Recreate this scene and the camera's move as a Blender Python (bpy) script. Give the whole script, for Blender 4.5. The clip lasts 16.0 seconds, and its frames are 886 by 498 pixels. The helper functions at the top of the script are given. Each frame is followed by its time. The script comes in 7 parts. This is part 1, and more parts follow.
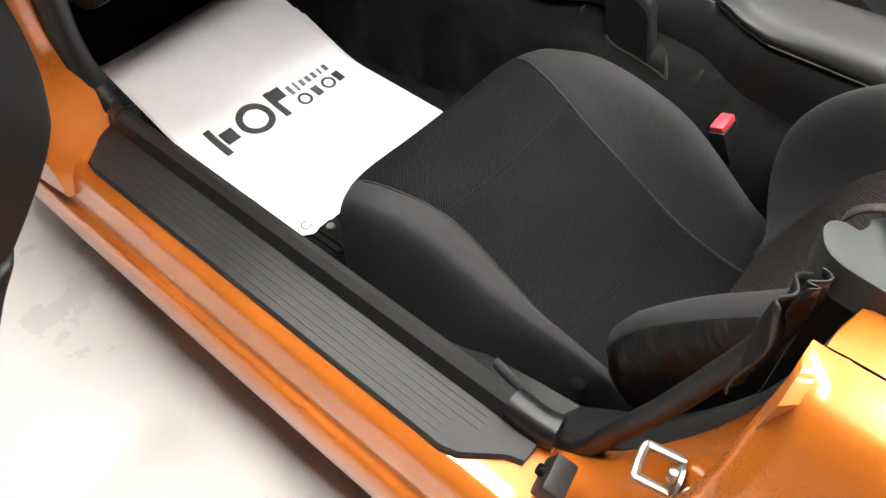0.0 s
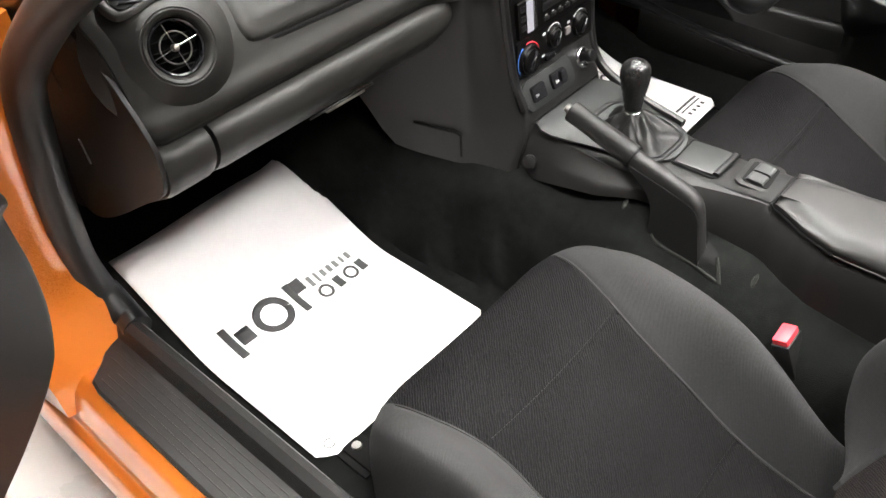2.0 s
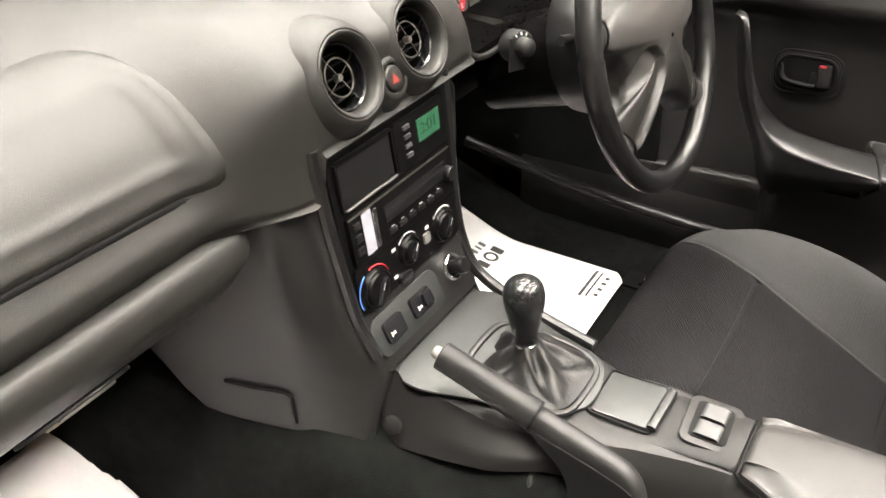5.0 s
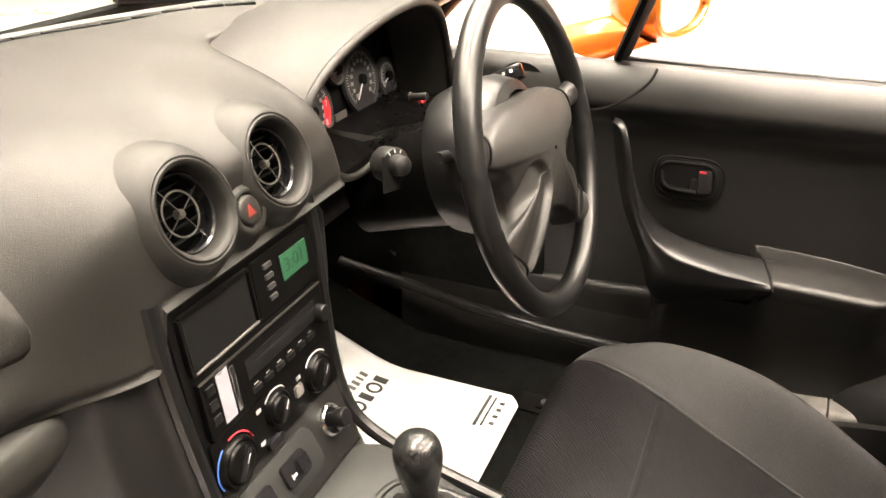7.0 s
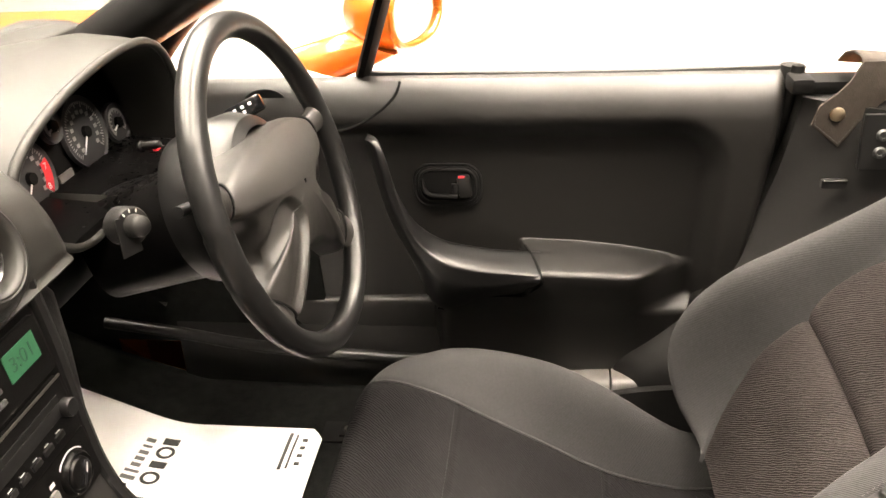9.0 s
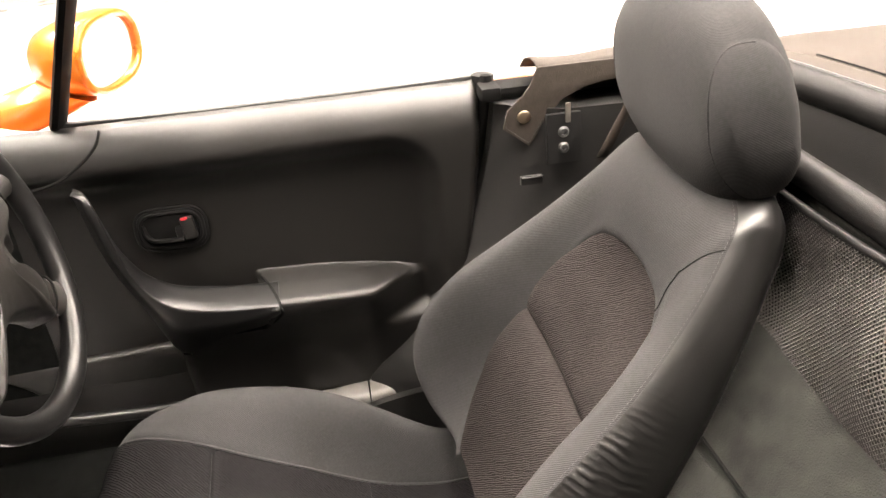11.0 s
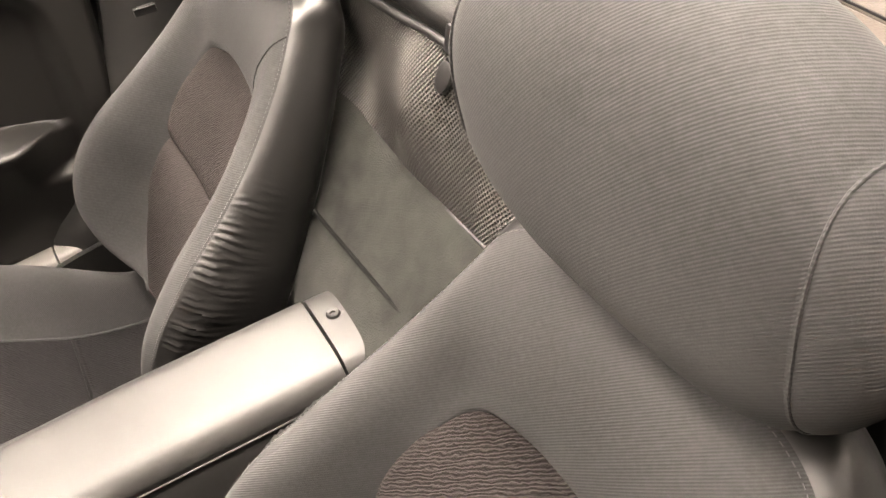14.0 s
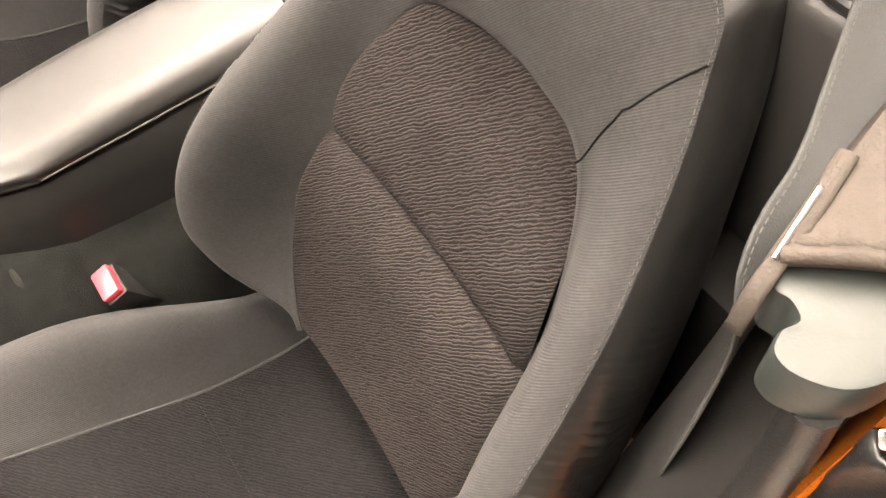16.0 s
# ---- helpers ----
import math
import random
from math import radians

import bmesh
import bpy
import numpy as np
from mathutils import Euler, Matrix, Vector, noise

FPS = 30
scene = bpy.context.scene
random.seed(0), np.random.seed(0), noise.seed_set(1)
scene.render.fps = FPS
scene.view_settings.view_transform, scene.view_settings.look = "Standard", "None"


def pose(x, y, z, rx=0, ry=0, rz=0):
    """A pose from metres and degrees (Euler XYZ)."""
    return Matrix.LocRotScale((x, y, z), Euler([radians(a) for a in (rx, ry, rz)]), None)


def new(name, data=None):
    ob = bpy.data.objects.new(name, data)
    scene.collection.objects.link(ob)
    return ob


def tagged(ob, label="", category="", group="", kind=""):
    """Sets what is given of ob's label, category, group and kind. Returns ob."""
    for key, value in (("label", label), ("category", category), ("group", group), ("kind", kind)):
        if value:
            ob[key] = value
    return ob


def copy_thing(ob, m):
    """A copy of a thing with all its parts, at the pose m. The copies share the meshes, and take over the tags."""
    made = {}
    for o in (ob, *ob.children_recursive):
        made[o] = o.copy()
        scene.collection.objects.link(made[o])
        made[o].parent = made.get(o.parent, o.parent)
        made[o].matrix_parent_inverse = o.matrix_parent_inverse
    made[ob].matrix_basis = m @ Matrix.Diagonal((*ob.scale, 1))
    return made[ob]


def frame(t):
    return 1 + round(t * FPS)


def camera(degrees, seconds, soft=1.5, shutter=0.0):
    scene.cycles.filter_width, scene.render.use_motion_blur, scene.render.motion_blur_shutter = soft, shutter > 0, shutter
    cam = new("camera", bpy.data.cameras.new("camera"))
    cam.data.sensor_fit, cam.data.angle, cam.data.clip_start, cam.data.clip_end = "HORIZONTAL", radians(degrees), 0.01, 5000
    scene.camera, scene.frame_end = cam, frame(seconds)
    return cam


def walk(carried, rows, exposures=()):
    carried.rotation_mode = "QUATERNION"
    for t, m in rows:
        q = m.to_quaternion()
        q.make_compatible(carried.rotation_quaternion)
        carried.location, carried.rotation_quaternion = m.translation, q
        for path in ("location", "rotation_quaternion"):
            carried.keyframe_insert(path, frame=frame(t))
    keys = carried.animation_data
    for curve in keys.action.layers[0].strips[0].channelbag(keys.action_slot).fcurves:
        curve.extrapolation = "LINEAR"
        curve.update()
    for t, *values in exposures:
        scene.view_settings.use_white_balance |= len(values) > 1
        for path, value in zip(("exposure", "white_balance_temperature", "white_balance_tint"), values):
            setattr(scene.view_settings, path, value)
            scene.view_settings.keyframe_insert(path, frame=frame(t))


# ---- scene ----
cam = camera(57.4, 16.0)
PATH = [
    (0.0, -1.0930, 0.0398, 1.1873, 39.83, 1.95, -48.57),
    (0.5, -1.0693, 0.0738, 1.2065, 42.11, 1.28, -47.55),
    (1.0, -1.0396, 0.1297, 1.2258, 45.13, 1.83, -48.07),
    (1.5, -1.0205, 0.1744, 1.2263, 46.62, 2.09, -48.27),
    (2.0, -0.9957, 0.2030, 1.2186, 47.62, 1.91, -48.92),
    (2.5, -0.9583, 0.2234, 1.2041, 48.45, 2.09, -50.80),
    (3.0, -0.9055, 0.2565, 1.1782, 49.75, 2.02, -52.20),
    (3.5, -0.8202, 0.3120, 1.1558, 50.70, 1.94, -52.92),
    (4.0, -0.7361, 0.3422, 1.1474, 51.73, 2.38, -54.08),
    (6.5, -0.5395, 0.4509, 1.0896, 61.89, 0.74, -64.15),
    (7.0, -0.5151, 0.4570, 1.0903, 62.76, 0.71, -66.60),
    (7.5, -0.4944, 0.4621, 1.0943, 63.09, 1.09, -69.66),
    (8.0, -0.4714, 0.4530, 1.0998, 63.12, 1.61, -73.87),
    (8.5, -0.4596, 0.4412, 1.1036, 62.71, 2.20, -78.71),
    (11.0, -0.4609, 0.3355, 1.1448, 61.33, 3.71, -100.49),
    (11.5, -0.4739, 0.3003, 1.1469, 61.29, 3.72, -104.37),
    (12.0, -0.4974, 0.2621, 1.1495, 60.25, 4.51, -108.54),
    (12.5, -0.5274, 0.2314, 1.1503, 58.55, 4.85, -112.46),
    (13.0, -0.5625, 0.2039, 1.1475, 56.26, 5.17, -115.62),
    (13.5, -0.5958, 0.1844, 1.1367, 52.65, 5.75, -118.02),
    (14.0, -0.6234, 0.1747, 1.1234, 48.85, 6.00, -119.92),
    (14.5, -0.6494, 0.1801, 1.1130, 44.55, 6.00, -121.67),
    (15.0, -0.6760, 0.1922, 1.0970, 39.36, 6.03, -123.16),
    (15.5, -0.7024, 0.2152, 1.0846, 34.89, 5.91, -124.03),
    (16.0, -0.7252, 0.2338, 1.0719, 31.19, 6.03, -124.41),
]
EXPOSURES = [
    (0.0, -1.05, 6500, 10), (0.5, -0.65, 6500, 10), (1.0, -0.45, 6500, 10), (2.5, -0.38, 6500, 10), (4.0, 0.2, 6500, 10),
    (6.5, 0.15, 7900, 14), (8.5, 0.2, 7900, 14), (11.0, 0.2, 7400, 16),
    (14.0, 0.45, 7700, 17), (16.0, 0.45, 7900, 17),
]
walk(cam, [(t, pose(*row)) for t, *row in PATH], EXPOSURES)


# ---- world: a plain indoor showroom, lit by its ceiling panels ----
world = bpy.data.worlds.new("world")
scene.world = world
world.use_nodes = True
world.node_tree.nodes["Background"].inputs[0].default_value = (0.9, 0.95, 1.0, 1)
world.node_tree.nodes["Background"].inputs[1].default_value = 0.02
LIGHT = 112.0


# ---- materials ----
def mat(name, col, rough=0.5, metal=0.0, var=0.15, scale=40.0, bump=0.0, bump_scale=900.0, coat=0.0, spec=0.5, sheen=0.0, stretch=(1, 1, 1), big=5.0):
    m = bpy.data.materials.new(name)
    m.use_nodes = True
    nt = m.node_tree
    b = nt.nodes["Principled BSDF"]
    b.inputs["Roughness"].default_value = rough
    b.inputs["Metallic"].default_value = metal
    b.inputs["Coat Weight"].default_value = coat
    b.inputs["Coat Roughness"].default_value = 0.06
    b.inputs["Specular IOR Level"].default_value = spec
    b.inputs["Sheen Weight"].default_value = sheen
    tc = nt.nodes.new("ShaderNodeTexCoord")
    mp = nt.nodes.new("ShaderNodeMapping")
    mp.inputs["Scale"].default_value = stretch
    nt.links.new(tc.outputs["Object"], mp.inputs[0])
    n1 = nt.nodes.new("ShaderNodeTexNoise")
    n1.inputs["Scale"].default_value = scale
    n1.inputs["Detail"].default_value = 6
    n2 = nt.nodes.new("ShaderNodeTexNoise")
    n2.inputs["Scale"].default_value = big
    n2.inputs["Detail"].default_value = 3
    for n in (n1, n2):
        nt.links.new(mp.outputs[0], n.inputs["Vector"])
    add = nt.nodes.new("ShaderNodeMath")
    add.operation = "ADD"
    nt.links.new(n1.outputs["Fac"], add.inputs[0])
    nt.links.new(n2.outputs["Fac"], add.inputs[1])
    mr = nt.nodes.new("ShaderNodeMapRange")
    mr.inputs["From Min"].default_value, mr.inputs["From Max"].default_value = 0.6, 1.4
    mr.inputs["To Min"].default_value, mr.inputs["To Max"].default_value = 1 - var, 1 + var
    nt.links.new(add.outputs[0], mr.inputs["Value"])
    hsv = nt.nodes.new("ShaderNodeHueSaturation")
    hsv.inputs["Color"].default_value = (*col, 1)
    nt.links.new(mr.outputs[0], hsv.inputs["Value"])
    nt.links.new(hsv.outputs[0], b.inputs["Base Color"])
    rr = nt.nodes.new("ShaderNodeMath")
    rr.operation = "MULTIPLY_ADD"
    rr.inputs[1].default_value, rr.inputs[2].default_value = 0.12, rough - 0.12
    nt.links.new(add.outputs[0], rr.inputs[0])
    nt.links.new(rr.outputs[0], b.inputs["Roughness"])
    if bump:
        n3 = nt.nodes.new("ShaderNodeTexNoise")
        n3.inputs["Scale"].default_value = bump_scale
        n3.inputs["Detail"].default_value = 2
        nt.links.new(mp.outputs[0], n3.inputs["Vector"])
        bp = nt.nodes.new("ShaderNodeBump")
        bp.inputs["Strength"].default_value = bump
        bp.inputs["Distance"].default_value = 0.001
        nt.links.new(n3.outputs["Fac"], bp.inputs["Height"])
        nt.links.new(bp.outputs[0], b.inputs["Normal"])
    return m


def cloth(name, col, turn, rib, along, across, rough, bump, var, contrast):
    """Woven cloth. turn lays the weave on its surface; rib 'nap' gives short wavy ribs, 'twill' fine straight ones."""
    m = mat(name, col, rough, 0, var, 260.0, 0, sheen=0.0 if rib == "nap" else 0.02, spec=0.03 if rib == "nap" else 0.1, big=9.0)
    nt = m.node_tree
    b = nt.nodes["Principled BSDF"]
    tc = nt.nodes.new("ShaderNodeTexCoord")
    lay = nt.nodes.new("ShaderNodeMapping")
    lay.inputs["Rotation"].default_value = [radians(a) for a in turn]
    nt.links.new(tc.outputs["Object"], lay.inputs[0])
    st = nt.nodes.new("ShaderNodeMapping")
    st.inputs["Scale"].default_value = (along, across, across)
    nt.links.new(lay.outputs[0], st.inputs[0])
    if rib == "nap":
        w = nt.nodes.new("ShaderNodeTexWave")
        w.bands_direction = "Y"
        w.inputs["Scale"].default_value = 1.0
        w.inputs["Distortion"].default_value = 7.5
        w.inputs["Detail"].default_value = 3.5
        w.inputs["Detail Roughness"].default_value = 0.62
        w.inputs["Detail Scale"].default_value = 1.3
        lo, hi = 0.0, 1.0
    else:
        w = nt.nodes.new("ShaderNodeTexWave")
        w.bands_direction = "Y"
        w.inputs["Scale"].default_value = 1.0
        w.inputs["Distortion"].default_value = 0.5
        lo, hi = 0.0, 1.0
    nt.links.new(st.outputs[0], w.inputs["Vector"])
    rng = nt.nodes.new("ShaderNodeMapRange")
    rng.inputs["From Min"].default_value, rng.inputs["From Max"].default_value = lo, hi
    nt.links.new(w.outputs["Fac"], rng.inputs["Value"])
    nz = nt.nodes.new("ShaderNodeTexNoise")
    nz.inputs["Scale"].default_value = 1100
    nz.inputs["Detail"].default_value = 4
    nt.links.new(tc.outputs["Object"], nz.inputs["Vector"])
    ad = nt.nodes.new("ShaderNodeMath")
    ad.operation = "MULTIPLY_ADD"
    ad.inputs[1].default_value = 0.7 if rib == "nap" else 1.1
    nt.links.new(nz.outputs["Fac"], ad.inputs[0])
    nt.links.new(rng.outputs[0], ad.inputs[2])
    bp_ = nt.nodes.new("ShaderNodeBump")
    bp_.inputs["Strength"].default_value = bump
    bp_.inputs["Distance"].default_value = 0.0012
    nt.links.new(ad.outputs[0], bp_.inputs["Height"])
    nt.links.new(bp_.outputs[0], b.inputs["Normal"])
    old = b.inputs["Base Color"].links[0].from_socket
    mx = nt.nodes.new("ShaderNodeMix")
    mx.data_type, mx.blend_type = "RGBA", "MULTIPLY"
    mx.inputs["Factor"].default_value = contrast
    nt.links.new(old, mx.inputs[6])
    cr = nt.nodes.new("ShaderNodeMapRange")
    cr.inputs["From Max"].default_value = 1.6 if rib == "nap" else 2.1
    cr.inputs["To Min"].default_value, cr.inputs["To Max"].default_value = (0.12, 2.0) if rib == "nap" else (0.25, 1.7)
    nt.links.new(ad.outputs[0], cr.inputs["Value"])
    nt.links.new(cr.outputs[0], mx.inputs[7])
    nt.links.new(mx.outputs[2], b.inputs["Base Color"])
    return m


def glow(name, col, strength):
    m = bpy.data.materials.new(name)
    m.use_nodes = True
    b = m.node_tree.nodes["Principled BSDF"]
    b.inputs["Base Color"].default_value = (*col, 1)
    b.inputs["Emission Color"].default_value = (*col, 1)
    b.inputs["Emission Strength"].default_value = strength
    return m


def glass_mat(name, col=(0.93, 0.96, 0.95), rough=0.01):
    m = bpy.data.materials.new(name)
    m.use_nodes = True
    nt = m.node_tree
    clear = nt.nodes.new("ShaderNodeBsdfTransparent")
    clear.inputs[0].default_value = (*col, 1)
    shine = nt.nodes.new("ShaderNodeBsdfGlossy")
    shine.inputs["Roughness"].default_value = rough
    mix = nt.nodes.new("ShaderNodeMixShader")
    mix.inputs[0].default_value = 0.06
    nt.links.new(clear.outputs[0], mix.inputs[1])
    nt.links.new(shine.outputs[0], mix.inputs[2])
    nt.links.new(mix.outputs[0], nt.nodes["Material Output"].inputs[0])
    return m


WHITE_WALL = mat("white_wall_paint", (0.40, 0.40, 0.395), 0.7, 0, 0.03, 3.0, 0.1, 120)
# Walls behind the camera and the ceiling are darkened to cut reflections and bounce.
DARKENED_WALL = mat("darkened_wall_paint", (0.09, 0.09, 0.092), 0.7, 0, 0.05, 3.0, 0.1, 120)
CEILING_PAINT = mat("darkened_ceiling_paint", (0.12, 0.12, 0.118), 0.8, 0, 0.05, 3.0, 0.1, 120)
CONCRETE = mat("sealed_showroom_floor", (0.5, 0.485, 0.455), 0.3, 0, 0.06, 8.0, 0.05, 200, big=1.2)
PANEL_LIGHT = glow("ceiling_panel_light", (1.0, 0.97, 0.93), LIGHT)
ALLOY = mat("painted_metal_frame", (0.7, 0.7, 0.7), 0.4)
ORANGE = mat("metallic_orange_paint", (0.50, 0.135, 0.014), 0.3, 0.3, 0.06, 900.0, coat=1.0, big=3.0)
DASH = mat("soft_black_dash_plastic", (0.0150, 0.0145, 0.0134), 0.45, 0, 0.14, 300.0, 0.35, 1200, spec=0.25)
PLASTIC = mat("grained_black_plastic", (0.0118, 0.0116, 0.0114), 0.40, 0, 0.15, 300.0, 0.35, 1300, spec=0.28)
PAD = mat("smooth_wheel_pad_plastic", (0.0150, 0.0140, 0.0130), 0.44, 0, 0.12, 220.0, 0.25, 1200, spec=0.5)
SMOOTH = mat("satin_black_plastic", (0.0055, 0.0055, 0.0056), 0.34, 0, 0.12, 120.0, 0.12, 900, spec=0.42)
DOOR_TRIM = mat("grained_black_door_vinyl", (0.0052, 0.0048, 0.0044), 0.45, 0, 0.15, 260.0, 0.35, 1100, spec=0.50)
GLOSS = mat("gloss_black_plastic", (0.008, 0.008, 0.009), 0.16, 0, 0.1, 30.0, spec=0.35)
STACK = mat("matt_black_stack_plastic", (0.0026, 0.0025, 0.0025), 0.30, 0, 0.15, 120.0, 0.1, 900, spec=0.11)
# Near-black for dark parts; also stands in for shade in gaps and recesses.
DARK = mat("dark_plastic_and_shade", (0.004, 0.004, 0.004), 0.7, 0, 0.1, spec=0.1)
CONSOLE = mat("moulded_console_plastic", (0.0092, 0.0090, 0.0088), 0.42, 0, 0.15, 260.0, 0.3, 1300, spec=0.24)
LID = mat("armrest_lid_vinyl", (0.020, 0.0195, 0.019), 0.41, 0, 0.1, 220.0, 0.25, 1300, spec=0.38)
DECK = mat("grey_green_console_plastic", (0.0095, 0.0108, 0.0103), 0.5, 0, 0.1, 250.0, 0.2, 1500)
RUBBER = mat("black_rubber_seal", (0.009, 0.009, 0.009), 0.42, 0, 0.2, 90.0, 0.25, 600, spec=0.3)
CARPET = mat("charcoal_carpet", (0.0055, 0.006, 0.0056), 0.95, 0, 0.7, 60.0, 1.0, 700, spec=0.04, sheen=0.01, big=14.0)
CARPET_GREY = mat("worn_grey_carpet", (0.0112, 0.0118, 0.0106), 0.95, 0, 0.85, 38.0, 1.0, 600, spec=0.1, sheen=0.06, big=13.0)
# One fabric twice; the cushion copy has shade mixed into its colour.
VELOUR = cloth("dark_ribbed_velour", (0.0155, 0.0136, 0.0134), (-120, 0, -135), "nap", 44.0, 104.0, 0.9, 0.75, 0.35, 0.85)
VELOUR_FLAT_SHADED = cloth("shaded_velour_cushion", (0.0080, 0.0077, 0.0081), (0, 0, -45), "nap", 34.0, 92.0, 0.9, 0.9, 0.4, 1.0)
TWILL = cloth("charcoal_twill_cloth", (0.0255, 0.0255, 0.0260), (-120, 0, -135), "twill", 18.0, 165.0, 0.85, 0.22, 0.26, 0.46)
TWILL_FLAT = cloth("charcoal_twill_cushion_cloth", (0.0255, 0.0255, 0.0260), (0, 0, -45), "twill", 18.0, 190.0, 0.85, 0.3, 0.28, 0.25)
TWILL_HEAD = cloth("charcoal_twill_headrest_cloth", (0.0255, 0.0255, 0.0260), (-100, 20, -135), "twill", 18.0, 205.0, 0.88, 0.16, 0.3, 0.33)
HOOD_TRIM = mat("matte_black_hood_trim", (0.0036, 0.0035, 0.0034), 0.55, 0, 0.2, 120.0, 0.3, 900, spec=0.22)
VINYL = mat("creased_black_vinyl", (0.0036, 0.0035, 0.0034), 0.38, 0, 0.12, 90.0, 0.12, 420, spec=0.65)
STITCH = mat("pale_grey_thread", (0.034, 0.034, 0.034), 0.8)
PAPER = mat("white_paper", (0.8, 0.78, 0.79), 0.75, 0, 0.02, 30.0, 0.05, 300, big=6.0)
INK = mat("dark_grey_print", (0.03, 0.03, 0.032), 0.7)
INK_PALE = mat("mid_grey_print", (0.12, 0.12, 0.125), 0.7)
CHROME = mat("polished_chrome", (0.8, 0.8, 0.8), 0.12, 1.0, 0.05)
STEEL = mat("zinc_plated_steel", (0.42, 0.40, 0.36), 0.3, 1.0, 0.15, 80.0)
BRASS = mat("brassy_steel_snap", (0.6, 0.48, 0.34), 0.3, 1.0, 0.1)
RED = mat("red_plastic", (0.65, 0.035, 0.05), 0.35, 0, 0.08)
RED_LAMP = mat("red_translucent_plastic", (0.17, 0.022, 0.015), 0.4)
BLUE = mat("blue_print", (0.05, 0.15, 0.5), 0.5)
WHITE_PRINT = mat("white_print", (0.7, 0.7, 0.7), 0.6)
TAPE = mat("pale_lilac_sticker", (0.22, 0.22, 0.25), 0.5, 0, 0.15, 200.0)
LCD = glow("green_display", (0.009, 0.055, 0.026), 0.08)
LCD_INK = mat("display_digit", (0.005, 0.03, 0.015), 0.5)
BOOT = mat("black_gaiter_leather", (0.008, 0.0078, 0.0078), 0.46, 0, 0.2, 60.0, 0.5, 260, spec=0.3)
KNOB = mat("black_knob_leather", (0.014, 0.014, 0.014), 0.22, 0, 0.1, 300.0, 0.15, 700)
SOFTTOP = mat("faded_soft_top_vinyl", (0.030, 0.0245, 0.0205), 0.7, 0, 0.3, 90.0, 0.5, 500, spec=0.2, big=4.0)
STRAP = mat("grey_seat_belt_webbing", (0.0105, 0.012, 0.012), 0.8, 0, 0.15, 500.0, 0.4, 1200)
PALE_GREY = mat("grey_green_moulding", (0.018, 0.022, 0.0205), 0.5, 0, 0.15, 100.0, 0.1, 500, spec=0.3)
GLASS = glass_mat("window_glass")
MIRROR = mat("mirror_glass", (0.85, 0.85, 0.85), 0.02, 1.0, 0.0)
GREY_TRIM = mat("pale_worn_sill_plastic", (0.10, 0.095, 0.09), 0.45, 0, 0.2, 60.0)
DIAL_PRINT = mat("dial_print", (0.32, 0.32, 0.31), 0.6)
SWITCH = mat("worn_grey_switch_plastic", (0.030, 0.031, 0.031), 0.4, 0, 0.15, 80.0)
GAUGE_FACE = mat("instrument_face", (0.03, 0.03, 0.032), 0.5)


# ---- building helpers ----
def V(*a):
    return Vector(a)


def sm(a, b, x):
    t = min(1.0, max(0.0, (x - a) / (b - a)))
    return t * t * (3 - 2 * t)


def lerp(x, pts):
    """Piecewise linear through sorted (x, value) pairs, eased."""
    if x <= pts[0][0]:
        return pts[0][1]
    for (a, p), (b, q) in zip(pts, pts[1:]):
        if x <= b:
            return p + (q - p) * (x - a) / (b - a)
    return pts[-1][1]


def cat(pts, n=6, closed=False):
    """Catmull-Rom curve through points of any dimension."""
    pts = [np.array(p, float) for p in pts]
    k, out = len(pts), []
    for i in range(k if closed else k - 1):
        p1, p2 = pts[i], pts[(i + 1) % k]
        p0 = pts[i - 1] if (closed or i) else p1
        p3 = pts[(i + 2) % k] if (closed or i + 2 < k) else p2
        for j in range(n):
            t = j / n
            out.append(tuple(0.5 * (2 * p1 + (p2 - p0) * t + (2 * p0 - 5 * p1 + 4 * p2 - p3) * t * t + (3 * p1 - p0 - 3 * p2 + p3) * t ** 3)))
    if not closed:
        out.append(tuple(pts[-1]))
    return out


CURVES = {}


def ease(x, pts, n=8):
    """Smooth curve value at x through sorted (x, value) pairs."""
    key = tuple(pts)
    if key not in CURVES:
        CURVES[key] = cat(pts, n)
    return lerp(x, CURVES[key])


def loft(rows, cu=False, cv=False, caps=False):
    """A mesh over rows of points; cu closes each row, cv closes the rows, caps fills the end rows."""
    bm = bmesh.new()
    vs = [[bm.verts.new(p) for p in r] for r in rows]
    nu, nv = len(rows[0]), len(rows)
    for j in range(nv if cv else nv - 1):
        a, b = vs[j], vs[(j + 1) % nv]
        for i in range(nu if cu else nu - 1):
            k = (i + 1) % nu
            bm.faces.new((a[i], a[k], b[k], b[i]))
    if caps:
        bm.faces.new(vs[0])
        bm.faces.new(vs[-1])
    bmesh.ops.recalc_face_normals(bm, faces=bm.faces)
    return bm


def frame_of(d):
    d = Vector(d).normalized()
    up = Vector((0, 0, 1)) if abs(d.z) < 0.95 else Vector((0, 1, 0))
    s = d.cross(up).normalized()
    return s, s.cross(d).normalized()


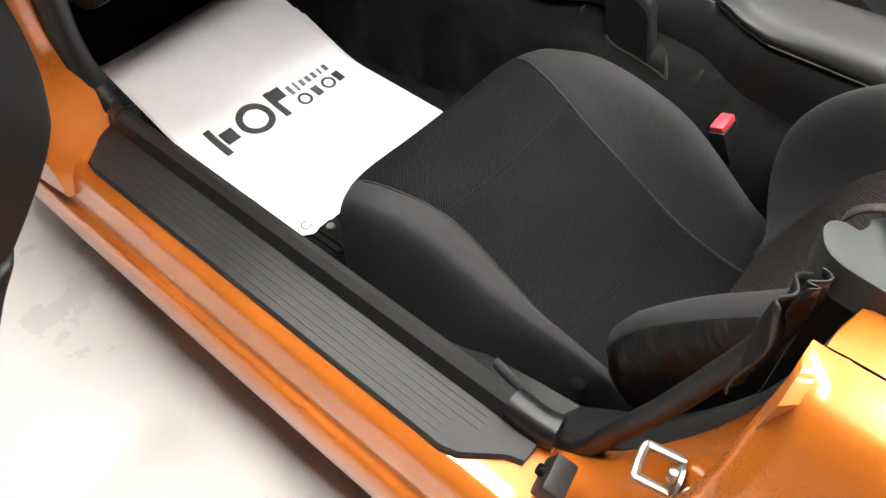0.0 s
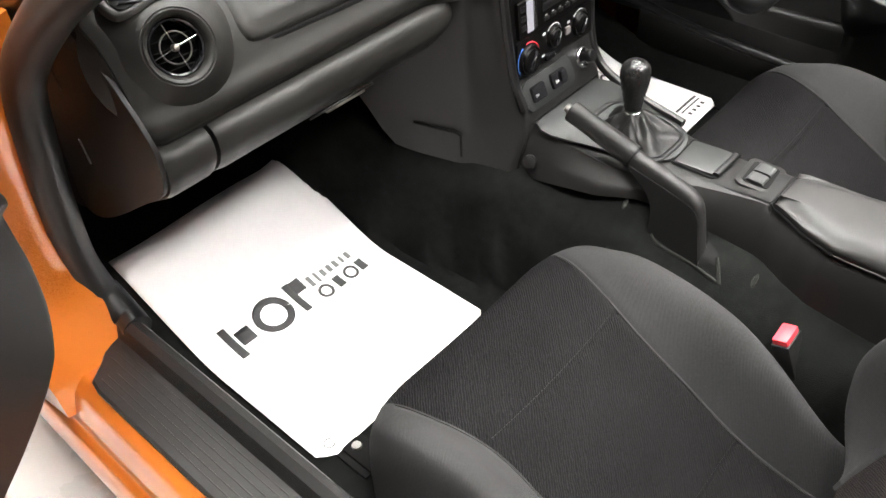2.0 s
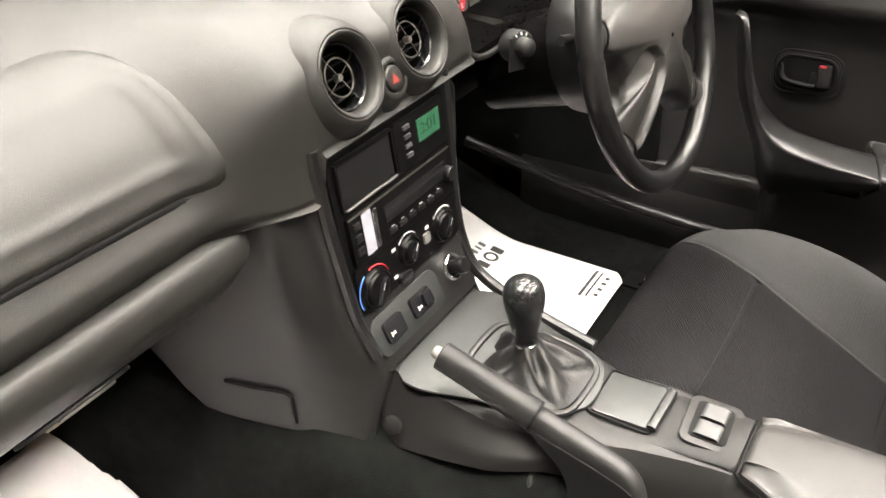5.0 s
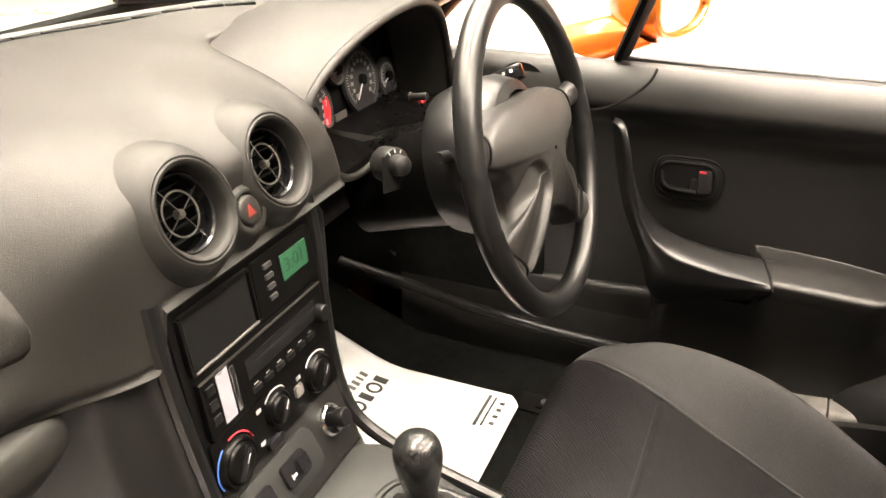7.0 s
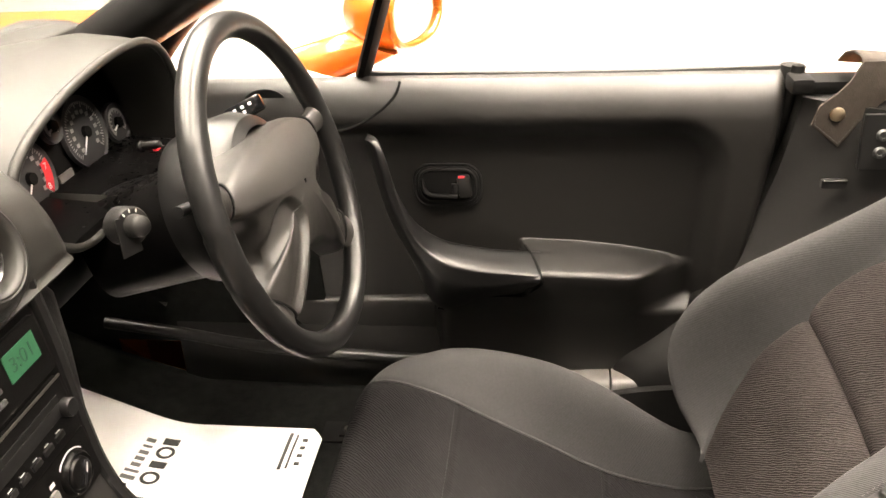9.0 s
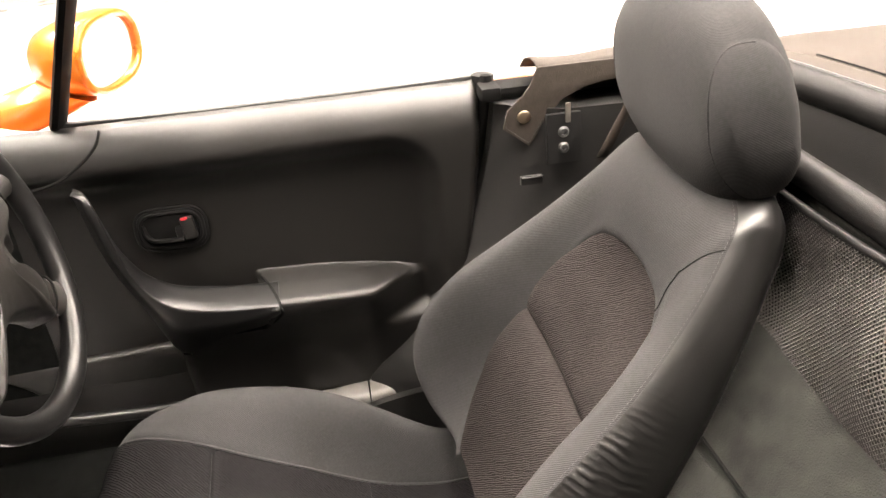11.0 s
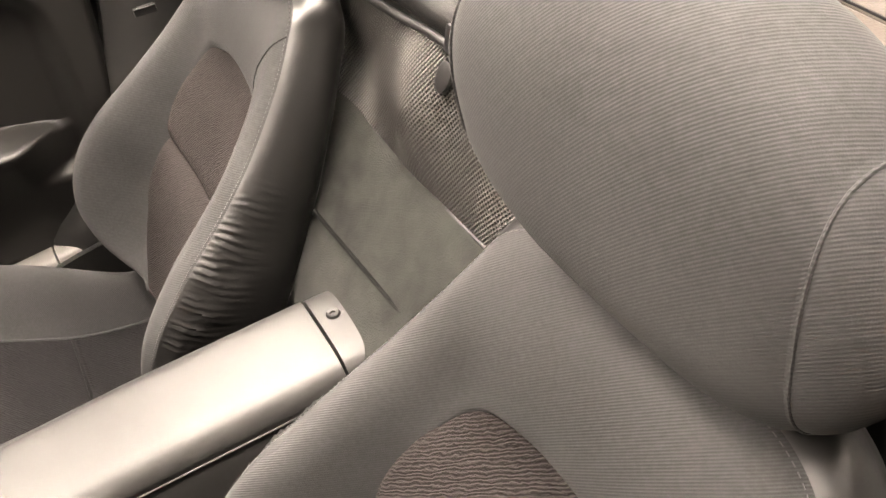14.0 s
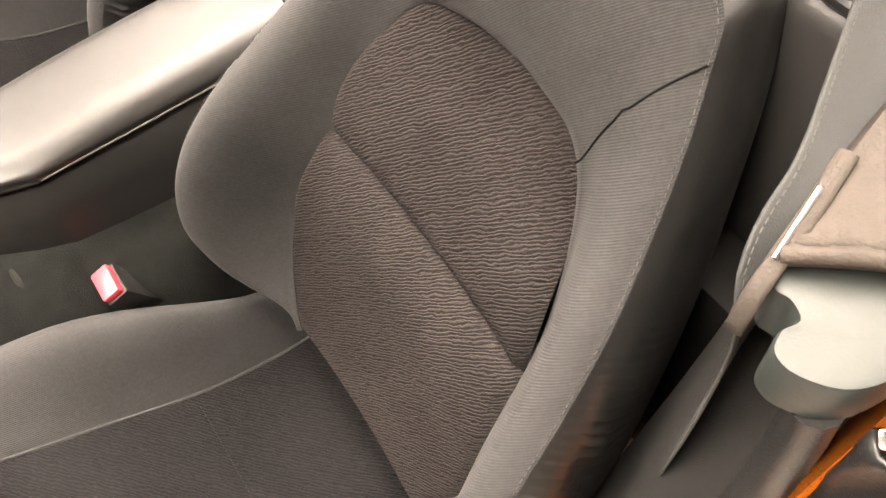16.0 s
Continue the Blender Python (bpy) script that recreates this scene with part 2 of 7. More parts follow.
def tube(path, r, seg=10, flat=1.0, closed=False, caps=True):
    """A tube along path; r a number or one per point; flat squashes it upright."""
    path = [Vector(p) for p in path]
    rows, n = [], len(path)
    ps = None
    for i, p in enumerate(path):
        d = (path[(i + 1) % n] - path[i - 1]) if closed else (path[min(i + 1, n - 1)] - path[max(i - 1, 0)])
        s, u = frame_of(d)
        if ps is not None and s.dot(ps) < 0:
            s, u = -s, -u
        ps = s
        rr = r[i] if isinstance(r, (list, tuple)) else r
        rows.append([p + s * (rr * math.cos(a)) + u * (rr * flat * math.sin(a)) for a in [2 * math.pi * k / seg for k in range(seg)]])
    return loft(rows, True, closed, caps and not closed)


def revolve(profile, m, seg=32, caps=False):
    """Turn (radius, height) pairs about the local z of m."""
    rows = [[m @ Vector((r * math.cos(2 * math.pi * k / seg), r * math.sin(2 * math.pi * k / seg), h)) for k in range(seg)] for r, h in profile]
    return loft(rows, True, False, caps)


def box(sx, sy, sz, m, bevel=0.0, seg=2):
    bm = bmesh.new()
    bmesh.ops.create_cube(bm, size=1, matrix=Matrix.Diagonal((sx, sy, sz, 1)))
    if bevel:
        bmesh.ops.bevel(bm, geom=bm.edges[:], offset=bevel, segments=seg, profile=0.6, affect="EDGES")
    bmesh.ops.transform(bm, matrix=m, verts=bm.verts)
    return bm


def plate(outline, thick, m, bevel=0.0):
    """A flat piece from a 2D outline, thick along local z."""
    bm = bmesh.new()
    f = bm.faces.new([bm.verts.new((x, y, 0)) for x, y in outline])
    bmesh.ops.recalc_face_normals(bm, faces=bm.faces)
    if f.normal.z < 0:
        f.normal_flip()
    ext = bmesh.ops.extrude_face_region(bm, geom=[f])
    top = [v for v in ext["geom"] if isinstance(v, bmesh.types.BMVert)]
    bmesh.ops.translate(bm, verts=top, vec=(0, 0, thick))
    bmesh.ops.recalc_face_normals(bm, faces=bm.faces)
    if bevel:
        es = [e for e in bm.edges if all(v in top for v in e.verts)]
        bmesh.ops.bevel(bm, geom=es, offset=bevel, segments=2, profile=0.6, affect="EDGES")
    bmesh.ops.transform(bm, matrix=m, verts=bm.verts)
    return bm


def rrect(w, h, r, n=5):
    """Outline of a rounded rectangle round the origin."""
    out = []
    for cx, cy, a0 in ((w / 2 - r, h / 2 - r, 0), (-w / 2 + r, h / 2 - r, 90), (-w / 2 + r, -h / 2 + r, 180), (w / 2 - r, -h / 2 + r, 270)):
        for k in range(n + 1):
            a = radians(a0 + 90 * k / n)
            out.append((cx + r * math.cos(a), cy + r * math.sin(a)))
    return out


def join(*bms):
    """One mesh out of several."""
    out = bmesh.new()
    for b in bms:
        me = bpy.data.meshes.new("tmp")
        b.to_mesh(me)
        b.free()
        out.from_mesh(me)
        bpy.data.meshes.remove(me)
    return out


def facing(p, normal, up=(0, 0, 1), spin=0):
    """A pose at p whose local z points along normal, and local y as near up as can be."""
    z = Vector(normal).normalized()
    x = Vector(up).cross(z).normalized()
    y = z.cross(x)
    m = Matrix((x, y, z)).transposed().to_4x4()
    m.translation = p
    return m @ pose(0, 0, 0, 0, 0, spin)


def thing(name, base, label, category, group="", kind=""):
    ob = new(name)
    ob.empty_display_size = 0.05
    ob.location = base
    bpy.context.view_layer.update()
    return tagged(ob, label, category, group, kind)


def part(name, bm, material, parent=None, label="", angle=38, thick=0.0, sub=0):
    me = bpy.data.meshes.new(name)
    bm.to_mesh(me)
    bm.free()
    me.materials.append(material)
    for p in me.polygons:
        p.use_smooth = True
    me.set_sharp_from_angle(angle=radians(angle))
    ob = new(name, me)
    if parent:
        ob.parent = parent
        if not parent.parent:
            ob.matrix_parent_inverse = Matrix.Translation(parent.location).inverted()
    if thick:
        md = ob.modifiers.new("thick", "SOLIDIFY")
        md.thickness, md.offset = thick, -1
    if sub:
        md = ob.modifiers.new("smooth", "SUBSURF")
        md.levels = md.render_levels = sub
    if label:
        tagged(ob, label)
    return ob


def solo(name, bm, material, label, category, group="", kind="", **k):
    return tagged(part(name, bm, material, None, "", **k), label, category, group, kind)


def lettering(name, text, size, m, material, parent, depth=0.0006, label="", align="CENTER"):
    cu = bpy.data.curves.new(name, "FONT")
    cu.body, cu.size, cu.extrude, cu.align_x, cu.align_y = text, size, depth, align, "CENTER"
    tmp = bpy.data.objects.new("tmp", cu)
    me = bpy.data.meshes.new_from_object(tmp)
    bpy.data.objects.remove(tmp)
    bm = bmesh.new()
    bm.from_mesh(me)
    bpy.data.meshes.remove(me)
    bmesh.ops.transform(bm, matrix=m, verts=bm.verts)
    return part(name, bm, material, parent, label)


def stitches(path, step, length, r, lift=(0, 0, 0)):
    """Short threads along a seam, as one mesh."""
    pts = [Vector(p) for p in path]
    out, run = [], 0.0
    for a, b in zip(pts, pts[1:]):
        d = b - a
        L = d.length
        while run < L:
            p = a + d * (run / L)
            out.append((p + Vector(lift), p + Vector(lift) + d.normalized() * length))
            run += step
        run -= L
    bm = bmesh.new()
    for a, b in out:
        s, u = frame_of(b - a)
        rows = [[bm.verts.new(q + s * x * r + u * y * r) for x, y in ((1, 0), (0, 1), (-1, 0), (0, -1))] for q in (a, b)]
        for i in range(4):
            k = (i + 1) % 4
            bm.faces.new((rows[0][i], rows[0][k], rows[1][k], rows[1][i]))
    return bm


# ---- the room ----
solo("ground", box(18, 18, 0.2, pose(0, 0, -0.1)), CONCRETE, "pale sealed showroom floor", "floor", kind="structure")
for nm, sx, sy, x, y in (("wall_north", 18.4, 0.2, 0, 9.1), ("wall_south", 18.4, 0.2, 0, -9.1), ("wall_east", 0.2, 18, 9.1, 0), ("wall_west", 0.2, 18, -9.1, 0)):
    # south and west walls take the darkened colour, to keep reflections down
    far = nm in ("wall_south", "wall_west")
    solo(nm, box(sx, sy, 4.0, pose(x, y, 2.0)), DARKENED_WALL if far else WHITE_WALL, "showroom wall behind the camera, darkened to cut reflections" if far else "plain white painted showroom wall", "wall", kind="structure")
solo("ceiling", box(18.4, 18.4, 0.2, pose(0, 0, 4.1)), CEILING_PAINT, "unseen showroom ceiling, darkened to cut bounced light", "ceiling", kind="structure")


def ceiling_light():
    t = thing("ceiling_light", (0, 0, 3.98), "flat white ceiling panel light with metal frame", "ceiling light", "ceiling panel lights")
    part("frame", join(*[box(1.34, 0.04, 0.05, pose(0, s * 0.34, 3.975), 0.004) for s in (-1, 1)], *[box(0.04, 0.64, 0.05, pose(s * 0.65, 0, 3.975), 0.004) for s in (-1, 1)]), ALLOY, t)
    part("diffuser", box(1.26, 0.64, 0.02, pose(0, 0, 3.97), 0.003), PANEL_LIGHT, t, "glowing white diffuser")
    return t


first = ceiling_light()
SPOTS = [(x, y) for x in (-0.7, 1.2, 3.1) for y in (-2.2, -0.4, 1.4, 3.2)]
first.location = (SPOTS[0][0], SPOTS[0][1], 3.98)
for x, y in SPOTS[1:]:
    copy_thing(first, pose(x, y, 3.98))

# ---- floor pan, tunnel and bulkheads under carpet ----
def floor_z(y):
    return ease(y, [(-0.2, 0.14), (0.2, 0.14), (0.45, 0.17), (0.65, 0.205), (0.8, 0.212), (1.0, 0.214), (1.08, 0.226), (1.3, 0.312), (1.4, 0.40), (1.46, 0.62)])


def tunnel(x, y):
    a = abs(x)
    w = 0.09 + max(0.0, y - 0.65) * 0.18
    f = floor_z(y)
    top = ease(y, [(0.06, 0.352), (0.25, 0.358), (0.42, 0.380), (0.52, 0.391), (0.60, 0.403), (0.66, 0.412), (0.82, 0.408), (0.90, 0.426), (1.5, 0.430)])
    if a < w:
        return top
    if a < w + 0.055:
        return top - 0.05 * (a - w) / 0.055
    return (top - 0.05) + (f - top + 0.05) * sm(w + 0.055, w + 0.085, a)


ys = [0.06 + 1.4 * i / 56 for i in range(57)]
xs = [-0.70 + 1.4 * i / 70 for i in range(71)]
solo("floor", loft([[V(x, y, tunnel(x, y)) for x in xs] for y in ys]), CARPET, "charcoal loop carpet over footwells and tunnel", "carpet", kind="structure", angle=60, thick=0.006)
solo("wall_front", box(1.40, 0.03, 0.34, pose(0, 1.475, 0.68), 0.004), CARPET, "carpeted front bulkhead behind the dashboard", "bulkhead", kind="structure")
# rear shelf: rises from behind the seats, slopes back, then runs level under the net
prof = cat([(0.075, 0.13), (0.05, 0.36), (0.03, 0.46), (0.0, 0.508), (-0.026, 0.533), (-0.065, 0.567), (-0.108, 0.602), (-0.135, 0.612), (-0.158, 0.63), (-0.166, 0.70), (-0.168, 0.765)], 5)
solo("wall_rear", loft([[V(x, y, z + 0.004 * math.sin(9 * x + 20 * z)) for x in [-0.52 + 1.18 * i / 40 for i in range(41)]] for y, z in prof]), CARPET_GREY, "worn grey carpet over the rear shelf", "carpet", kind="structure", angle=70, thick=0.006)
# a carpet seam with its overlocked edge, a finger hole
seam = thing("carpet_trim", (0, 0, 0.53), "overlocked carpet edge seam on the rear shelf", "trim")
part("edge_binding", tube([V(x, -0.022 + 0.006 * math.sin(7 * x), 0.536 + 0.003 * math.sin(11 * x)) for x in [-0.3 + 0.6 * i / 40 for i in range(41)]], 0.0028, 6), CARPET, seam)
part("grommet_hole", revolve([(0.0001, 0.0), (0.006, 0.0), (0.008, 0.0012), (0.0095, 0.0)], facing((-0.002, -0.063, 0.566), (0, 0.57, 0.82)) @ Matrix.Diagonal((1.0, 1.7, 1, 1)), 20), DARK, seam)

for y0, dy in ((0.654, -0.020), (0.432, -0.006)):
    seam_x = [-0.080 - 0.105 * i / 16 for i in range(17)]
    solo("carpet_seam", tube([V(x, y0 + dy * i / 16, tunnel(x, y0 + dy * i / 16) + 0.003) for i, x in enumerate(seam_x)], 0.0035, 8), CARPET_GREY, "raised bound seam in the tunnel carpet", "carpet seam", "tunnel carpet seams")

# ---- body shell ----
car = thing("sports_car", (0, 0.5, 0.0), "metallic orange two-seat open sports car body", "car")
sill = [(-0.70, 0.15), (-0.80, 0.15), (-0.838, 0.165), (-0.858, 0.195), (-0.864, 0.230), (-0.860, 0.258), (-0.852, 0.274), (-0.8425, 0.2785), (-0.8405, 0.284), (-0.8385, 0.300), (-0.832, 0.322), (-0.826, 0.338), (-0.812, 0.350), (-0.795, 0.354), (-0.74, 0.356), (-0.705, 0.352), (-0.70, 0.30)]
for side, nm in ((1, "sill"), (-1, "sill")):
    rows = []
    for y in [-0.05 + 1.25 * i / 24 for i in range(25)]:
        k = 0.004 * (1 - ((y - 0.35) / 0.8) ** 2)
        rows.append([V(side * (x - (k if x < -0.75 else 0)), y, z) for x, z in cat(sill, 3)])
    part(nm, loft(rows, True, False, True), ORANGE, car, "glossy metallic orange door sill")
    # front door jamb and hinge post
    rows = []
    for z in [0.30 + 0.56 * i / 14 for i in range(15)]:
        b = 0.02 * math.sin((z - 0.3) * 5)
        e = 0.07 * sm(0.46, 0.32, z) + 0.085 * sm(0.5, 0.86, z)
        rows.append([V(side * x, y, z) for x, y in ((-0.715, 1.135 - e), (-0.735, 1.125 - e), (-0.79 - b, 1.12 - e), (-0.85, 1.135 - e), (-0.86, 1.20), (-0.86, 1.5), (-0.70, 1.5), (-0.705, 1.18))])
    part("front_door_jamb", loft(rows, True, False, True), ORANGE, car)
# rear quarter, with its jamb facing forward, sweeping down into the sill
def jamb_y(z):
    return ease(z, [(0.30, 0.30), (0.36, 0.24), (0.42, 0.18), (0.55, 0.112), (0.66, 0.078), (0.80, 0.058)])


for side in (1, -1):
    rows = []
    for z in [0.16 + (0.615 if side > 0 else 0.585) * i / 26 for i in range(27)]:
        j = jamb_y(z)
        t = 0.05 * sm(0.60, 0.80, z) ** 2
        sec = [(-0.705, -0.18), (-0.704, -0.10), (-0.702, j - 0.045), (-0.715, j - 0.012), (-0.735, j - 0.008), (-0.775, j - 0.02), (-0.79, j - 0.024), (-0.81, j - 0.004), (-0.832 + t, j), (-0.845 + t, j - 0.006), (-0.852 + t, j - 0.03), (-0.852 + t, -0.10), (-0.842 + t, -0.18), (-0.80, -0.18)]
        rows.append([V(side * x, y, z) for x, y in sec])
    for top_in in (0.25, 0.6, 0.98):
        rows.append([V(-side * 0.765 + (p.x + side * 0.765) * (1 - top_in), p.y, p.z + 0.012 * math.sin(top_in * 1.57)) for p in rows[26]])
    part("rear_quarter_panel", loft(rows, True), ORANGE, car, "glossy metallic orange rear quarter with door jamb", angle=55)
def nose_z(y):
    return ease(y, [(1.40, 0.755), (1.55, 0.735), (1.9, 0.70), (2.4, 0.62), (2.65, 0.52), (2.76, 0.40)])


rows = []
for y in [1.40 + 1.30 * i / 26 for i in range(27)]:
    w = 0.72 - 0.10 * sm(2.1, 2.75, y)
    rows.append([V(w * x, y, nose_z(y) + 0.03 - 0.05 * x ** 4 + 0.02 * math.exp(-((abs(x) - 0.8) / 0.16) ** 2)) for x in [-1 + 2 * i / 28 for i in range(29)]])
part("bonnet", loft(rows), ORANGE, car, "glossy orange bonnet", thick=0.01)
part("front_bumper", loft([[V(x, 2.60 + d - 0.30 * (x / 0.8) ** 2, z) for x in [-0.8 + 1.6 * i / 24 for i in range(25)]] for d, z in ((0.06, 0.56), (0.13, 0.50), (0.16, 0.40), (0.16, 0.28), (0.12, 0.20), (0.0, 0.18))]), ORANGE, car, "rounded orange front bumper", thick=0.01)


def arch_cut(y, z, yw):
    """Lift the lower edge of a side panel over a wheel."""
    d = abs(y - yw)
    return max(z, 0.29 + math.sqrt(max(0.0, 0.335 ** 2 - d * d))) if d < 0.335 else z


for s in (-1, 1):
    part("front_wing", loft([[V(s * (0.842 - 0.12 * sm(2.1, 2.75, y) - 0.035 * max(0.0, (z - 0.60) / 0.16) ** 2 - 0.02 * max(0.0, (0.4 - z) / 0.2)), y, min(arch_cut(y, z, 1.85), nose_z(y) + 0.01)) for z in [0.18 + 0.60 * k / 12 for k in range(13)]] for y in [1.18 + 1.40 * i / 48 for i in range(49)]]), ORANGE, car, "orange front wing", thick=0.012, angle=50)
    part("rear_wing", loft([[V(s * (0.846 - 0.14 * sm(-1.0, -1.6, y) - 0.05 * max(0.0, (z - 0.60) / 0.16) ** 2), y, arch_cut(y, z, -0.42)) for z in [0.20 + 0.55 * k / 12 for k in range(13)]] for y in [-0.16 - 1.42 * i / 48 for i in range(49)]]), ORANGE, car, "orange rear wing", thick=0.012, angle=50)
    for yw in (1.85, -0.42):
        turn = facing((s * 0.74, yw, 0.29), (s, 0, 0))
        wheel = part("wheel", revolve([(0.0001, 0.035), (0.05, 0.045), (0.17, 0.03), (0.185, 0.045), (0.19, 0.03), (0.19, -0.06)], turn, 40), STEEL, car, "alloy wheel", angle=40)
        part("tyre", revolve([(0.19, 0.05), (0.22, 0.07), (0.27, 0.07), (0.288, 0.05), (0.289, -0.05), (0.27, -0.09), (0.20, -0.09)], turn, 40), RUBBER, wheel, "black tyre", angle=40)
part("boot_lid", loft([[V(0.74 * x * (1 - 0.12 * q), -0.86 - 0.66 * q, 0.765 - 0.03 * q - 0.05 * q ** 4 - 0.03 * x ** 4) for x in [-1 + 2 * i / 20 for i in range(21)]] for q in [k / 10 for k in range(11)]]), ORANGE, car, "orange boot lid", thick=0.012)
part("rear_bumper", loft([[V(x, -1.50 - d + 0.22 * (x / 0.8) ** 2, z) for x in [-0.76 + 1.52 * i / 24 for i in range(25)]] for d, z in ((0.02, 0.70), (0.08, 0.62), (0.10, 0.45), (0.09, 0.28), (0.0, 0.20))]), ORANGE, car, "rounded orange rear bumper", thick=0.012)

# kick panels beside the footwells
for s in (-1, 1):
    part("kick_panel", box(0.012, 0.26 if s < 0 else 0.70, 0.56, pose(s * (0.694 if s < 0 else 0.706), 1.37 if s < 0 else 1.15, 0.46), 0.003), CARPET, car, "dark carpeted kick panel")

# windscreen: lower sill, raked pillars, header, glass
ws = thing("windscreen", (0, 1.35, 0.84), "raked windscreen in a black-lined frame", "windscreen")
part("pane", loft([[V(x * (1 - 0.20 * k), 1.375 - 0.24 * (x / 0.66) ** 2 * (1 - 0.5 * k) - 0.80 * k, 0.845 + 0.345 * k) for x in [-0.66 + 1.32 * i / 24 for i in range(25)]] for k in [i / 10 for i in range(11)]]), GLASS, ws, "clear laminated glass").visible_shadow = False
for s in (-1, 1):
    p = [V(s * (0.670 * (1 - 0.20 * k)), 1.10 - 0.62 * k, 0.832 + 0.35 * k) for k in [i / 8 for i in range(9)]]
    part("pillar", tube([q + (V(0, -0.006 * k, 0) if s > 0 else V(-0.024, 0.03, -0.006)) for k, q in enumerate(p)], 0.052 if s > 0 else 0.036, 12, 0.8), SMOOTH, ws, "black inner pillar trim")
    part("outer_pillar", tube([q + V(s * 0.036, 0.05, -0.012) for q in p], 0.022, 10), ORANGE, ws, "orange outer pillar")
part("header", tube([V(x, 0.47 - 0.10 * (x / 0.55) ** 2 + 0.05, 1.195) for x in [-0.53 + 1.06 * i / 16 for i in range(17)]], 0.026, 10), SMOOTH, ws)
part("scuttle_shelf", loft([[V(x, y - 0.235 * (x / 0.66) ** 2, z) for x in [-0.64 + 1.28 * i / 20 for i in range(21)]] for y, z in ((1.28, 0.838), (1.33, 0.846), (1.375, 0.852), (1.40, 0.846))]), SMOOTH, ws, "dark scuttle strip behind the dash", thick=0.004)
part("scuttle_strip", tube([V(x, 1.378 - 0.235 * (x / 0.66) ** 2, 0.864) for x in [-0.64 + 1.28 * i / 20 for i in range(21)]], 0.012, 8), RUBBER, ws)

part("wiper_scuttle", box(0.26, 0.07, 0.04, pose(0.59, 1.38, 0.862, -8, 6, -38), 0.008), DARK, ws, "dark wiper scuttle outside the glass")

# ---- sill trims ----
def sill_trim(side, label):
    t = thing("sill_trim", (side * 0.76, 0.7, 0.355), label, "sill trim", "door sill trims")
    base = [(-0.812, 0.353), (-0.812, 0.359), (-0.808, 0.362), (-0.742, 0.367), (-0.739, 0.372), (-0.733, 0.386), (-0.722, 0.392), (-0.711, 0.386), (-0.705, 0.372), (-0.698, 0.33), (-0.69, 0.16), (-0.697, 0.16), (-0.712, 0.352)]
    rows = []
    for y in [0.25 + 0.83 * i / 40 for i in range(41)]:
        cut = 0.045 * sm(0.33, 0.25, y) + 0.05 * sm(1.03, 1.08, y)
        rows.append([V(side * (min(x + cut, -0.744) if x < -0.744 else x), y, z) for x, z in base])
    part("plate", loft(rows, True, False, True), PLASTIC, t, "black plastic scuff plate", angle=25)
    for x in (-0.797, -0.788, -0.778, -0.768, -0.758, -0.75):
        a, b = (0.345, 1.03) if x < -0.77 else (0.31, 1.05)
        zz = 0.3612 + (x + 0.808) * 0.0758
        part("rib", tube([V(side * x, y, zz + 0.0002) for y in [a + (b - a) * i / 20 for i in range(21)]], 0.0012, 6), PLASTIC, t)
    return t


sill_trim(1, "black ribbed plastic scuff plate along the orange sill")
sill_trim(-1, "black ribbed plastic scuff plate on the driver's sill")
for s in (1,):
    solo("sill_trim_cover", tube(cat([(s * -0.722, 0.30, 0.374), (s * -0.722, 0.262, 0.372), (s * -0.718, 0.238, 0.372)], 6), [0.021] * 13, 12), SMOOTH, "rounded black end cap of the sill trim", "trim cap")
    solo("sill_trim_cover", tube(cat([(s * -0.716, 1.06, 0.374), (s * -0.712, 1.10, 0.378), (s * -0.708, 1.15, 0.385)], 6), [0.022] * 13, 12), SMOOTH, "rounded black end cap of the sill trim", "trim cap")

solo("sill_edge_trim", tube(cat([(0.676, 1.20, 0.352), (0.674, 1.06, 0.334), (0.672, 0.93, 0.313), (0.672, 0.70, 0.296), (0.672, 0.45, 0.288)], 6), 0.011, 10), SMOOTH, "rounded black carpet edge trim along the driver's sill", "trim strip")

# door opening seals: up the hinge post, and round the rear of the opening
for s in (1, -1):
    solo("door_seal", tube(cat([(s * -0.715, 1.09, 0.376), (s * -0.720, 1.128, 0.405), (s * -0.729, 1.132, 0.48), (s * -0.733, 1.108, 0.59), (s * -0.735, 1.075, 0.69), (s * -0.733, 1.04, 0.785), (s * -0.722, 0.975, 0.86), (s * -0.70, 0.88, 0.935), (s * -0.65, 0.72, 1.03)], 7), 0.0235 if s > 0 else 0.0165, 12), RUBBER, "black rubber door seal up the hinge post", "door seal", "door seals")
    solo("door_seal", tube(cat([(s * -0.716, 0.25, 0.352), (s * -0.718, 0.207, 0.380), (s * -0.720, 0.176, 0.46), (s * -0.720, 0.147, 0.53), (s * (-0.708 if s > 0 else -0.720), 0.113, 0.618), (s * (-0.704 if s > 0 else -0.720), 0.094, 0.674), (s * (-0.700 if s > 0 else -0.720), 0.083, 0.735), (s * (-0.697 if s > 0 else -0.720), 0.080, 0.763 if s > 0 else 0.785)], 7), 0.0175 if s < 0 else 0.0115, 10), RUBBER, "black rubber seal round the rear door opening", "door seal", "door seals")

# striker, buffer and hood seal block on the rear jamb
st = thing("door_striker", (-0.775, 0.10, 0.55), "bright zinc door striker loop on the orange jamb", "door striker")
M = facing((-0.775, 0.094, 0.552), (-0.25, 1, 0.1))
part("base_disc", revolve([(0.0001, 0.006), (0.012, 0.006), (0.017, 0.003), (0.018, 0.0)], M, 24), STEEL, st)
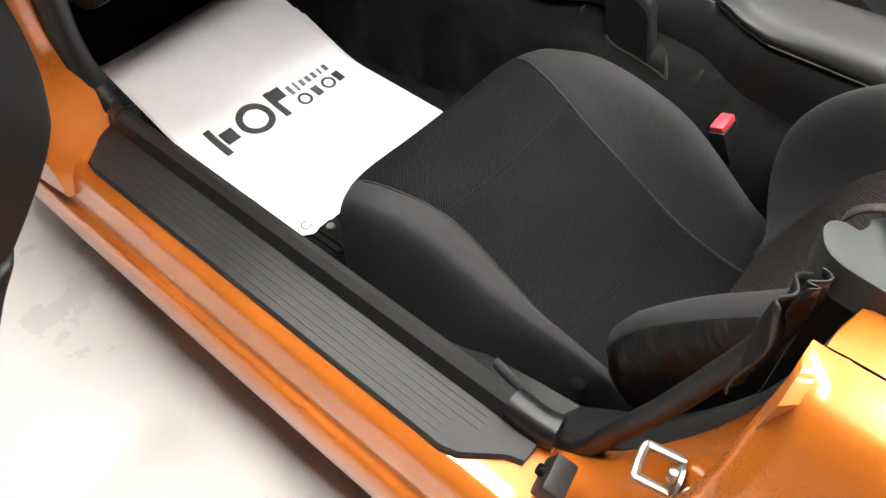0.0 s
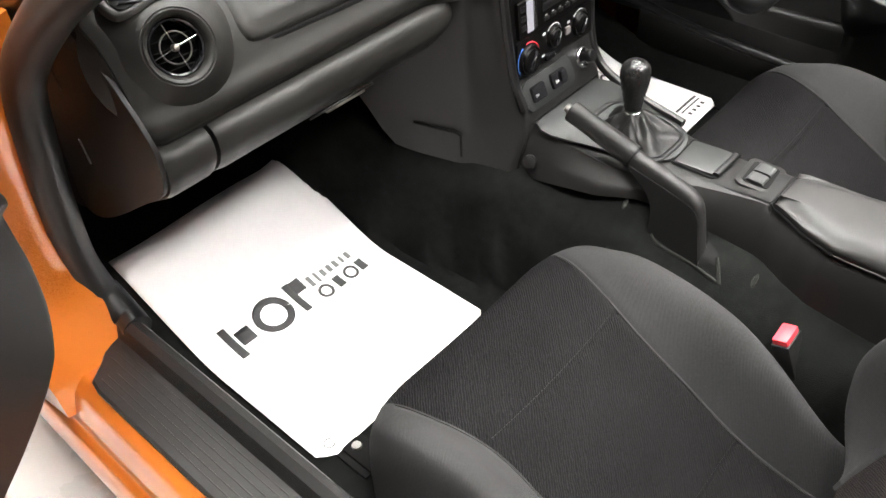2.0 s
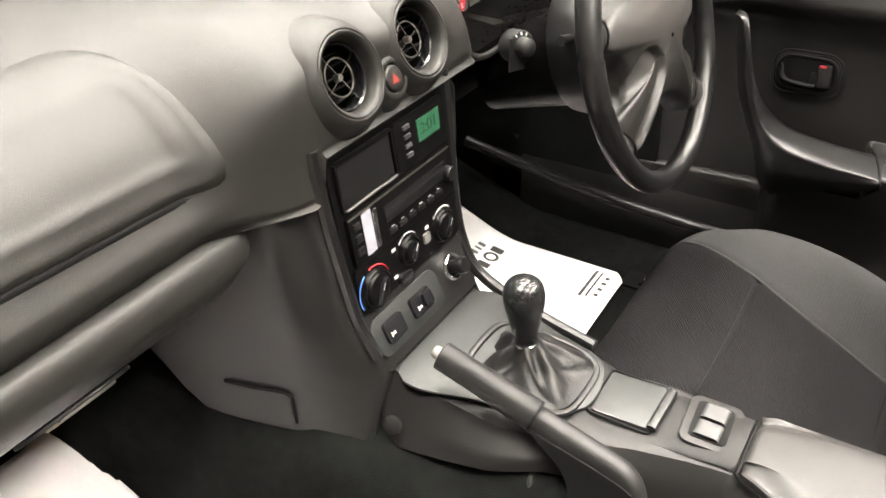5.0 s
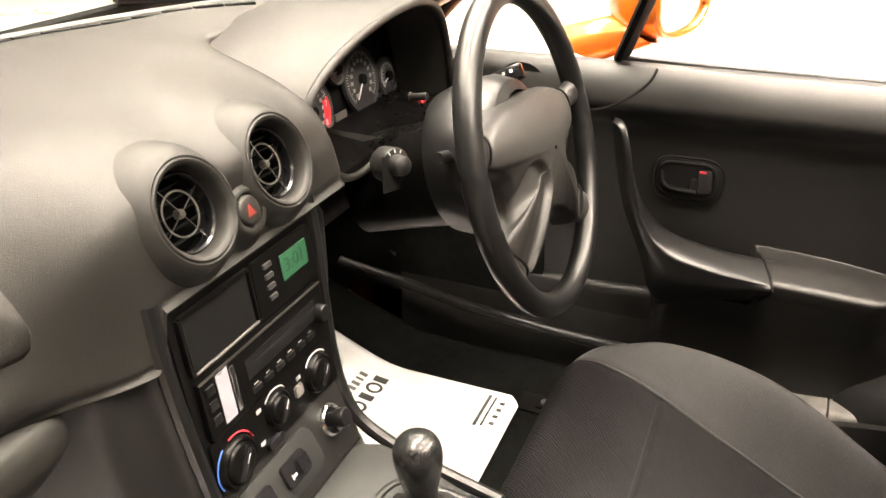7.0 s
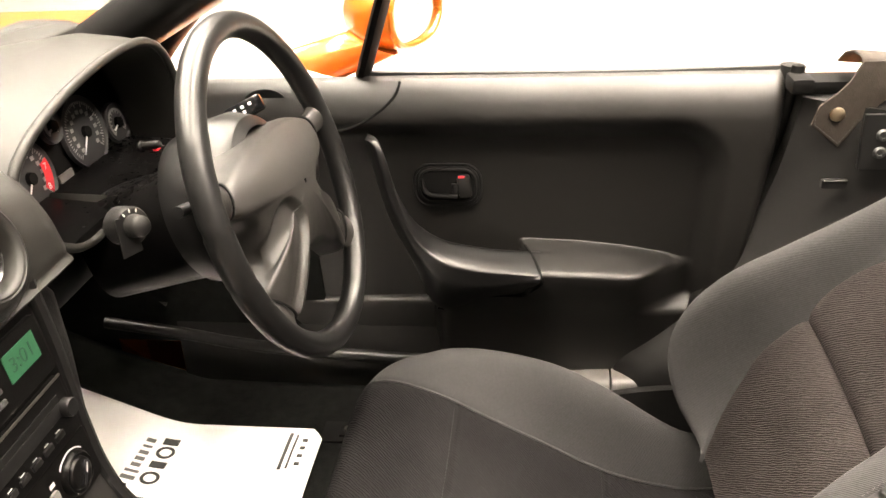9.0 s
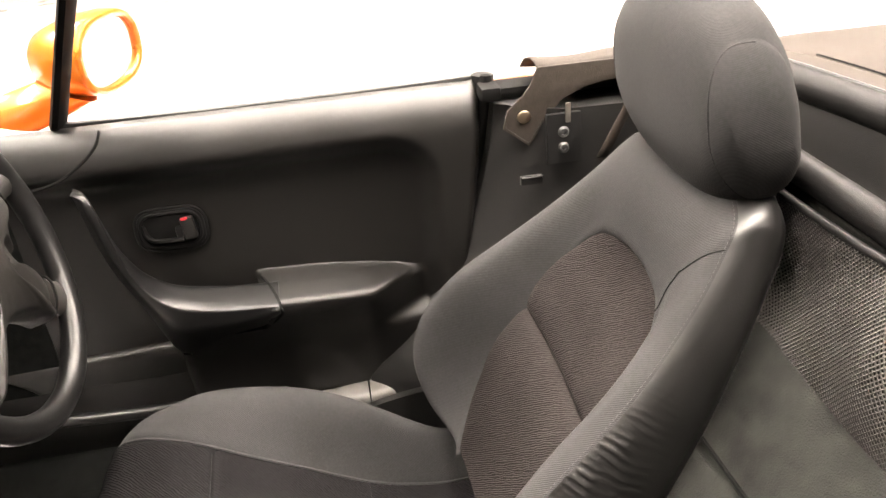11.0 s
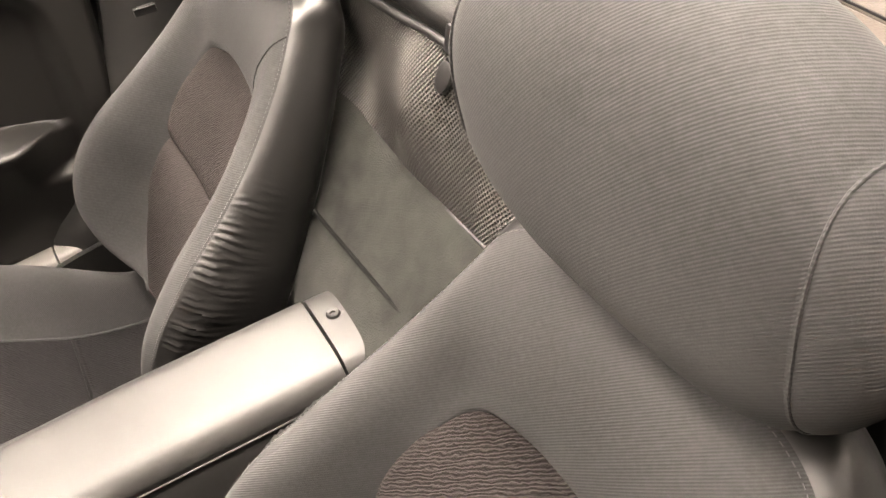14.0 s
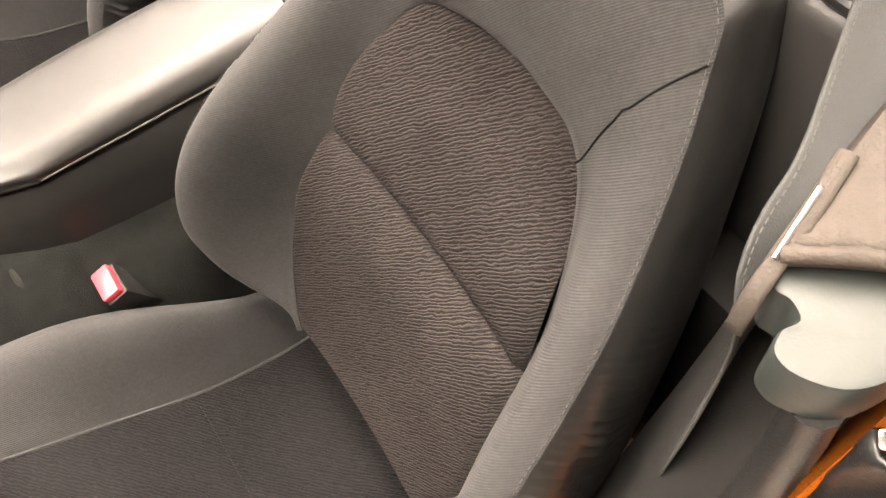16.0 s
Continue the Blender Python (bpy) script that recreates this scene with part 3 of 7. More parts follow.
part("loop", tube([M @ V(x, y, z) for x, y, z in cat([(0.010, 0, 0.0), (0.010, 0, 0.028), (0.007, 0, 0.034), (-0.018, 0, 0.034), (-0.022, 0, 0.028), (-0.022, 0, 0.0)], 4)], 0.0045, 8), STEEL, st)
part("bolt", revolve([(0.0001, 0.012), (0.005, 0.012), (0.007, 0.009), (0.007, 0.005)], M @ pose(0, 0.012, 0), 12), STEEL, st)
bf = thing("door_buffer", (-0.785, 0.185, 0.42), "black rubber door buffer block on the jamb", "door buffer")
M = facing((-0.785, 0.19, 0.425), (-0.2, 0.9, 0.45))
part("block", box(0.042, 0.03, 0.026, M @ pose(0, 0, 0.01), 0.004), RUBBER, bf)
part("stud", revolve([(0.0001, 0.03), (0.006, 0.03), (0.007, 0.02)], M, 10), DARK, bf)


# ---- seats: built on the centre line, then set in place ----
CUSH = cat([(0.675, 0.175), (0.705, 0.21), (0.722, 0.265), (0.716, 0.315), (0.69, 0.345), (0.64, 0.353), (0.555, 0.338), (0.45, 0.285), (0.335, 0.222), (0.25, 0.197), (0.19, 0.192), (0.145, 0.20)], 6)


def half_w(y):
    return 0.147 + 0.040 * sm(0.50, 0.72, y)


def cush_pt(dx, y, z):
    a = abs(dx)
    front = sm(0.55, 0.70, y)
    y2 = y - front * 0.07 * (a / 0.262) ** 7
    rise = ease(y, [(0.15, 0.055), (0.22, 0.075), (0.33, 0.105), (0.45, 0.084), (0.555, 0.044), (0.64, 0.012), (0.71, 0.0)])
    h = half_w(y)
    b = math.sin(math.pi * min(1, max(0, (a - h) / max(0.02, 0.221 - h))) / 2) ** 1.3 if a > h else 0
    fall = 0.16 * max(0, (a - 0.222) / 0.045) ** 2.4
    dip = -0.010 * (1 - (a / 0.15) ** 2) * sm(0.7, 0.5, y) if a < 0.15 else 0
    if a > h:
        dx = math.copysign(h + (a - h) * (0.266 - 0.055 * sm(0.42, 0.2, y) - h) / (0.266 - h), dx)
    return V(dx, y2, z + rise * b - fall + dip + (0.006 * (a / 0.15) ** 2 if a < 0.15 else 0.006))


def cushion(lo, hi, n, groove):
    rows = []
    for i, (y, z) in enumerate(CUSH):
        g = 0
        if groove:
            for yy in (0.552, 0.333):
                g -= 0.0045 * math.exp(-((y - yy) / 0.004) ** 2)
        row = []
        for k in range(n + 1):
            h = half_w(y)
            l2, h2 = (math.copysign(h, lo) if abs(lo) < 0.15 else lo), (math.copysign(h, hi) if abs(hi) < 0.15 else hi)
            dx = l2 + (h2 - l2) * k / n
            p = cush_pt(dx, y, z)
            edge = min(abs(dx - l2), abs(dx - h2))
            p.z += g - (0.005 * math.exp(-(edge / 0.004) ** 2) if y < 0.69 else 0)
            row.append(p)
        rows.append(row)
    return rows


# denser along the seams
dense = []
for a, b in zip(CUSH, CUSH[1:]):
    dense.append(a)
    for yy in (0.552, 0.333):
        if min(a[0], b[0]) - 0.012 < yy < max(a[0], b[0]) + 0.012:
            dense += [(a[0] + (b[0] - a[0]) * q / 6, a[1] + (b[1] - a[1]) * q / 6) for q in range(1, 6)]
dense.append(CUSH[-1])
CUSH = dense

B0, AX, NX = V(0, 0.175, 0.30), V(0, -0.5, 0.866), V(0, 0.866, 0.5)


def bp(dx, s, n):
    """A point of the backrest: across, up along it, out of it."""
    return V(dx, 0, 0) + B0 + AX * s + NX * n


PANEL_W = [(-0.03, 0.118), (-0.01, 0.136), (0.02, 0.151), (0.06, 0.162), (0.10, 0.166), (0.14, 0.163), (0.18, 0.155), (0.222, 0.151), (0.26, 0.147), (0.30, 0.138), (0.34, 0.125), (0.37, 0.109), (0.39, 0.087), (0.402, 0.052)]
INNER = [(s, w - 0.006) for s, w in PANEL_W[:-1]] + [(0.400, 0.045), (0.404, 0.018)]
OUTER = [(-0.030, 0.150), (-0.022, 0.185), (0.0, 0.208), (0.034, 0.228), (0.085, 0.239), (0.16, 0.240), (0.22, 0.233), (0.28, 0.220), (0.34, 0.204), (0.40, 0.184), (0.45, 0.167), (0.49, 0.152), (0.52, 0.139), (0.540, 0.108), (0.549, 0.06), (0.551, 0.02)]
CREST = [(-0.03, -0.010), (-0.01, 0.045), (0.02, 0.084), (0.06, 0.112), (0.11, 0.124), (0.16, 0.122), (0.22, 0.107), (0.28, 0.083), (0.34, 0.061), (0.40, 0.044), (0.46, 0.032), (0.56, 0.022)]


def arch_of(widths, n):
    """An open outline (dx, s), up one side and down the other, resampled evenly."""
    c = [np.array(p) for p in cat([(w, s) for s, w in widths] + [(-w, s) for s, w in reversed(widths)], 10)]
    d = [0]
    for a, b in zip(c, c[1:]):
        d.append(d[-1] + float(np.linalg.norm(b - a)))
    out, j = [], 0
    for k in range(n):
        t = d[-1] * k / (n - 1) - 1e-9
        while d[j + 1] < t:
            j += 1
        f = (t - d[j]) / max(1e-9, d[j + 1] - d[j])
        out.append(tuple(c[j] + (c[j + 1] - c[j]) * f))
    return out


NB = 560
inner, outer = arch_of(INNER, NB), arch_of(OUTER, NB)


def panel_n(dx, s):
    return 0.016 + 0.012 * math.sin(math.pi * min(1, max(0, s / 0.4))) - 0.010 * (1 - (dx / 0.15) ** 2)


def ring(k, i):
    (ax, as_), (bx, bs) = inner[i], outer[i]
    q = min(1.0, k)
    dx, s = ax + (bx - ax) * q, as_ + (bs - as_) * q
    c = ease(s, CREST)
    base = 0.014 + 0.01 * sm(0.38, 0.48, s)
    prof = math.sin(min(1, q / 0.72) * math.pi / 2) ** 1.6
    n = base + (c - base) * prof
    if q > 0.72:
        n -= (q - 0.72) ** 2 / 0.0784 * 0.016
    if k == 0:
        n -= 0.006
    return dx, s, n


def seat():
    t = thing("bucket_seat", (0, 0.35, 0.14), "low black bucket seat with ribbed velour centre", "car seat", "seats of the car")
    part("cushion_centre", loft(cushion(-0.147, 0.147, 34, True)), VELOUR_FLAT_SHADED, t, "ribbed velour cushion panel with shade put into its colour", angle=70)
    part("cushion_bolster", loft(cushion(-0.266, -0.147, 26, False)), TWILL_FLAT, t, "charcoal twill side bolster", angle=70)
    part("cushion_bolster", loft(cushion(0.147, 0.266, 26, False)), TWILL_FLAT, t, "charcoal twill side bolster", angle=70)
    for dx in (-0.147, 0.147):
        part("piping", tube([cush_pt(math.copysign(half_w(y), dx), y, z) + V(0, 0, -0.003) for y, z in CUSH[8:]], 0.0022, 6), TWILL, t)
    for yy, zz in ((0.552, 0.3372), (0.333, 0.2212)):
        part("cross_stitching", stitches([cush_pt(-0.14 + 0.28 * i / 30, yy + 0.004, zz - 0.001) for i in range(31)], 0.006, 0.004, 0.0005, (0, 0, 0.0008)), TWILL, t)
    # moulded side covers and the under-frame
    for s in (-1, 1):
        rows = []
        for y in [0.12 + 0.48 * i / 16 for i in range(17)]:
            zt = ease(y, [(0.12, 0.30), (0.25, 0.295), (0.40, 0.262), (0.52, 0.225), (0.60, 0.20)])
            rows.append([V(s * x, y, z) for x, z in ((0.262, 0.13), (0.284, 0.135), (0.288, 0.16), (0.286, zt - 0.03), (0.276, zt - 0.006), (0.255, zt))])
        part("side_cover", loft(rows, True, False, True), PLASTIC, t, "black plastic seat side cover")
    part("recliner_lever", loft([[V(-0.296 + 0.006 * math.cos(a), y, 0.306 + 0.5 * (y - 0.27) + (0.010 + 0.002 * math.sin((y - 0.22) * 30)) * math.sin(a)) for a in [2 * math.pi * k / 12 for k in range(12)]] for y in [0.255 + 0.088 * i / 12 for i in range(13)]], True, False, True), SWITCH, t, "grey-black recliner lever")
    part("seat_base", box(0.44, 0.42, 0.05, pose(0, 0.40, 0.150), 0.01), DARK, t)
    for s in (-1, 1):
        part("seat_rail", box(0.03, 0.56, 0.024, pose(s * 0.215, 0.48, 0.215), 0.004), DARK, t)
    # backrest
    for nm, lo, hi in (("backrest_lower_panel", 0.0, 0.572), ("backrest_upper_panel", 0.573, 1.0)):
        rows = []
        for j in range(31):
            q = lo + (hi - lo) * j / 30
            s = -0.025 + 0.427 * q
            row = []
            w = ease(s, PANEL_W) - 0.001
            for i in range(31):
                dx = w * (-1 + 2 * i / 30)
                edge = min(1 - abs(dx) / w, 1)
                row.append(bp(dx, s + 0.006 * (dx / 0.15), panel_n(dx, s) + 0.006 * math.sin(math.pi * min(1, abs(q - 0.572) / 0.3)) - 0.008 * math.exp(-edge / 0.03) - 0.008 * math.exp(-abs(q - 0.572) / 0.020)))
            rows.append(row)
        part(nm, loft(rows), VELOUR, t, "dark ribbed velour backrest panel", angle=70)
    ks = [0, 0.03, 0.08, 0.15, 0.25, 0.35, 0.45, 0.55, 0.65, 0.74, 0.80, 0.86, 0.91, 0.95]
    part("backrest_bolster", loft([[bp(*ring(k, i)) for i in range(NB)] for k in ks]), TWILL, t, "charcoal twill backrest bolster", angle=75)
    side = []
    for k, (grow, drop) in enumerate(((0.0, 0.0), (0.0, 0.0), (0.003, 0.005), (0.005, 0.011), (0.0062, 0.017), (0.007, 0.024), (0.007, 0.033), (0.005, 0.043), (0.001, 0.054), (-0.010, 0.067), (-0.040, 0.075), (-0.09, 0.078))):
        row = []
        for i in range(NB):
            dx, s, n = ring(0.95, i) if k == 0 else ring(0.98 if k == 1 else 1.0, i)
            g = 1 + grow / 0.22
            crease = 0.0062 * (math.sin(s * 430 + 190 * drop + 1.5 * math.sin(s * 37)) + 0.35 * math.sin(s * 251 - 40 * drop)) * sm(0.36, 0.24, s) * sm(-0.02, 0.05, s) * sm(0.0, 0.005, drop) * sm(0.040, 0.014, drop)
            row.append(bp(dx * g + math.copysign(crease, dx), 0.22 + (s - 0.22) * g, n * (1 - drop / 0.085) - drop * 0.85))
        side.append(row)
    part("backrest_side", loft(side), VINYL, t, "creased black vinyl seat side", angle=75)
    rear = [Vector(side[9][i]) - NX * 0.0002 for i in range(NB // 2, NB) if 0.12 < outer[i][1] < 0.53]
    part("rear_seam_stitching", stitches(rear, 0.007, 0.0038, 0.0005, (-0.0009, 0, 0)), STITCH, t, "pale grey stitching")
    part("back_shell", loft([[Vector(p) for p in side[-1]], [bp(0, 0.22, -0.11) + (Vector(p) - bp(0, 0.22, -0.11)) * 0.02 for p in side[-1]]]), VINYL, t, angle=75)
    seam = [bp(*ring(0.935, i)) + NX * 0.0016 for i in range(28, NB - 28)]
    part("seam_stitching", stitches(seam, 0.0055, 0.0032, 0.0004), STITCH, t, "pale grey double stitching")
    for sg in (-1,):
        i = min((k for k in range(NB) if sg * outer[k][0] > 0), key=lambda k: abs(outer[k][1] - 0.500))
        bow = lambda q: -8.0 * (1 - q) ** 2.0 - 4.0 * math.sin(math.pi * q)
        part("shoulder_seam", tube([(lambda f: bp(*ring(0.02 + 0.91 * j / 16, i + int(f))).lerp(bp(*ring(0.02 + 0.91 * j / 16, i + int(f) + 1)), f % 1))(bow(j / 16)) + NX * 0.0002 for j in range(17)], 0.0009, 6), DARK, t)
    # headrest
    HC = V(0, -0.083, 0.860)

    def head(lo, hi, n):
        rows = []
        for j in range(n + 1):
            dx = lo + (hi - lo) * j / n
            f = max(0.0, 1 - (abs(dx) / 0.145) ** 3.3) ** (1 / 2.5)
            g = 1 - 0.03 * math.exp(-((abs(dx) - 0.121) / 0.004) ** 2)
            row = []
            for a in [2 * math.pi * k / 56 for k in range(56)]:
                c, s = math.cos(a), math.sin(a)
                yy = math.copysign(abs(c) ** 0.78, c) * 0.060
                zz = math.copysign(abs(s) ** 0.78, s) * 0.131
                zf = zz * f * g
                zf *= 1.05 if zz > 0 else 0.82 - 0.22 * max(0.0, c)
                wide = ease(zf, [(-0.13, 0.82), (-0.09, 0.90), (-0.04, 0.97), (0.01, 1.0), (0.06, 1.0), (0.10, 0.97), (0.14, 0.93)])
                u = abs(dx) / 0.145
                wide -= 0.26 * sm(-0.03, 0.135, zf) * (1 - u) * sm(0.0, 0.12, u) if u < 1 else 0.0
                row.append(V(dx * wide, HC.y + (yy * (0.35 + 0.65 * f)) * g + 0.12 * zz, HC.z + zf))
            rows.append(row)
        return rows

    part("headrest", loft(head(-0.121, 0.121, 30), True), TWILL_HEAD, t, "charcoal twill headrest face", angle=75)
    for s in (-1, 1):
        part("headrest_side", loft(head(s * 0.121, s * 0.1448, 14), True, False, True), TWILL_HEAD, t, angle=75)
        cover = head(s * 0.1235, s * 0.1245, 1)[0]
        part("headrest_stitching", tube([p + V(0, 0.0004, 0) for p in cover[41:56] + cover[:16]], 0.0009, 6), TWILL, t)
    # anchor bolt beside the rail
    for s in (-1, 1):
        part("rail_bolt", revolve([(0.0001, 0.009), (0.007, 0.009), (0.008, 0.006), (0.008, 0.003), (0.012, 0.002), (0.012, 0.0)], pose(s * 0.213, 0.745, 0.222), 8), STEEL, t, "bare steel rail bolt")
        part("rail_foot", box(0.05, 0.09, 0.006, pose(s * 0.215, 0.745, 0.219), 0.002), DARK, t)
        part("rear_bolt", revolve([(0.0001, 0.009), (0.009, 0.008), (0.010, 0.004), (0.010, 0.0)], pose(s * 0.208, 0.272, 0.262, 0, s * 60, 0), 12), STEEL, t)
    return t


SEAT_L, SEAT_R = -0.381, 0.347
passenger = seat()
tagged(passenger, "low black bucket seat on the passenger side")
passenger.location = (SEAT_L, 0.367, 0.14)
driver = copy_thing(passenger, pose(SEAT_R, 0.35, 0.14))
tagged(driver, "low black bucket seat behind the steering wheel")
# its headrest is pushed further down
for child in driver.children:
    if child.name.startswith("headrest"):
        child.location.z -= 0.020

# buckle stalks
def buckle(x, y, z, label):
    t = thing("belt_buckle", (x, y, z - 0.1), label, "seat belt buckle", "seat belt buckles")
    m = facing((x, y, z), (-0.12, 0.35, 0.93), (0, 1, 0))
    part("stalk", tube([(x + 0.012, y - 0.06, z - 0.10), (x + 0.005, y - 0.03, z - 0.055), (x, y - 0.012, z - 0.02)], 0.012, 8, 0.6), SMOOTH, t)
    part("housing", box(0.042, 0.028, 0.066, m @ pose(0, 0, -0.036), 0.005), PLASTIC, t, "black plastic buckle body")
    part("release_button", box(0.036, 0.022, 0.012, m @ pose(0, 0, 0.0), 0.003), RED, t, "red release button")
    return t


buckle(-0.138, 0.358, 0.358, "black seat belt buckle with red button")


# ---- dashboard ----
dash = thing("dashboard", (0, 1.2, 0.5), "black moulded dashboard with round vents and cowled dials", "dashboard")
PASS = [(1.43, 0.852), (1.30, 0.880), (1.16, 0.880), (1.05, 0.858), (0.988, 0.825), (0.955, 0.788), (0.936, 0.755), (0.924, 0.735), (0.928, 0.716), (0.952, 0.706), (1.1, 0.70), (1.43, 0.70)]
MIDD = [(1.43, 0.852), (1.30, 0.886), (1.16, 0.892), (1.05, 0.884), (0.968, 0.868), (0.912, 0.842), (0.889, 0.812), (0.880, 0.785), (0.879, 0.765), (0.894, 0.752), (1.1, 0.74), (1.43, 0.70)]
DRIV = [(1.43, 0.852), (1.30, 0.884), (1.18, 0.888), (1.10, 0.882), (1.09, 0.866), (1.065, 0.83), (1.05, 0.79), (1.03, 0.76), (0.985, 0.735), (0.985, 0.712), (1.1, 0.70), (1.43, 0.70)]


def dash_row(x):
    a = sm(-0.24, -0.11, x)
    b = sm(0.17, 0.26, x)
    low = sm(-0.119, -0.109, x)
    pts = []
    for k, (p, m, d) in enumerate(zip(PASS, MIDD, DRIV)):
        y = p[0] + (m[0] - p[0]) * a + (d[0] - m[0]) * b
        z = p[1] + (m[1] - p[1]) * (low if 6 < k < 11 else a) + (d[1] - m[1]) * b
        if y > 1.2:
            y -= (0.055 + 0.23 * (x / 0.66) ** 2) * sm(1.1, 1.43, y)
        pts.append((y, z))
    # soft swellings that carry the round vents
    for xv, out, up, wide in ((-0.0505, 0.026, 0.008, 0.060), (0.070, 0.026, 0.008, 0.060), (-0.60, 0.036, 0.004, 0.062)):
        k = math.exp(-((x - xv) / wide) ** 2)
        zc, zw = (0.820, 0.038) if xv < -0.3 else (0.845, 0.031)
        pts = [(y - k * out * math.exp(-((z - zc) / zw) ** 2) * (y < 1.12), z + k * up * math.exp(-((z - 0.86) / 0.028) ** 2) * sm(1.2, 0.95, y)) for y, z in pts]
    end = max(0, abs(x) - 0.645) / 0.025
    cy, cz = 1.15, 0.79
    f = 1 - 0.05 * end ** 2
    return [V(x, cy + (y - cy) * f, cz + (z - cz) * f) for y, z in cat(pts, 6, True)]


xs = [-0.668 + 1.336 * i / 150 for i in range(151)]
VENTS = [(-0.0505, 0.880, 0.822), (0.070, 0.880, 0.822), (-0.600, 0.932, 0.806), (0.600, 0.957, 0.800)]
bm = loft([dash_row(x) for x in xs], True, False, True)
holes = [f for f in bm.faces if f.calc_center_median().y < 1.03 and any(math.hypot(f.calc_center_median().x - x, (f.calc_center_median().z - z) * 0.93 + (f.calc_center_median().y - y) * 0.36) < 0.042 for x, y, z in VENTS)]
bmesh.ops.delete(bm, geom=holes, context="FACES")
part("upper_dash", bm, DASH, dash, "soft black upper dash moulding", angle=50)

# lower dash with glovebox
LOW = cat([(0.935, 0.713), (0.918, 0.707), (0.911, 0.692), (0.914, 0.67), (0.934, 0.643), (0.985, 0.61), (1.06, 0.562), (1.14, 0.512), (1.28, 0.47), (1.42, 0.46)], 5)
LOW += [(1.42, 0.70), (1.1, 0.705)]


def low_piece(x0, x1, n, skew):
    rows = []
    for i in range(n + 1):
        q = i / n
        k = min(q, 1 - q) * (x1 - x0)
        f = 1 - 0.02 * math.exp(-(k / 0.003) ** 2)
        row = []
        for y, z in LOW:
            xr = x1 - skew * max(0.0, 0.69 - z) ** 1.2
            row.append(V(x0 + (xr - x0) * q, 1.1 + (y - 1.1) * f, 0.66 + (z - 0.66) * f))
        rows.append(row)
    return loft(rows, True, False, True)


glove = part("glovebox_lid", low_piece(-0.598, -0.186, 30, 1.1), DASH, dash, "black glovebox lid with pull latch", angle=45)
part("dash_end_cap", low_piece(-0.668, -0.604, 8, 0.0), DASH, dash, angle=45)
# near-black, not dash plastic: the shade under the dash is coloured in
part("shaded_knee_panel", loft([[V(x, y + 0.05 * 1, z - 0.01) for y, z in LOW] for x in [0.18 + 0.48 * i / 10 for i in range(11)]], True, False, True), DARK, dash, angle=45)
# side cover of the dash end, seen from the open door
side_prof = cat([(0.925, 0.737), (0.915, 0.70), (0.93, 0.655), (0.99, 0.61), (1.13, 0.515), (1.19, 0.52), (1.17, 0.66), (1.13, 0.80), (1.04, 0.83), (0.98, 0.80)], 5, True)
part("side_cover", plate([(y, z) for y, z in side_prof], 0.006, Matrix(((0, 0, -1, -0.669), (1, 0, 0, 0), (0, 1, 0, 0), (0, 0, 0, 1))), 0.003), PLASTIC, dash, "black dash end cover")
for y, z, L in ((1.10, 0.745, 0.03), (1.10, 0.64, 0.034), (1.155, 0.74, 0.028)):
    part("clip_mark", tube([V(-0.6765, y, z - L / 2), V(-0.6765, y + 0.006, z + L / 2)], 0.0012, 6), GREY_TRIM, dash)
# glovebox latch: a shallow glossy lens-shaped recess and its finger pull
lm = facing((-0.385, 0.945, 0.632), (0, -0.62, -0.78), (0, -0.78, 0.62))
lens = [(0.058 * math.cos(a), (0.021 if math.sin(a) > 0 else 0.010) * math.sin(a)) for a in [2 * math.pi * k / 28 for k in range(28)]]
part("latch_recess", plate(lens, 0.003, lm, 0.001), SMOOTH, glove, "glossy latch recess")
# its steel tone also stands in for light bounced into the recess
part("latch_pull", plate([(x * 0.62, y * 0.55) for x, y in lens], 0.005, lm @ pose(0.004, 0.002, 0.001), 0.0015), STEEL, glove)


def on_dash(x, z):
    """Place and outward normal of the dash's rear face at that x and height."""
    row = dash_row(x)
    for i in range(8, 55):
        p, q = row[i], row[i + 1]
        if q.z <= z <= p.z and q.y < 1.13:
            break
    f = min(1.0, max(0.0, (p.z - z) / max(1e-6, p.z - q.z)))
    tan = ((row[i + 2] - row[i]) * f + (row[i + 1] - row[i - 1]) * (1 - f)).normalized()
    n = Vector((0, tan.z, -tan.y))
    if n.y > 0:
        n = -n
    return p + (q - p) * f, n


# passenger air bag lid: a proud rounded panel following the brow
rows = []
for j in range(27):
    q = j / 26
    row = []
    for i in range(49):
        u = i / 48
        low = 0.767 - 0.010 * u
        zz = low + (0.870 - low) * q
        x0, x1 = -0.520 + 0.012 * q, -0.186
        x = x0 + (x1 - x0) * u
        k = 0.03
        ex, ez = min(u, 1 - u) * (x1 - x0), min(q, 1 - q) * 0.12
        cx, cz = max(0, k - ex), max(0, k - ez)
        d = math.hypot(cx, cz)
        if d > k:
            x = x + (1 if u < 0.5 else -1) * (d - k) * cx / d
            zz2 = zz + (1 if q < 0.5 else -1) * (d - k) * cz / d
        else:
            zz2 = zz
        p, n = on_dash(x, zz2)
        near = min(ex, ez) if d == 0 else min(ex, ez, max(0.0, k - d))
        lift = 0.005 * sm(0.0, 0.008, near + 0.0008) - 0.003 * (min(i, 48 - i) == 0 or min(j, 26 - j) == 0) + 0.0022 * math.exp(-((near - 0.027) / 0.005) ** 2)
        row.append(p + n * lift)
    rows.append(row)
air = part("airbag_lid", loft(rows), DASH, dash, "raised rounded air bag lid", angle=60)
edge = rows[0] + [r[-1] for r in rows[1:]] + rows[-1][::-1][1:] + [r[0] for r in rows[::-1]][1:-1]
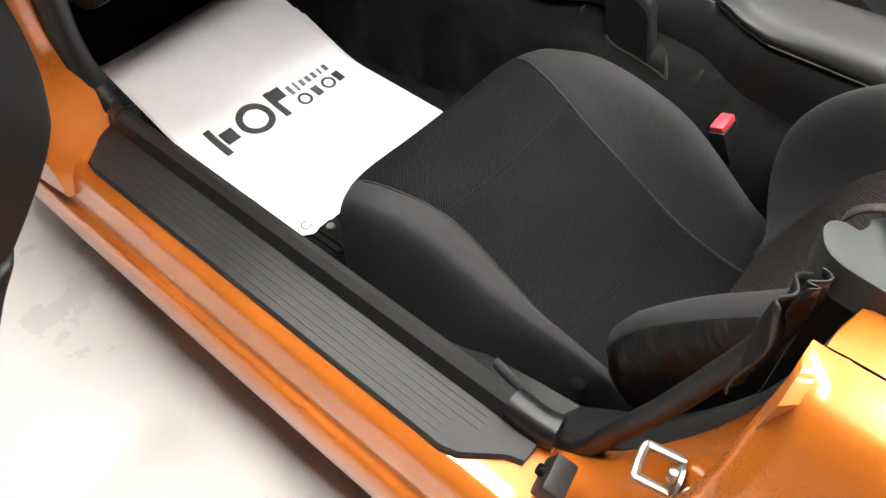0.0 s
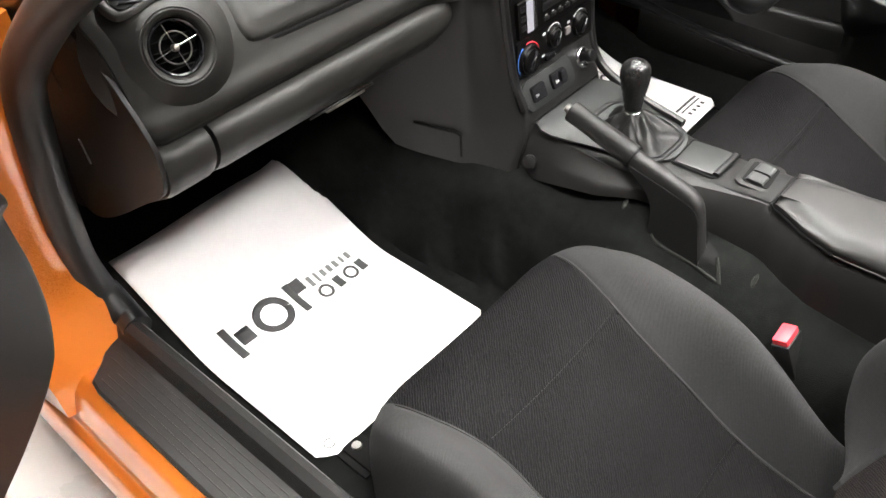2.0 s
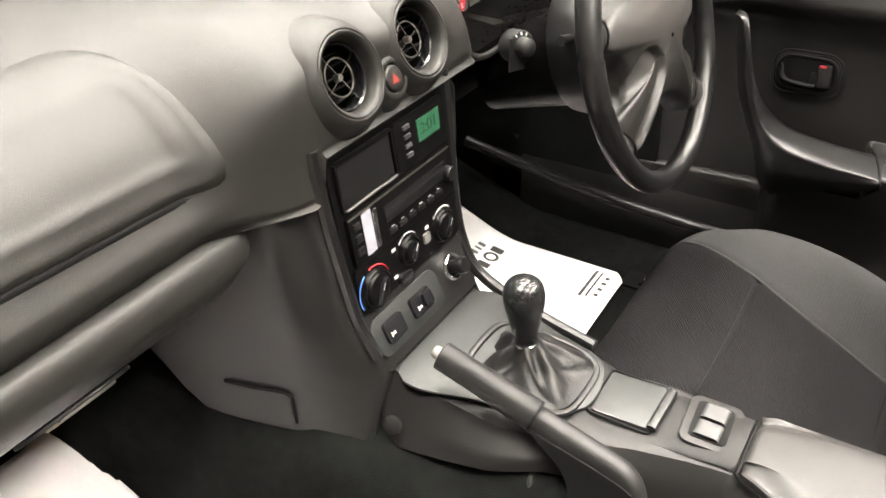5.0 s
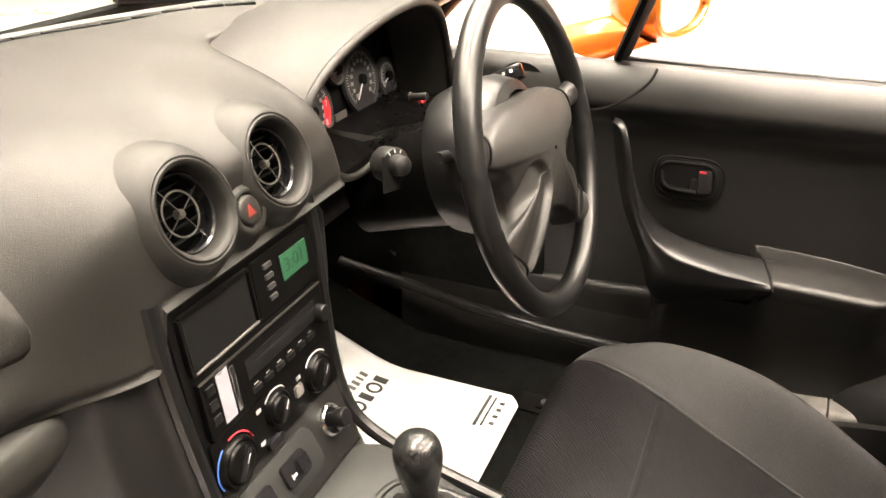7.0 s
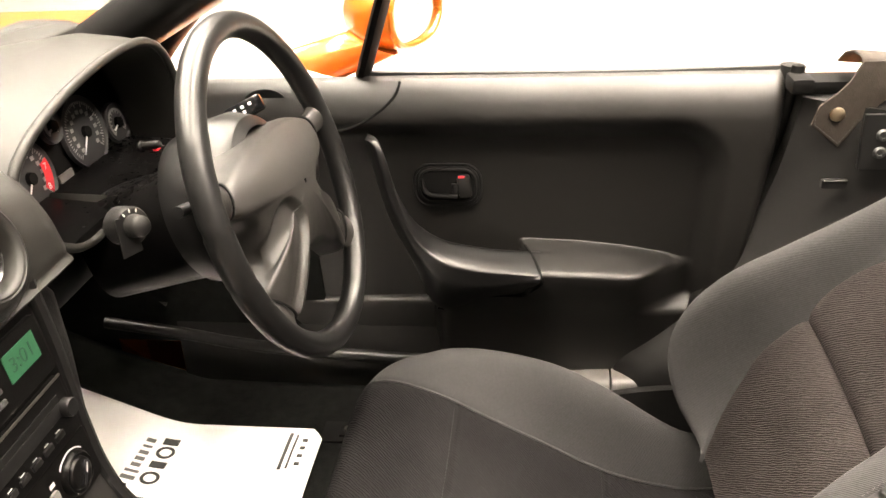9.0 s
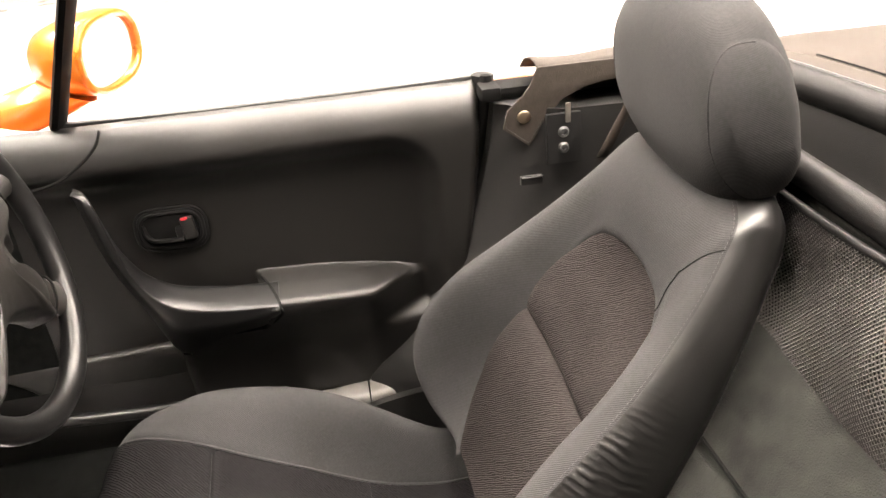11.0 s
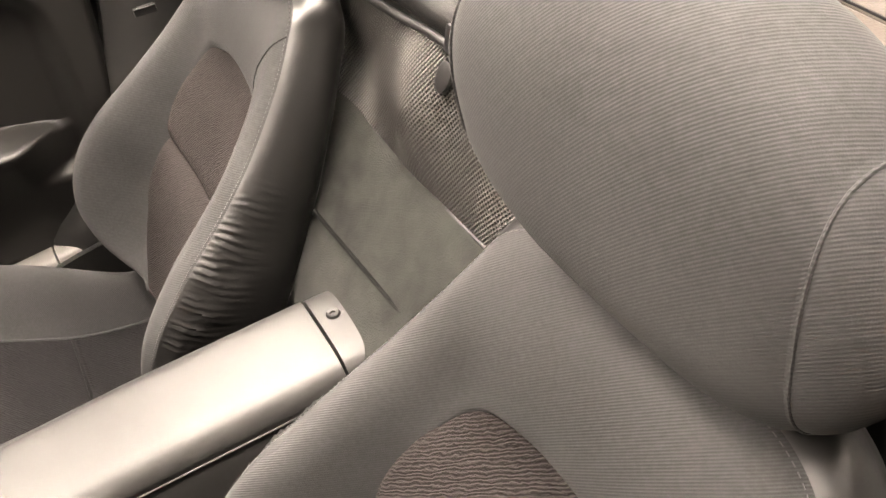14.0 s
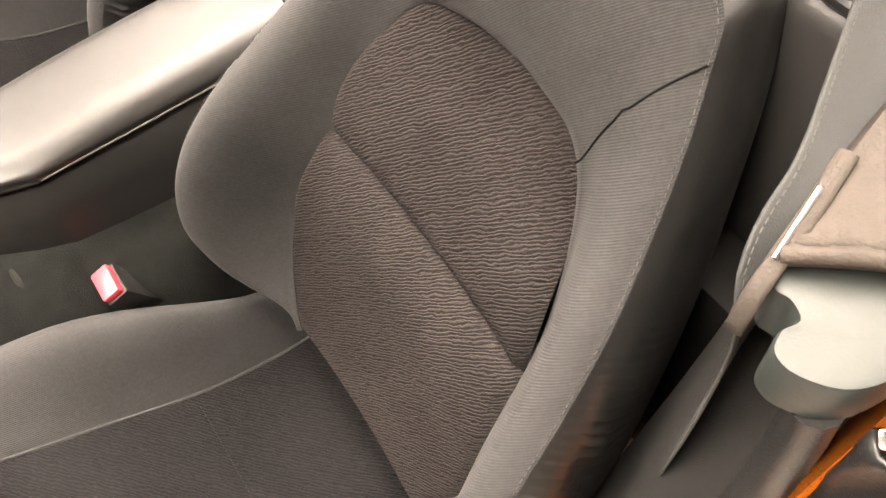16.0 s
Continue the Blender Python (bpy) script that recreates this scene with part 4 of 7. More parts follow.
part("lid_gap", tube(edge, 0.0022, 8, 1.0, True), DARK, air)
# near-black tube laid in as the shade below the lid's lower edge
part("lid_shade_band", tube([p + V(0, 0.001, -0.0012) for p in rows[0][2:-2]], [0.0058 * min(1.0, 0.35 + k / 9, 0.35 + (44 - k) / 9) for k in range(45)], 10), DARK, air, "near-black band standing in for the shade under the lid")
p, n = on_dash(-0.436, 0.800)
lettering("airbag_text", "SRS AIRBAG", 0.0100, facing(p + n * 0.0049, n, (0, 0, 1)), SMOOTH, air, 0.0016)


def vent(x, z, n, r, tilt, deep=0.016):
    """A round vent set into the dash: flat ring, dished bezel, barrel with slats and a bright cross."""
    p, _ = on_dash(x, z)
    m = facing(p, n, (0, 0, 1))
    v = part("air_vent", revolve(([(r + 0.060, -0.050), (r + 0.046, -0.029), (r + 0.036, -0.0190), (r + 0.026, -0.0085), (r + 0.018, -0.0022)] if x < -0.3 else [(r + 0.031, -0.034), (r + 0.025, -0.0165), (r + 0.019, -0.0060)]) + [(r + 0.0135, 0.0008), (r + 0.0105, 0.0022), (r + 0.0095, 0.0012), (r + 0.0085, 0.0012), (r + 0.0075, 0.0028), (r + 0.0055, 0.0025), (r + 0.0025, -0.002), (r + 0.0008, -deep + 0.004), (r, -deep), (r - 0.001, -deep - 0.022), (0.0001, -deep - 0.024)], m, 56), DASH, dash, "round swivelling air vent", angle=60)
    part("vent_back", revolve([(r - 0.0012, -deep - 0.018), (0.0001, -deep - 0.018)], m, 32), DARK, v)
    part("vent_ring", revolve([(r + 0.0005, -deep + 0.003), (r - 0.001, -deep + 0.0045), (r - 0.003, -deep + 0.003), (r - 0.0035, -deep - 0.006)], m, 48), GLOSS, v)
    part("inner_ring", revolve([(0.56 * r + 0.0009 * math.cos(a), -deep + 0.0009 * math.sin(a)) for a in [math.pi * 2 * q / 6 for q in range(7)]], m, 36), STEEL, v, "bright ring")
    for a in (tilt, tilt + 90):
        part("spoke", box(2 * r - 0.004, 0.0013, 0.002, m @ pose(0, 0, -deep, 0, 0, a), 0.0004), CHROME, v, "bright cross bar")
    for q in range(-2, 3):
        w = math.sqrt(max(0, (r - 0.003) ** 2 - (q * 0.011) ** 2))
        part("slat", box(2 * w, 0.0012, 0.010, m @ pose(0, q * 0.011, -deep - 0.011), 0.0), DARK, v)
    part("hub", revolve([(0.0001, 0.003), (0.003, 0.0025), (0.0042, 0.0), (0.0042, -0.005)], m @ pose(0, 0, -deep), 14), STEEL, v)
    return v


vent(-0.0505, 0.822, (0.0, -0.93, 0.36), 0.0345, 28)
vent(0.0700, 0.822, (0.0, -0.93, 0.36), 0.0345, 20)
vent(-0.600, 0.806, (-0.10, -0.90, 0.42), 0.031, 10, 0.010)
vent(0.600, 0.800, (0.10, -0.93, 0.36), 0.031, 10, 0.010)
# demister grille on the dash end: a rounded lozenge with slanting slats
gm = facing((-0.613, 0.986, 0.8585), (-0.25, -0.27, 0.93), (0, 1, 0.3))
loz = cat([(0.0225, -0.013), (0.004, -0.016), (-0.015, -0.0155), (-0.0225, -0.010), (-0.0235, 0.004), (-0.018, 0.016), (0.004, 0.0185), (0.020, 0.016), (0.0255, 0.003)], 4, True)
grille = part("side_demister", loft([[gm @ V(x * f, y * f, h) for x, y in loz] for f, h in ((1.55, -0.003), (1.42, 0.0012), (1.28, 0.0022), (1.12, 0.0016), (1.03, -0.001), (1.0, -0.010))], True), DASH, dash, "lozenge-shaped side demister outlet", angle=60)
part("outlet_back", plate(loz, 0.001, gm @ pose(0, 0, 0.0003)), DARK, grille)
for off, lo, hi in ((-0.0150, -0.012, 0.013), (-0.0075, -0.020, 0.022), (0.0, -0.022, 0.023), (0.0075, -0.020, 0.020), (0.0145, -0.014, 0.013)):
    part("demister_slat", box(hi - lo, 0.0016, 0.004, gm @ pose(0, 0, 0.002, 0, 0, -35) @ pose((lo + hi) / 2, off, 0, 25, 0, 0), 0.0004), SWITCH, grille)


def dash_top(x, y):
    """Height of the dash's upper face."""
    row = [p for p in dash_row(x) if p.z > 0.835 and p.y > 1.06]
    return lerp(y, sorted((p.y, p.z) for p in row))


# long demister grille following the foot of the glass
for s in (-1, 1):
    for q in range(13):
        x = s * (0.016 + q * 0.0325)
        y = 1.335 - 1.08 * x * x
        turn = math.degrees(math.atan(-2.16 * x))
        part("demister_slot", box(0.030 / math.cos(radians(turn)), 0.013, 0.004, pose(x, y, dash_top(x, y) + 0.0002, -4, 0, turn), 0.001), DARK, dash)
# hazard switch
hm = facing(on_dash(0.011, 0.795)[0] + V(0, -0.006, 0.002), (0, -0.94, 0.34))
hz = part("hazard_switch", revolve([(0.034, -0.016), (0.027, -0.006), (0.0225, -0.001), (0.020, 0.0015), (0.0165, 0.001), (0.0150, -0.003), (0.0142, -0.003), (0.0136, 0.0005), (0.011, 0.002), (0.0001, 0.0012)], hm, 36), DASH, dash, "round hazard push switch", angle=60)
part("warning_triangle", plate([(-0.006, -0.005), (0.006, -0.005), (0, 0.006)], 0.0006, hm @ pose(0, 0, 0.0014)), RED_LAMP, hz, "red triangle mark")

# ---- instrument cowl and dials ----
ARCH = [(0.345, 0.748), (0.325, 0.731), (0.290, 0.724), (0.250, 0.731), (0.212, 0.755), (0.188, 0.79), (0.178, 0.818), (0.196, 0.847), (0.258, 0.873), (0.353, 0.891), (0.44, 0.896), (0.495, 0.888), (0.530, 0.866), (0.55, 0.828), (0.566, 0.775), (0.572, 0.735)]
arch = cat(ARCH, 6)
cowl_rows = []
for y, gx, gz, r in ((1.0, 0.93, 0.90, 0), (0.945, 0.965, 0.96, 0), (0.922, 0.985, 0.985, 0), (0.916, 1.0, 1.0, 0), (0.922, 1.018, 1.022, 0), (0.95, 1.05, 1.055, 0), (1.0, 1.10, 1.09, 0), (1.06, 1.12, 1.03, 0), (1.12, 1.13, 0.95, 0), (1.18, 1.13, 0.75, 0)):
    cowl_rows.append([V(0.375 + (x - 0.375) * gx, y + (0.03 if z < 0.77 else 0) * 0, 0.775 + (z - 0.775) * gz) for x, z in arch])
part("instrument_cowl", loft(cowl_rows), DASH, dash, "arched cowl over the dials", angle=60)
part("cowl_rim", tube([V(0.375 + (x - 0.375) * 1.005, 0.917, 0.775 + (z - 0.775) * 1.005) for x, z in arch], 0.0055, 8), DASH, dash, "rolled cowl edge", angle=70)
part("dial_backing", box(0.35, 0.01, 0.14, pose(0.385, 1.022, 0.79, -8, 0, 0)), DARK, dash)


def dial(x, z, r, red):
    m = facing((x, 1.008, z), (0, -0.985, 0.17))
    d = part("dial", revolve([(0.0001, 0.0), (r, 0.0), (r + 0.003, 0.002), (r + 0.004, 0.0), (r + 0.004, -0.004)], m, 40), GAUGE_FACE, dash, "round white-marked dial", angle=30)
    for k in range(0, 49):
        a = radians(225 - 270 * k / 48)
        L = 0.007 if k % 4 == 0 else 0.0035
        part("tick", box(L, 0.0012, 0.0006, m @ pose((r - 0.004 - L / 2) * math.cos(a), (r - 0.004 - L / 2) * math.sin(a), 0.0006, 0, 0, math.degrees(a))), DIAL_PRINT, d)
        if k % 4 == 0 and r > 0.035:
            part("mark", box(0.006, 0.005, 0.0005, m @ pose((r - 0.017) * math.cos(a), (r - 0.017) * math.sin(a), 0.0006)), DIAL_PRINT, d)
    if red:
        sec = []
        for k in range(9):
            a = radians(-45 + 62 * k / 8)
            sec.append(((r - 0.003) * math.cos(a), (r - 0.003) * math.sin(a)))
        for k in range(8, -1, -1):
            a = radians(-45 + 62 * k / 8)
            sec.append(((r - 0.017) * math.cos(a), (r - 0.017) * math.sin(a)))
        part("red_zone", plate(sec, 0.0005, m @ pose(0, 0, 0.0012)), RED, d, "red limit zone")
        lettering("figure", "8", 0.011, m @ pose((r - 0.011) * math.cos(radians(-38)), (r - 0.011) * math.sin(radians(-38)), 0.0022), WHITE_PRINT, d, 0.0002)
        lettering("figure", "7", 0.011, m @ pose((r - 0.011) * math.cos(radians(5)), (r - 0.011) * math.sin(radians(5)), 0.0022), WHITE_PRINT, d, 0.0002)
    ang = 225 if r > 0.03 else 200
    part("needle", box(r * 0.8, 0.002, 0.0012, m @ pose(r * 0.36 * math.cos(radians(ang)), r * 0.36 * math.sin(radians(ang)), 0.004, 0, 0, ang)), WHITE_PRINT, d)
    part("needle_hub", revolve([(0.0001, 0.006), (0.007, 0.006), (0.008, 0.001)], m, 18), DARK, d)


dial(0.330, 0.775, 0.043, True)
dial(0.460, 0.785, 0.043, False)
dial(0.540, 0.770, 0.024, False)
dial(0.395, 0.815, 0.017, False)
part("warning_display", box(0.03, 0.003, 0.010, pose(0.395, 1.006, 0.752, -9, 0, 0), 0.001), GREY_TRIM, dash)
part("reset_knob", revolve([(0.0001, 0.03), (0.0042, 0.03), (0.005, 0.028), (0.005, 0.006), (0.007, 0.004), (0.007, 0.0)], facing((0.40, 0.905, 0.787), (-0.2, -0.95, 0.2)), 18), PLASTIC, dash)
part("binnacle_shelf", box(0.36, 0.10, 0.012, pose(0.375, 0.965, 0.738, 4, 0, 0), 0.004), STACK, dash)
part("immobiliser_lamp", box(0.012, 0.006, 0.006, pose(0.43, 0.90, 0.775), 0.001), RED, dash, "small red lamp")

# ---- centre stack ----
stack = thing("centre_stack", (0, 0.95, 0.4), "black centre stack with clock, radio and heater dials", "centre console")
SEC = [(0.762, 0.896, 0.108, 0.150, 0.18), (0.745, 0.890, 0.110, 0.165, 0.20), (0.724, 0.88, 0.112, 0.180, 0.216), (0.703, 0.879, 0.113, 0.180, 0.216), (0.66, 0.873, 0.112, 0.180, 0.215), (0.59, 0.866, 0.107, 0.173, 0.208), (0.565, 0.862, 0.105, 0.170, 0.206), (0.53, 0.848, 0.100, 0.167, 0.203), (0.495, 0.834, 0.096, 0.165, 0.20), (0.485, 0.832, 0.097, 0.165, 0.20), (0.45, 0.832, 0.112, 0.166, 0.20), (0.41, 0.834, 0.126, 0.168, 0.20), (0.385, 0.836, 0.128, 0.168, 0.20)]
rows = []
for z, yf, wf, w1, w2 in SEC:
    half = cat([(wf, yf), (wf + 0.008, yf + 0.004), (wf + 0.018, yf + 0.016), (w1 - 0.012, 0.90), (w1, 0.93), (w2 - 0.01, 1.02), (w2, 1.12)], 4)
    row = [V(-x, y, z) for x, y in reversed(half)] + [V(x, y, z) for x, y in half]
    row = [V(p.x, p.y, max(p.z, 0.410 + 0.08 * sm(1.04, 1.14, p.y))) for p in row]
    rows.append(row)
part("fairing", loft(rows, False, False, False), PLASTIC, stack, "grained black console fairing", angle=40)
part("bolt_cover", revolve([(0.0001, 0.0035), (0.0095, 0.0035), (0.011, 0.0025), (0.0115, -0.002)], facing((-0.1235, 0.812, 0.440), (-0.9, -0.15, 0.35)), 24), PLASTIC, stack)
part("access_flap", tube([V(-0.1885, 1.005, 0.470), V(-0.1790, 0.965, 0.470), V(-0.1680, 0.930, 0.470), V(-0.1660, 0.922, 0.466), V(-0.1665, 0.921, 0.425)], 0.0022, 6), DARK, stack)

ST = facing((0, 0.8805, 0.735), (0, -0.9945, 0.105))


def on_stack(x, v, d=0.0):
    """A pose on the stack's face: across, down from the top of the trim, proud."""
    return ST @ pose(x, 0.02 - v, d)


part("face_plate", plate(rrect(0.212, 0.196, 0.012), 0.0025, on_stack(0, 0.099, 0.0), 0.001), STACK, stack)
# oddments pocket and clock
pk = part("pocket", join(box(0.094, 0.003, 0.006, on_stack(-0.048, 0.012, 0.004), 0.001), box(0.094, 0.003, 0.006, on_stack(-0.048, 0.066, 0.004), 0.001), box(0.003, 0.054, 0.006, on_stack(-0.096, 0.039, 0.004), 0.001), box(0.003, 0.054, 0.006, on_stack(-0.001, 0.039, 0.004), 0.001)), STACK, stack, "open oddments pocket")
part("pocket_inside", box(0.088, 0.05, 0.002, on_stack(-0.048, 0.039, 0.0035)), DARK, pk)
part("pocket_edge", box(0.09, 0.0022, 0.002, on_stack(-0.048, 0.0645, 0.0075), 0.0006), GREY_TRIM, pk)
ck = part("clock", plate(rrect(0.098, 0.058, 0.006), 0.004, on_stack(0.051, 0.039, 0.0025), 0.0012), STACK, stack, "dashboard clock with green display")
part("display", box(0.044, 0.026, 0.001, on_stack(0.066, 0.034, 0.007)), LCD, ck, "green lit display")
lettering("digits", "3:01", 0.020, on_stack(0.066, 0.034, 0.0078), LCD_INK, ck, 0.0002)
for q in range(4):
    part("clock_button", box(0.012, 0.005, 0.003, on_stack(0.024, 0.02 + q * 0.011, 0.0075), 0.001), SWITCH, ck)
# radio
rd = part("radio", plate(rrect(0.192, 0.060, 0.004), 0.006, on_stack(0, 0.104, 0.0025), 0.0015), STACK, stack, "black single-slot radio cassette")
part("chrome_strip", box(0.192, 0.0022, 0.002, on_stack(0, 0.0745, 0.0085), 0.0006), STEEL, rd, "bright trim strip")
part("cassette_slot", box(0.118, 0.020, 0.001, on_stack(0.022, 0.097, 0.0088)), DARK, rd)
part("display_window", box(0.118, 0.013, 0.0012, on_stack(0.022, 0.101, 0.0092), 0.0004), SMOOTH, rd)
part("sticker", box(0.016, 0.05, 0.0008, on_stack(-0.068, 0.102, 0.009)), TAPE, rd, "pale peeling sticker")
part("sticker_edge", box(0.006, 0.046, 0.0014, on_stack(-0.055, 0.103, 0.0095), 0.0004), CHROME, rd)
for q in range(6):
    part("preset_button", box(0.013, 0.006, 0.003, on_stack(-0.028 + q * 0.0185, 0.121, 0.0092), 0.001), SMOOTH, rd)
    part("preset_mark", box(0.006, 0.0009, 0.0004, on_stack(-0.028 + q * 0.0185, 0.1155, 0.009)), DIAL_PRINT, rd)
for q in range(3):
    part("side_button", box(0.011, 0.009, 0.003, on_stack(-0.085, 0.086 + q * 0.015, 0.0092), 0.0015), SMOOTH, rd)
part("volume_knob", revolve([(0.0001, 0.010), (0.008, 0.010), (0.009, 0.008), (0.009, 0.0)], on_stack(0.085, 0.104, 0.008), 20), SMOOTH, rd)
# heater panel with three dials
hp = part("heater_panel", plate(rrect(0.200, 0.058, 0.006), 0.004, on_stack(0, 0.164, 0.0025), 0.0012), STACK, stack, "heater control panel")
for x, v, r in ((-0.073, 0.172, 0.0225), (-0.006, 0.160, 0.0165), (0.066, 0.166, 0.019)):
    k = part("heater_dial", revolve([(r + 0.003, 0.0), (r + 0.002, 0.004), (r, 0.006), (r - 0.002, 0.0045), (r - 0.003, 0.004), (r - 0.004, 0.007), (r - 0.006, 0.008), (0.0001, 0.008)], on_stack(x, v, 0.006), 32), STACK, hp, "round heater dial", angle=45)
    part("pointer", box(0.005, 2 * r - 0.014, 0.006, on_stack(x, v, 0.0150) @ pose(0, 0, 0, 0, 0, -35), 0.0015), GLOSS, k)
    part("pointer_mark", box(0.0014, 0.009, 0.0005, on_stack(x, v, 0.0182) @ pose(0.003, 0.004, 0, 0, 0, -35)), DIAL_PRINT, k)
    for a0, a1, m_ in ((20, 100, RED), (120, 215, BLUE)) if r > 0.02 else ((40, 140, DIAL_PRINT),):
        arc = [((r + 0.0055 if r > 0.02 else r + 0.0048) * math.cos(radians(a)), (r + 0.0055 if r > 0.02 else r + 0.0048) * math.sin(radians(a))) for a in range(a0, a1 + 1, 8)]
        part("scale_arc", tube([on_stack(x, v, 0.0068) @ V(px, py, 0) for px, py in arc], 0.0008, 6), m_, k)
for x, v in ((-0.036, 0.180), (0.034, 0.152), (-0.032, 0.146)):
    part("panel_mark", box(0.007, 0.004, 0.0006, on_stack(x, v, 0.0068)), DIAL_PRINT, hp)
part("slide_switch", box(0.022, 0.009, 0.009, on_stack(-0.022, 0.187, 0.008), 0.002), GLOSS, hp)
part("small_switch", plate(rrect(0.013, 0.013, 0.003), 0.003, on_stack(0.030, 0.164, 0.0065), 0.001), GREY_TRIM, hp)
# switch row and lighter on the sloping lower plate
LO = facing((0, 0.8475, 0.5275), (0, -0.90, 0.43))
sp = part("switch_plate", plate(rrect(0.130, 0.050, 0.014), 0.003, LO @ pose(-0.033, 0, 0.0015), 0.0015), DECK, stack, "grey-green plastic switch plate")
for x, w in ((-0.066, 0.034), (-0.012, 0.038)):
    b = part("rocker_switch", plate(rrect(w, 0.026, 0.004), 0.006, LO @ pose(x, 0, 0.003), 0.002), GLOSS, sp, "black rocker switch")
    part("lamp_mark", box(0.005, 0.003, 0.0005, LO @ pose(x - 0.006, -0.003, 0.0092)), DIAL_PRINT, b)
    part("lamp_mark", box(0.0015, 0.006, 0.0005, LO @ pose(x - 0.010, -0.003, 0.0092)), DIAL_PRINT, b)
part("rocker_cap", plate(rrect(0.016, 0.018, 0.003), 0.004, LO @ pose(-0.003, 0.001, 0.009), 0.0015), GLOSS, sp)
lt = part("cigarette_lighter", revolve([(0.0185, 0.0), (0.018, 0.004), (0.0155, 0.006), (0.0125, 0.004), (0.012, -0.002)], LO @ pose(0.066, 0.004, 0.001), 32), CHROME, stack, "chrome-ringed cigarette lighter", angle=50)
part("lighter_knob", revolve([(0.008, 0.0), (0.0075, 0.012), (0.0105, 0.014), (0.0108, 0.022), (0.009, 0.025), (0.0001, 0.0255)], LO @ pose(0.066, 0.004, 0.0), 24), SMOOTH, lt)
# long side rails of the stack trim
for s in (-1, 1):
    line = [(s * 0.116, 0.884, 0.768), (s * 0.116, 0.878, 0.70), (s * 0.110, 0.870, 0.62), (s * 0.106, 0.860, 0.56), (s * 0.104, 0.840, 0.515), (s * 0.106, 0.805, 0.488), (s * 0.098, 0.74, 0.474), (s * 0.090, 0.66, 0.464)]
    part("trim_rail", tube(cat(line[:5] if s < 0 else line, 6), 0.0075, 8), SMOOTH, stack)

# ---- console deck over the tunnel ----
con = thing("tunnel_console", (0, 0.4, 0.39), "long black console over the transmission tunnel", "centre console")
DECK_ST = [(0.845, 0.492, 0.098, 0.130, 0.404), (0.80, 0.482, 0.094, 0.128, 0.410), (0.74, 0.472, 0.090, 0.122, 0.420), (0.68, 0.464, 0.086, 0.110, 0.424), (0.64, 0.459, 0.080, 0.096, 0.424), (0.60, 0.457, 0.074, 0.086, 0.412), (0.52, 0.462, 0.070, 0.084, 0.392), (0.462, 0.467, 0.068, 0.084, 0.384), (0.44, 0.461, 0.067, 0.084, 0.380), (0.20, 0.463, 0.066, 0.084, 0.356), (-0.02, 0.466, 0.064, 0.080, 0.350)]
rows = []
for i in range(141):
    y = 0.845 - 0.865 * i / 140
    zd, wt, wb, zb = [ease(-y, [(-a[0], a[k]) for a in DECK_ST]) for k in (1, 2, 3, 4)]
    notch = max(0.0, wt - lerp(y, [(0.353, 0.070), (0.400, 0.053), (0.440, 0.030), (0.456, 0.026), (0.51, 0.029), (0.562, 0.038), (0.607, 0.051), (0.65, 0.070), (0.70, 0.090)]))
    L = [(-wb + notch * 0.8, zb), (-wb + 0.002 + notch * 0.8, zb + 0.012), (-(wt + wb) / 2 - 0.004 + notch * 0.9, (zd + zb) / 2), (-wt - 0.004 + notch, zd - 0.014), (-wt + notch + 0.004, zd - 0.003), (-wt + 0.014 + notch, zd), (-0.02, zd), (0.03, zd), (wt - 0.014, zd), (wt - 0.004, zd - 0.003), (wt + 0.004, zd - 0.014), ((wt + wb) / 2 + 0.004, (zd + zb) / 2), (wb - 0.002, zb + 0.012), (wb, zb)]
    rows.append([V(x, y, z) for x, z in L])
part("deck", loft(rows, True, False, True), CONSOLE, con, "black moulded console deck", angle=35)
part("panel_joint", tube(cat([(-0.096, 0.838, 0.488), (-0.109, 0.834, 0.46), (-0.126, 0.833, 0.425), (-0.131, 0.832, 0.40)], 5), 0.0014, 6), DARK, con)
part("panel_joint", tube([V(x, 0.8305, 0.4905) for x in (-0.094, 0, 0.094)], 0.0016, 6), DARK, con)
# gear lever surround plate
part("gear_plate", plate([(x, y) for x, y in cat([(-0.088, 0.825), (0.088, 0.825), (0.080, 0.70), (0.070, 0.645), (0.035, 0.626), (-0.01, 0.628), (-0.04, 0.66), (-0.072, 0.73)], 5, True)], 0.003, pose(0, 0, 0) @ Matrix(((1, 0, 0, 0), (0, 1, 0, 0), (0, 0.125, 1, 0.3825), (0, 0, 0, 1))), 0.0015), DECK, con, "grey-green gear lever surround")
# ashtray lid
ash = part("ashtray_lid", plate(rrect(0.070, 0.066, 0.005), 0.006, pose(0.028, 0.590, 0.4575, -1, 0, 3), 0.002), DECK, con, "flat grey-green ashtray lid")
part("ashtray_grip", tube([V(-0.004, 0.554, 0.464), V(0.03, 0.553, 0.4655), V(0.062, 0.553, 0.464)], 0.006, 8, 0.7), SMOOTH, ash)
ring_a = [(0.028 + x, 0.590 + y) for x, y in rrect(0.076, 0.072, 0.006)]
part("ashtray_gap", tube([V(x, y, 0.4605) for x, y in ring_a], 0.0016, 6, 1.0, True), DARK, ash)
# window switches
sw = part("window_switch_panel", plate(rrect(0.074, 0.058, 0.012), 0.004, pose(0.034, 0.500, 0.4625, 3, 0, 4), 0.002), PLASTIC, con, "window switch panel")
part("switch_well", plate(rrect(0.056, 0.040, 0.006), 0.001, pose(0.034, 0.500, 0.4665, 3, 0, 4)), DARK, sw)
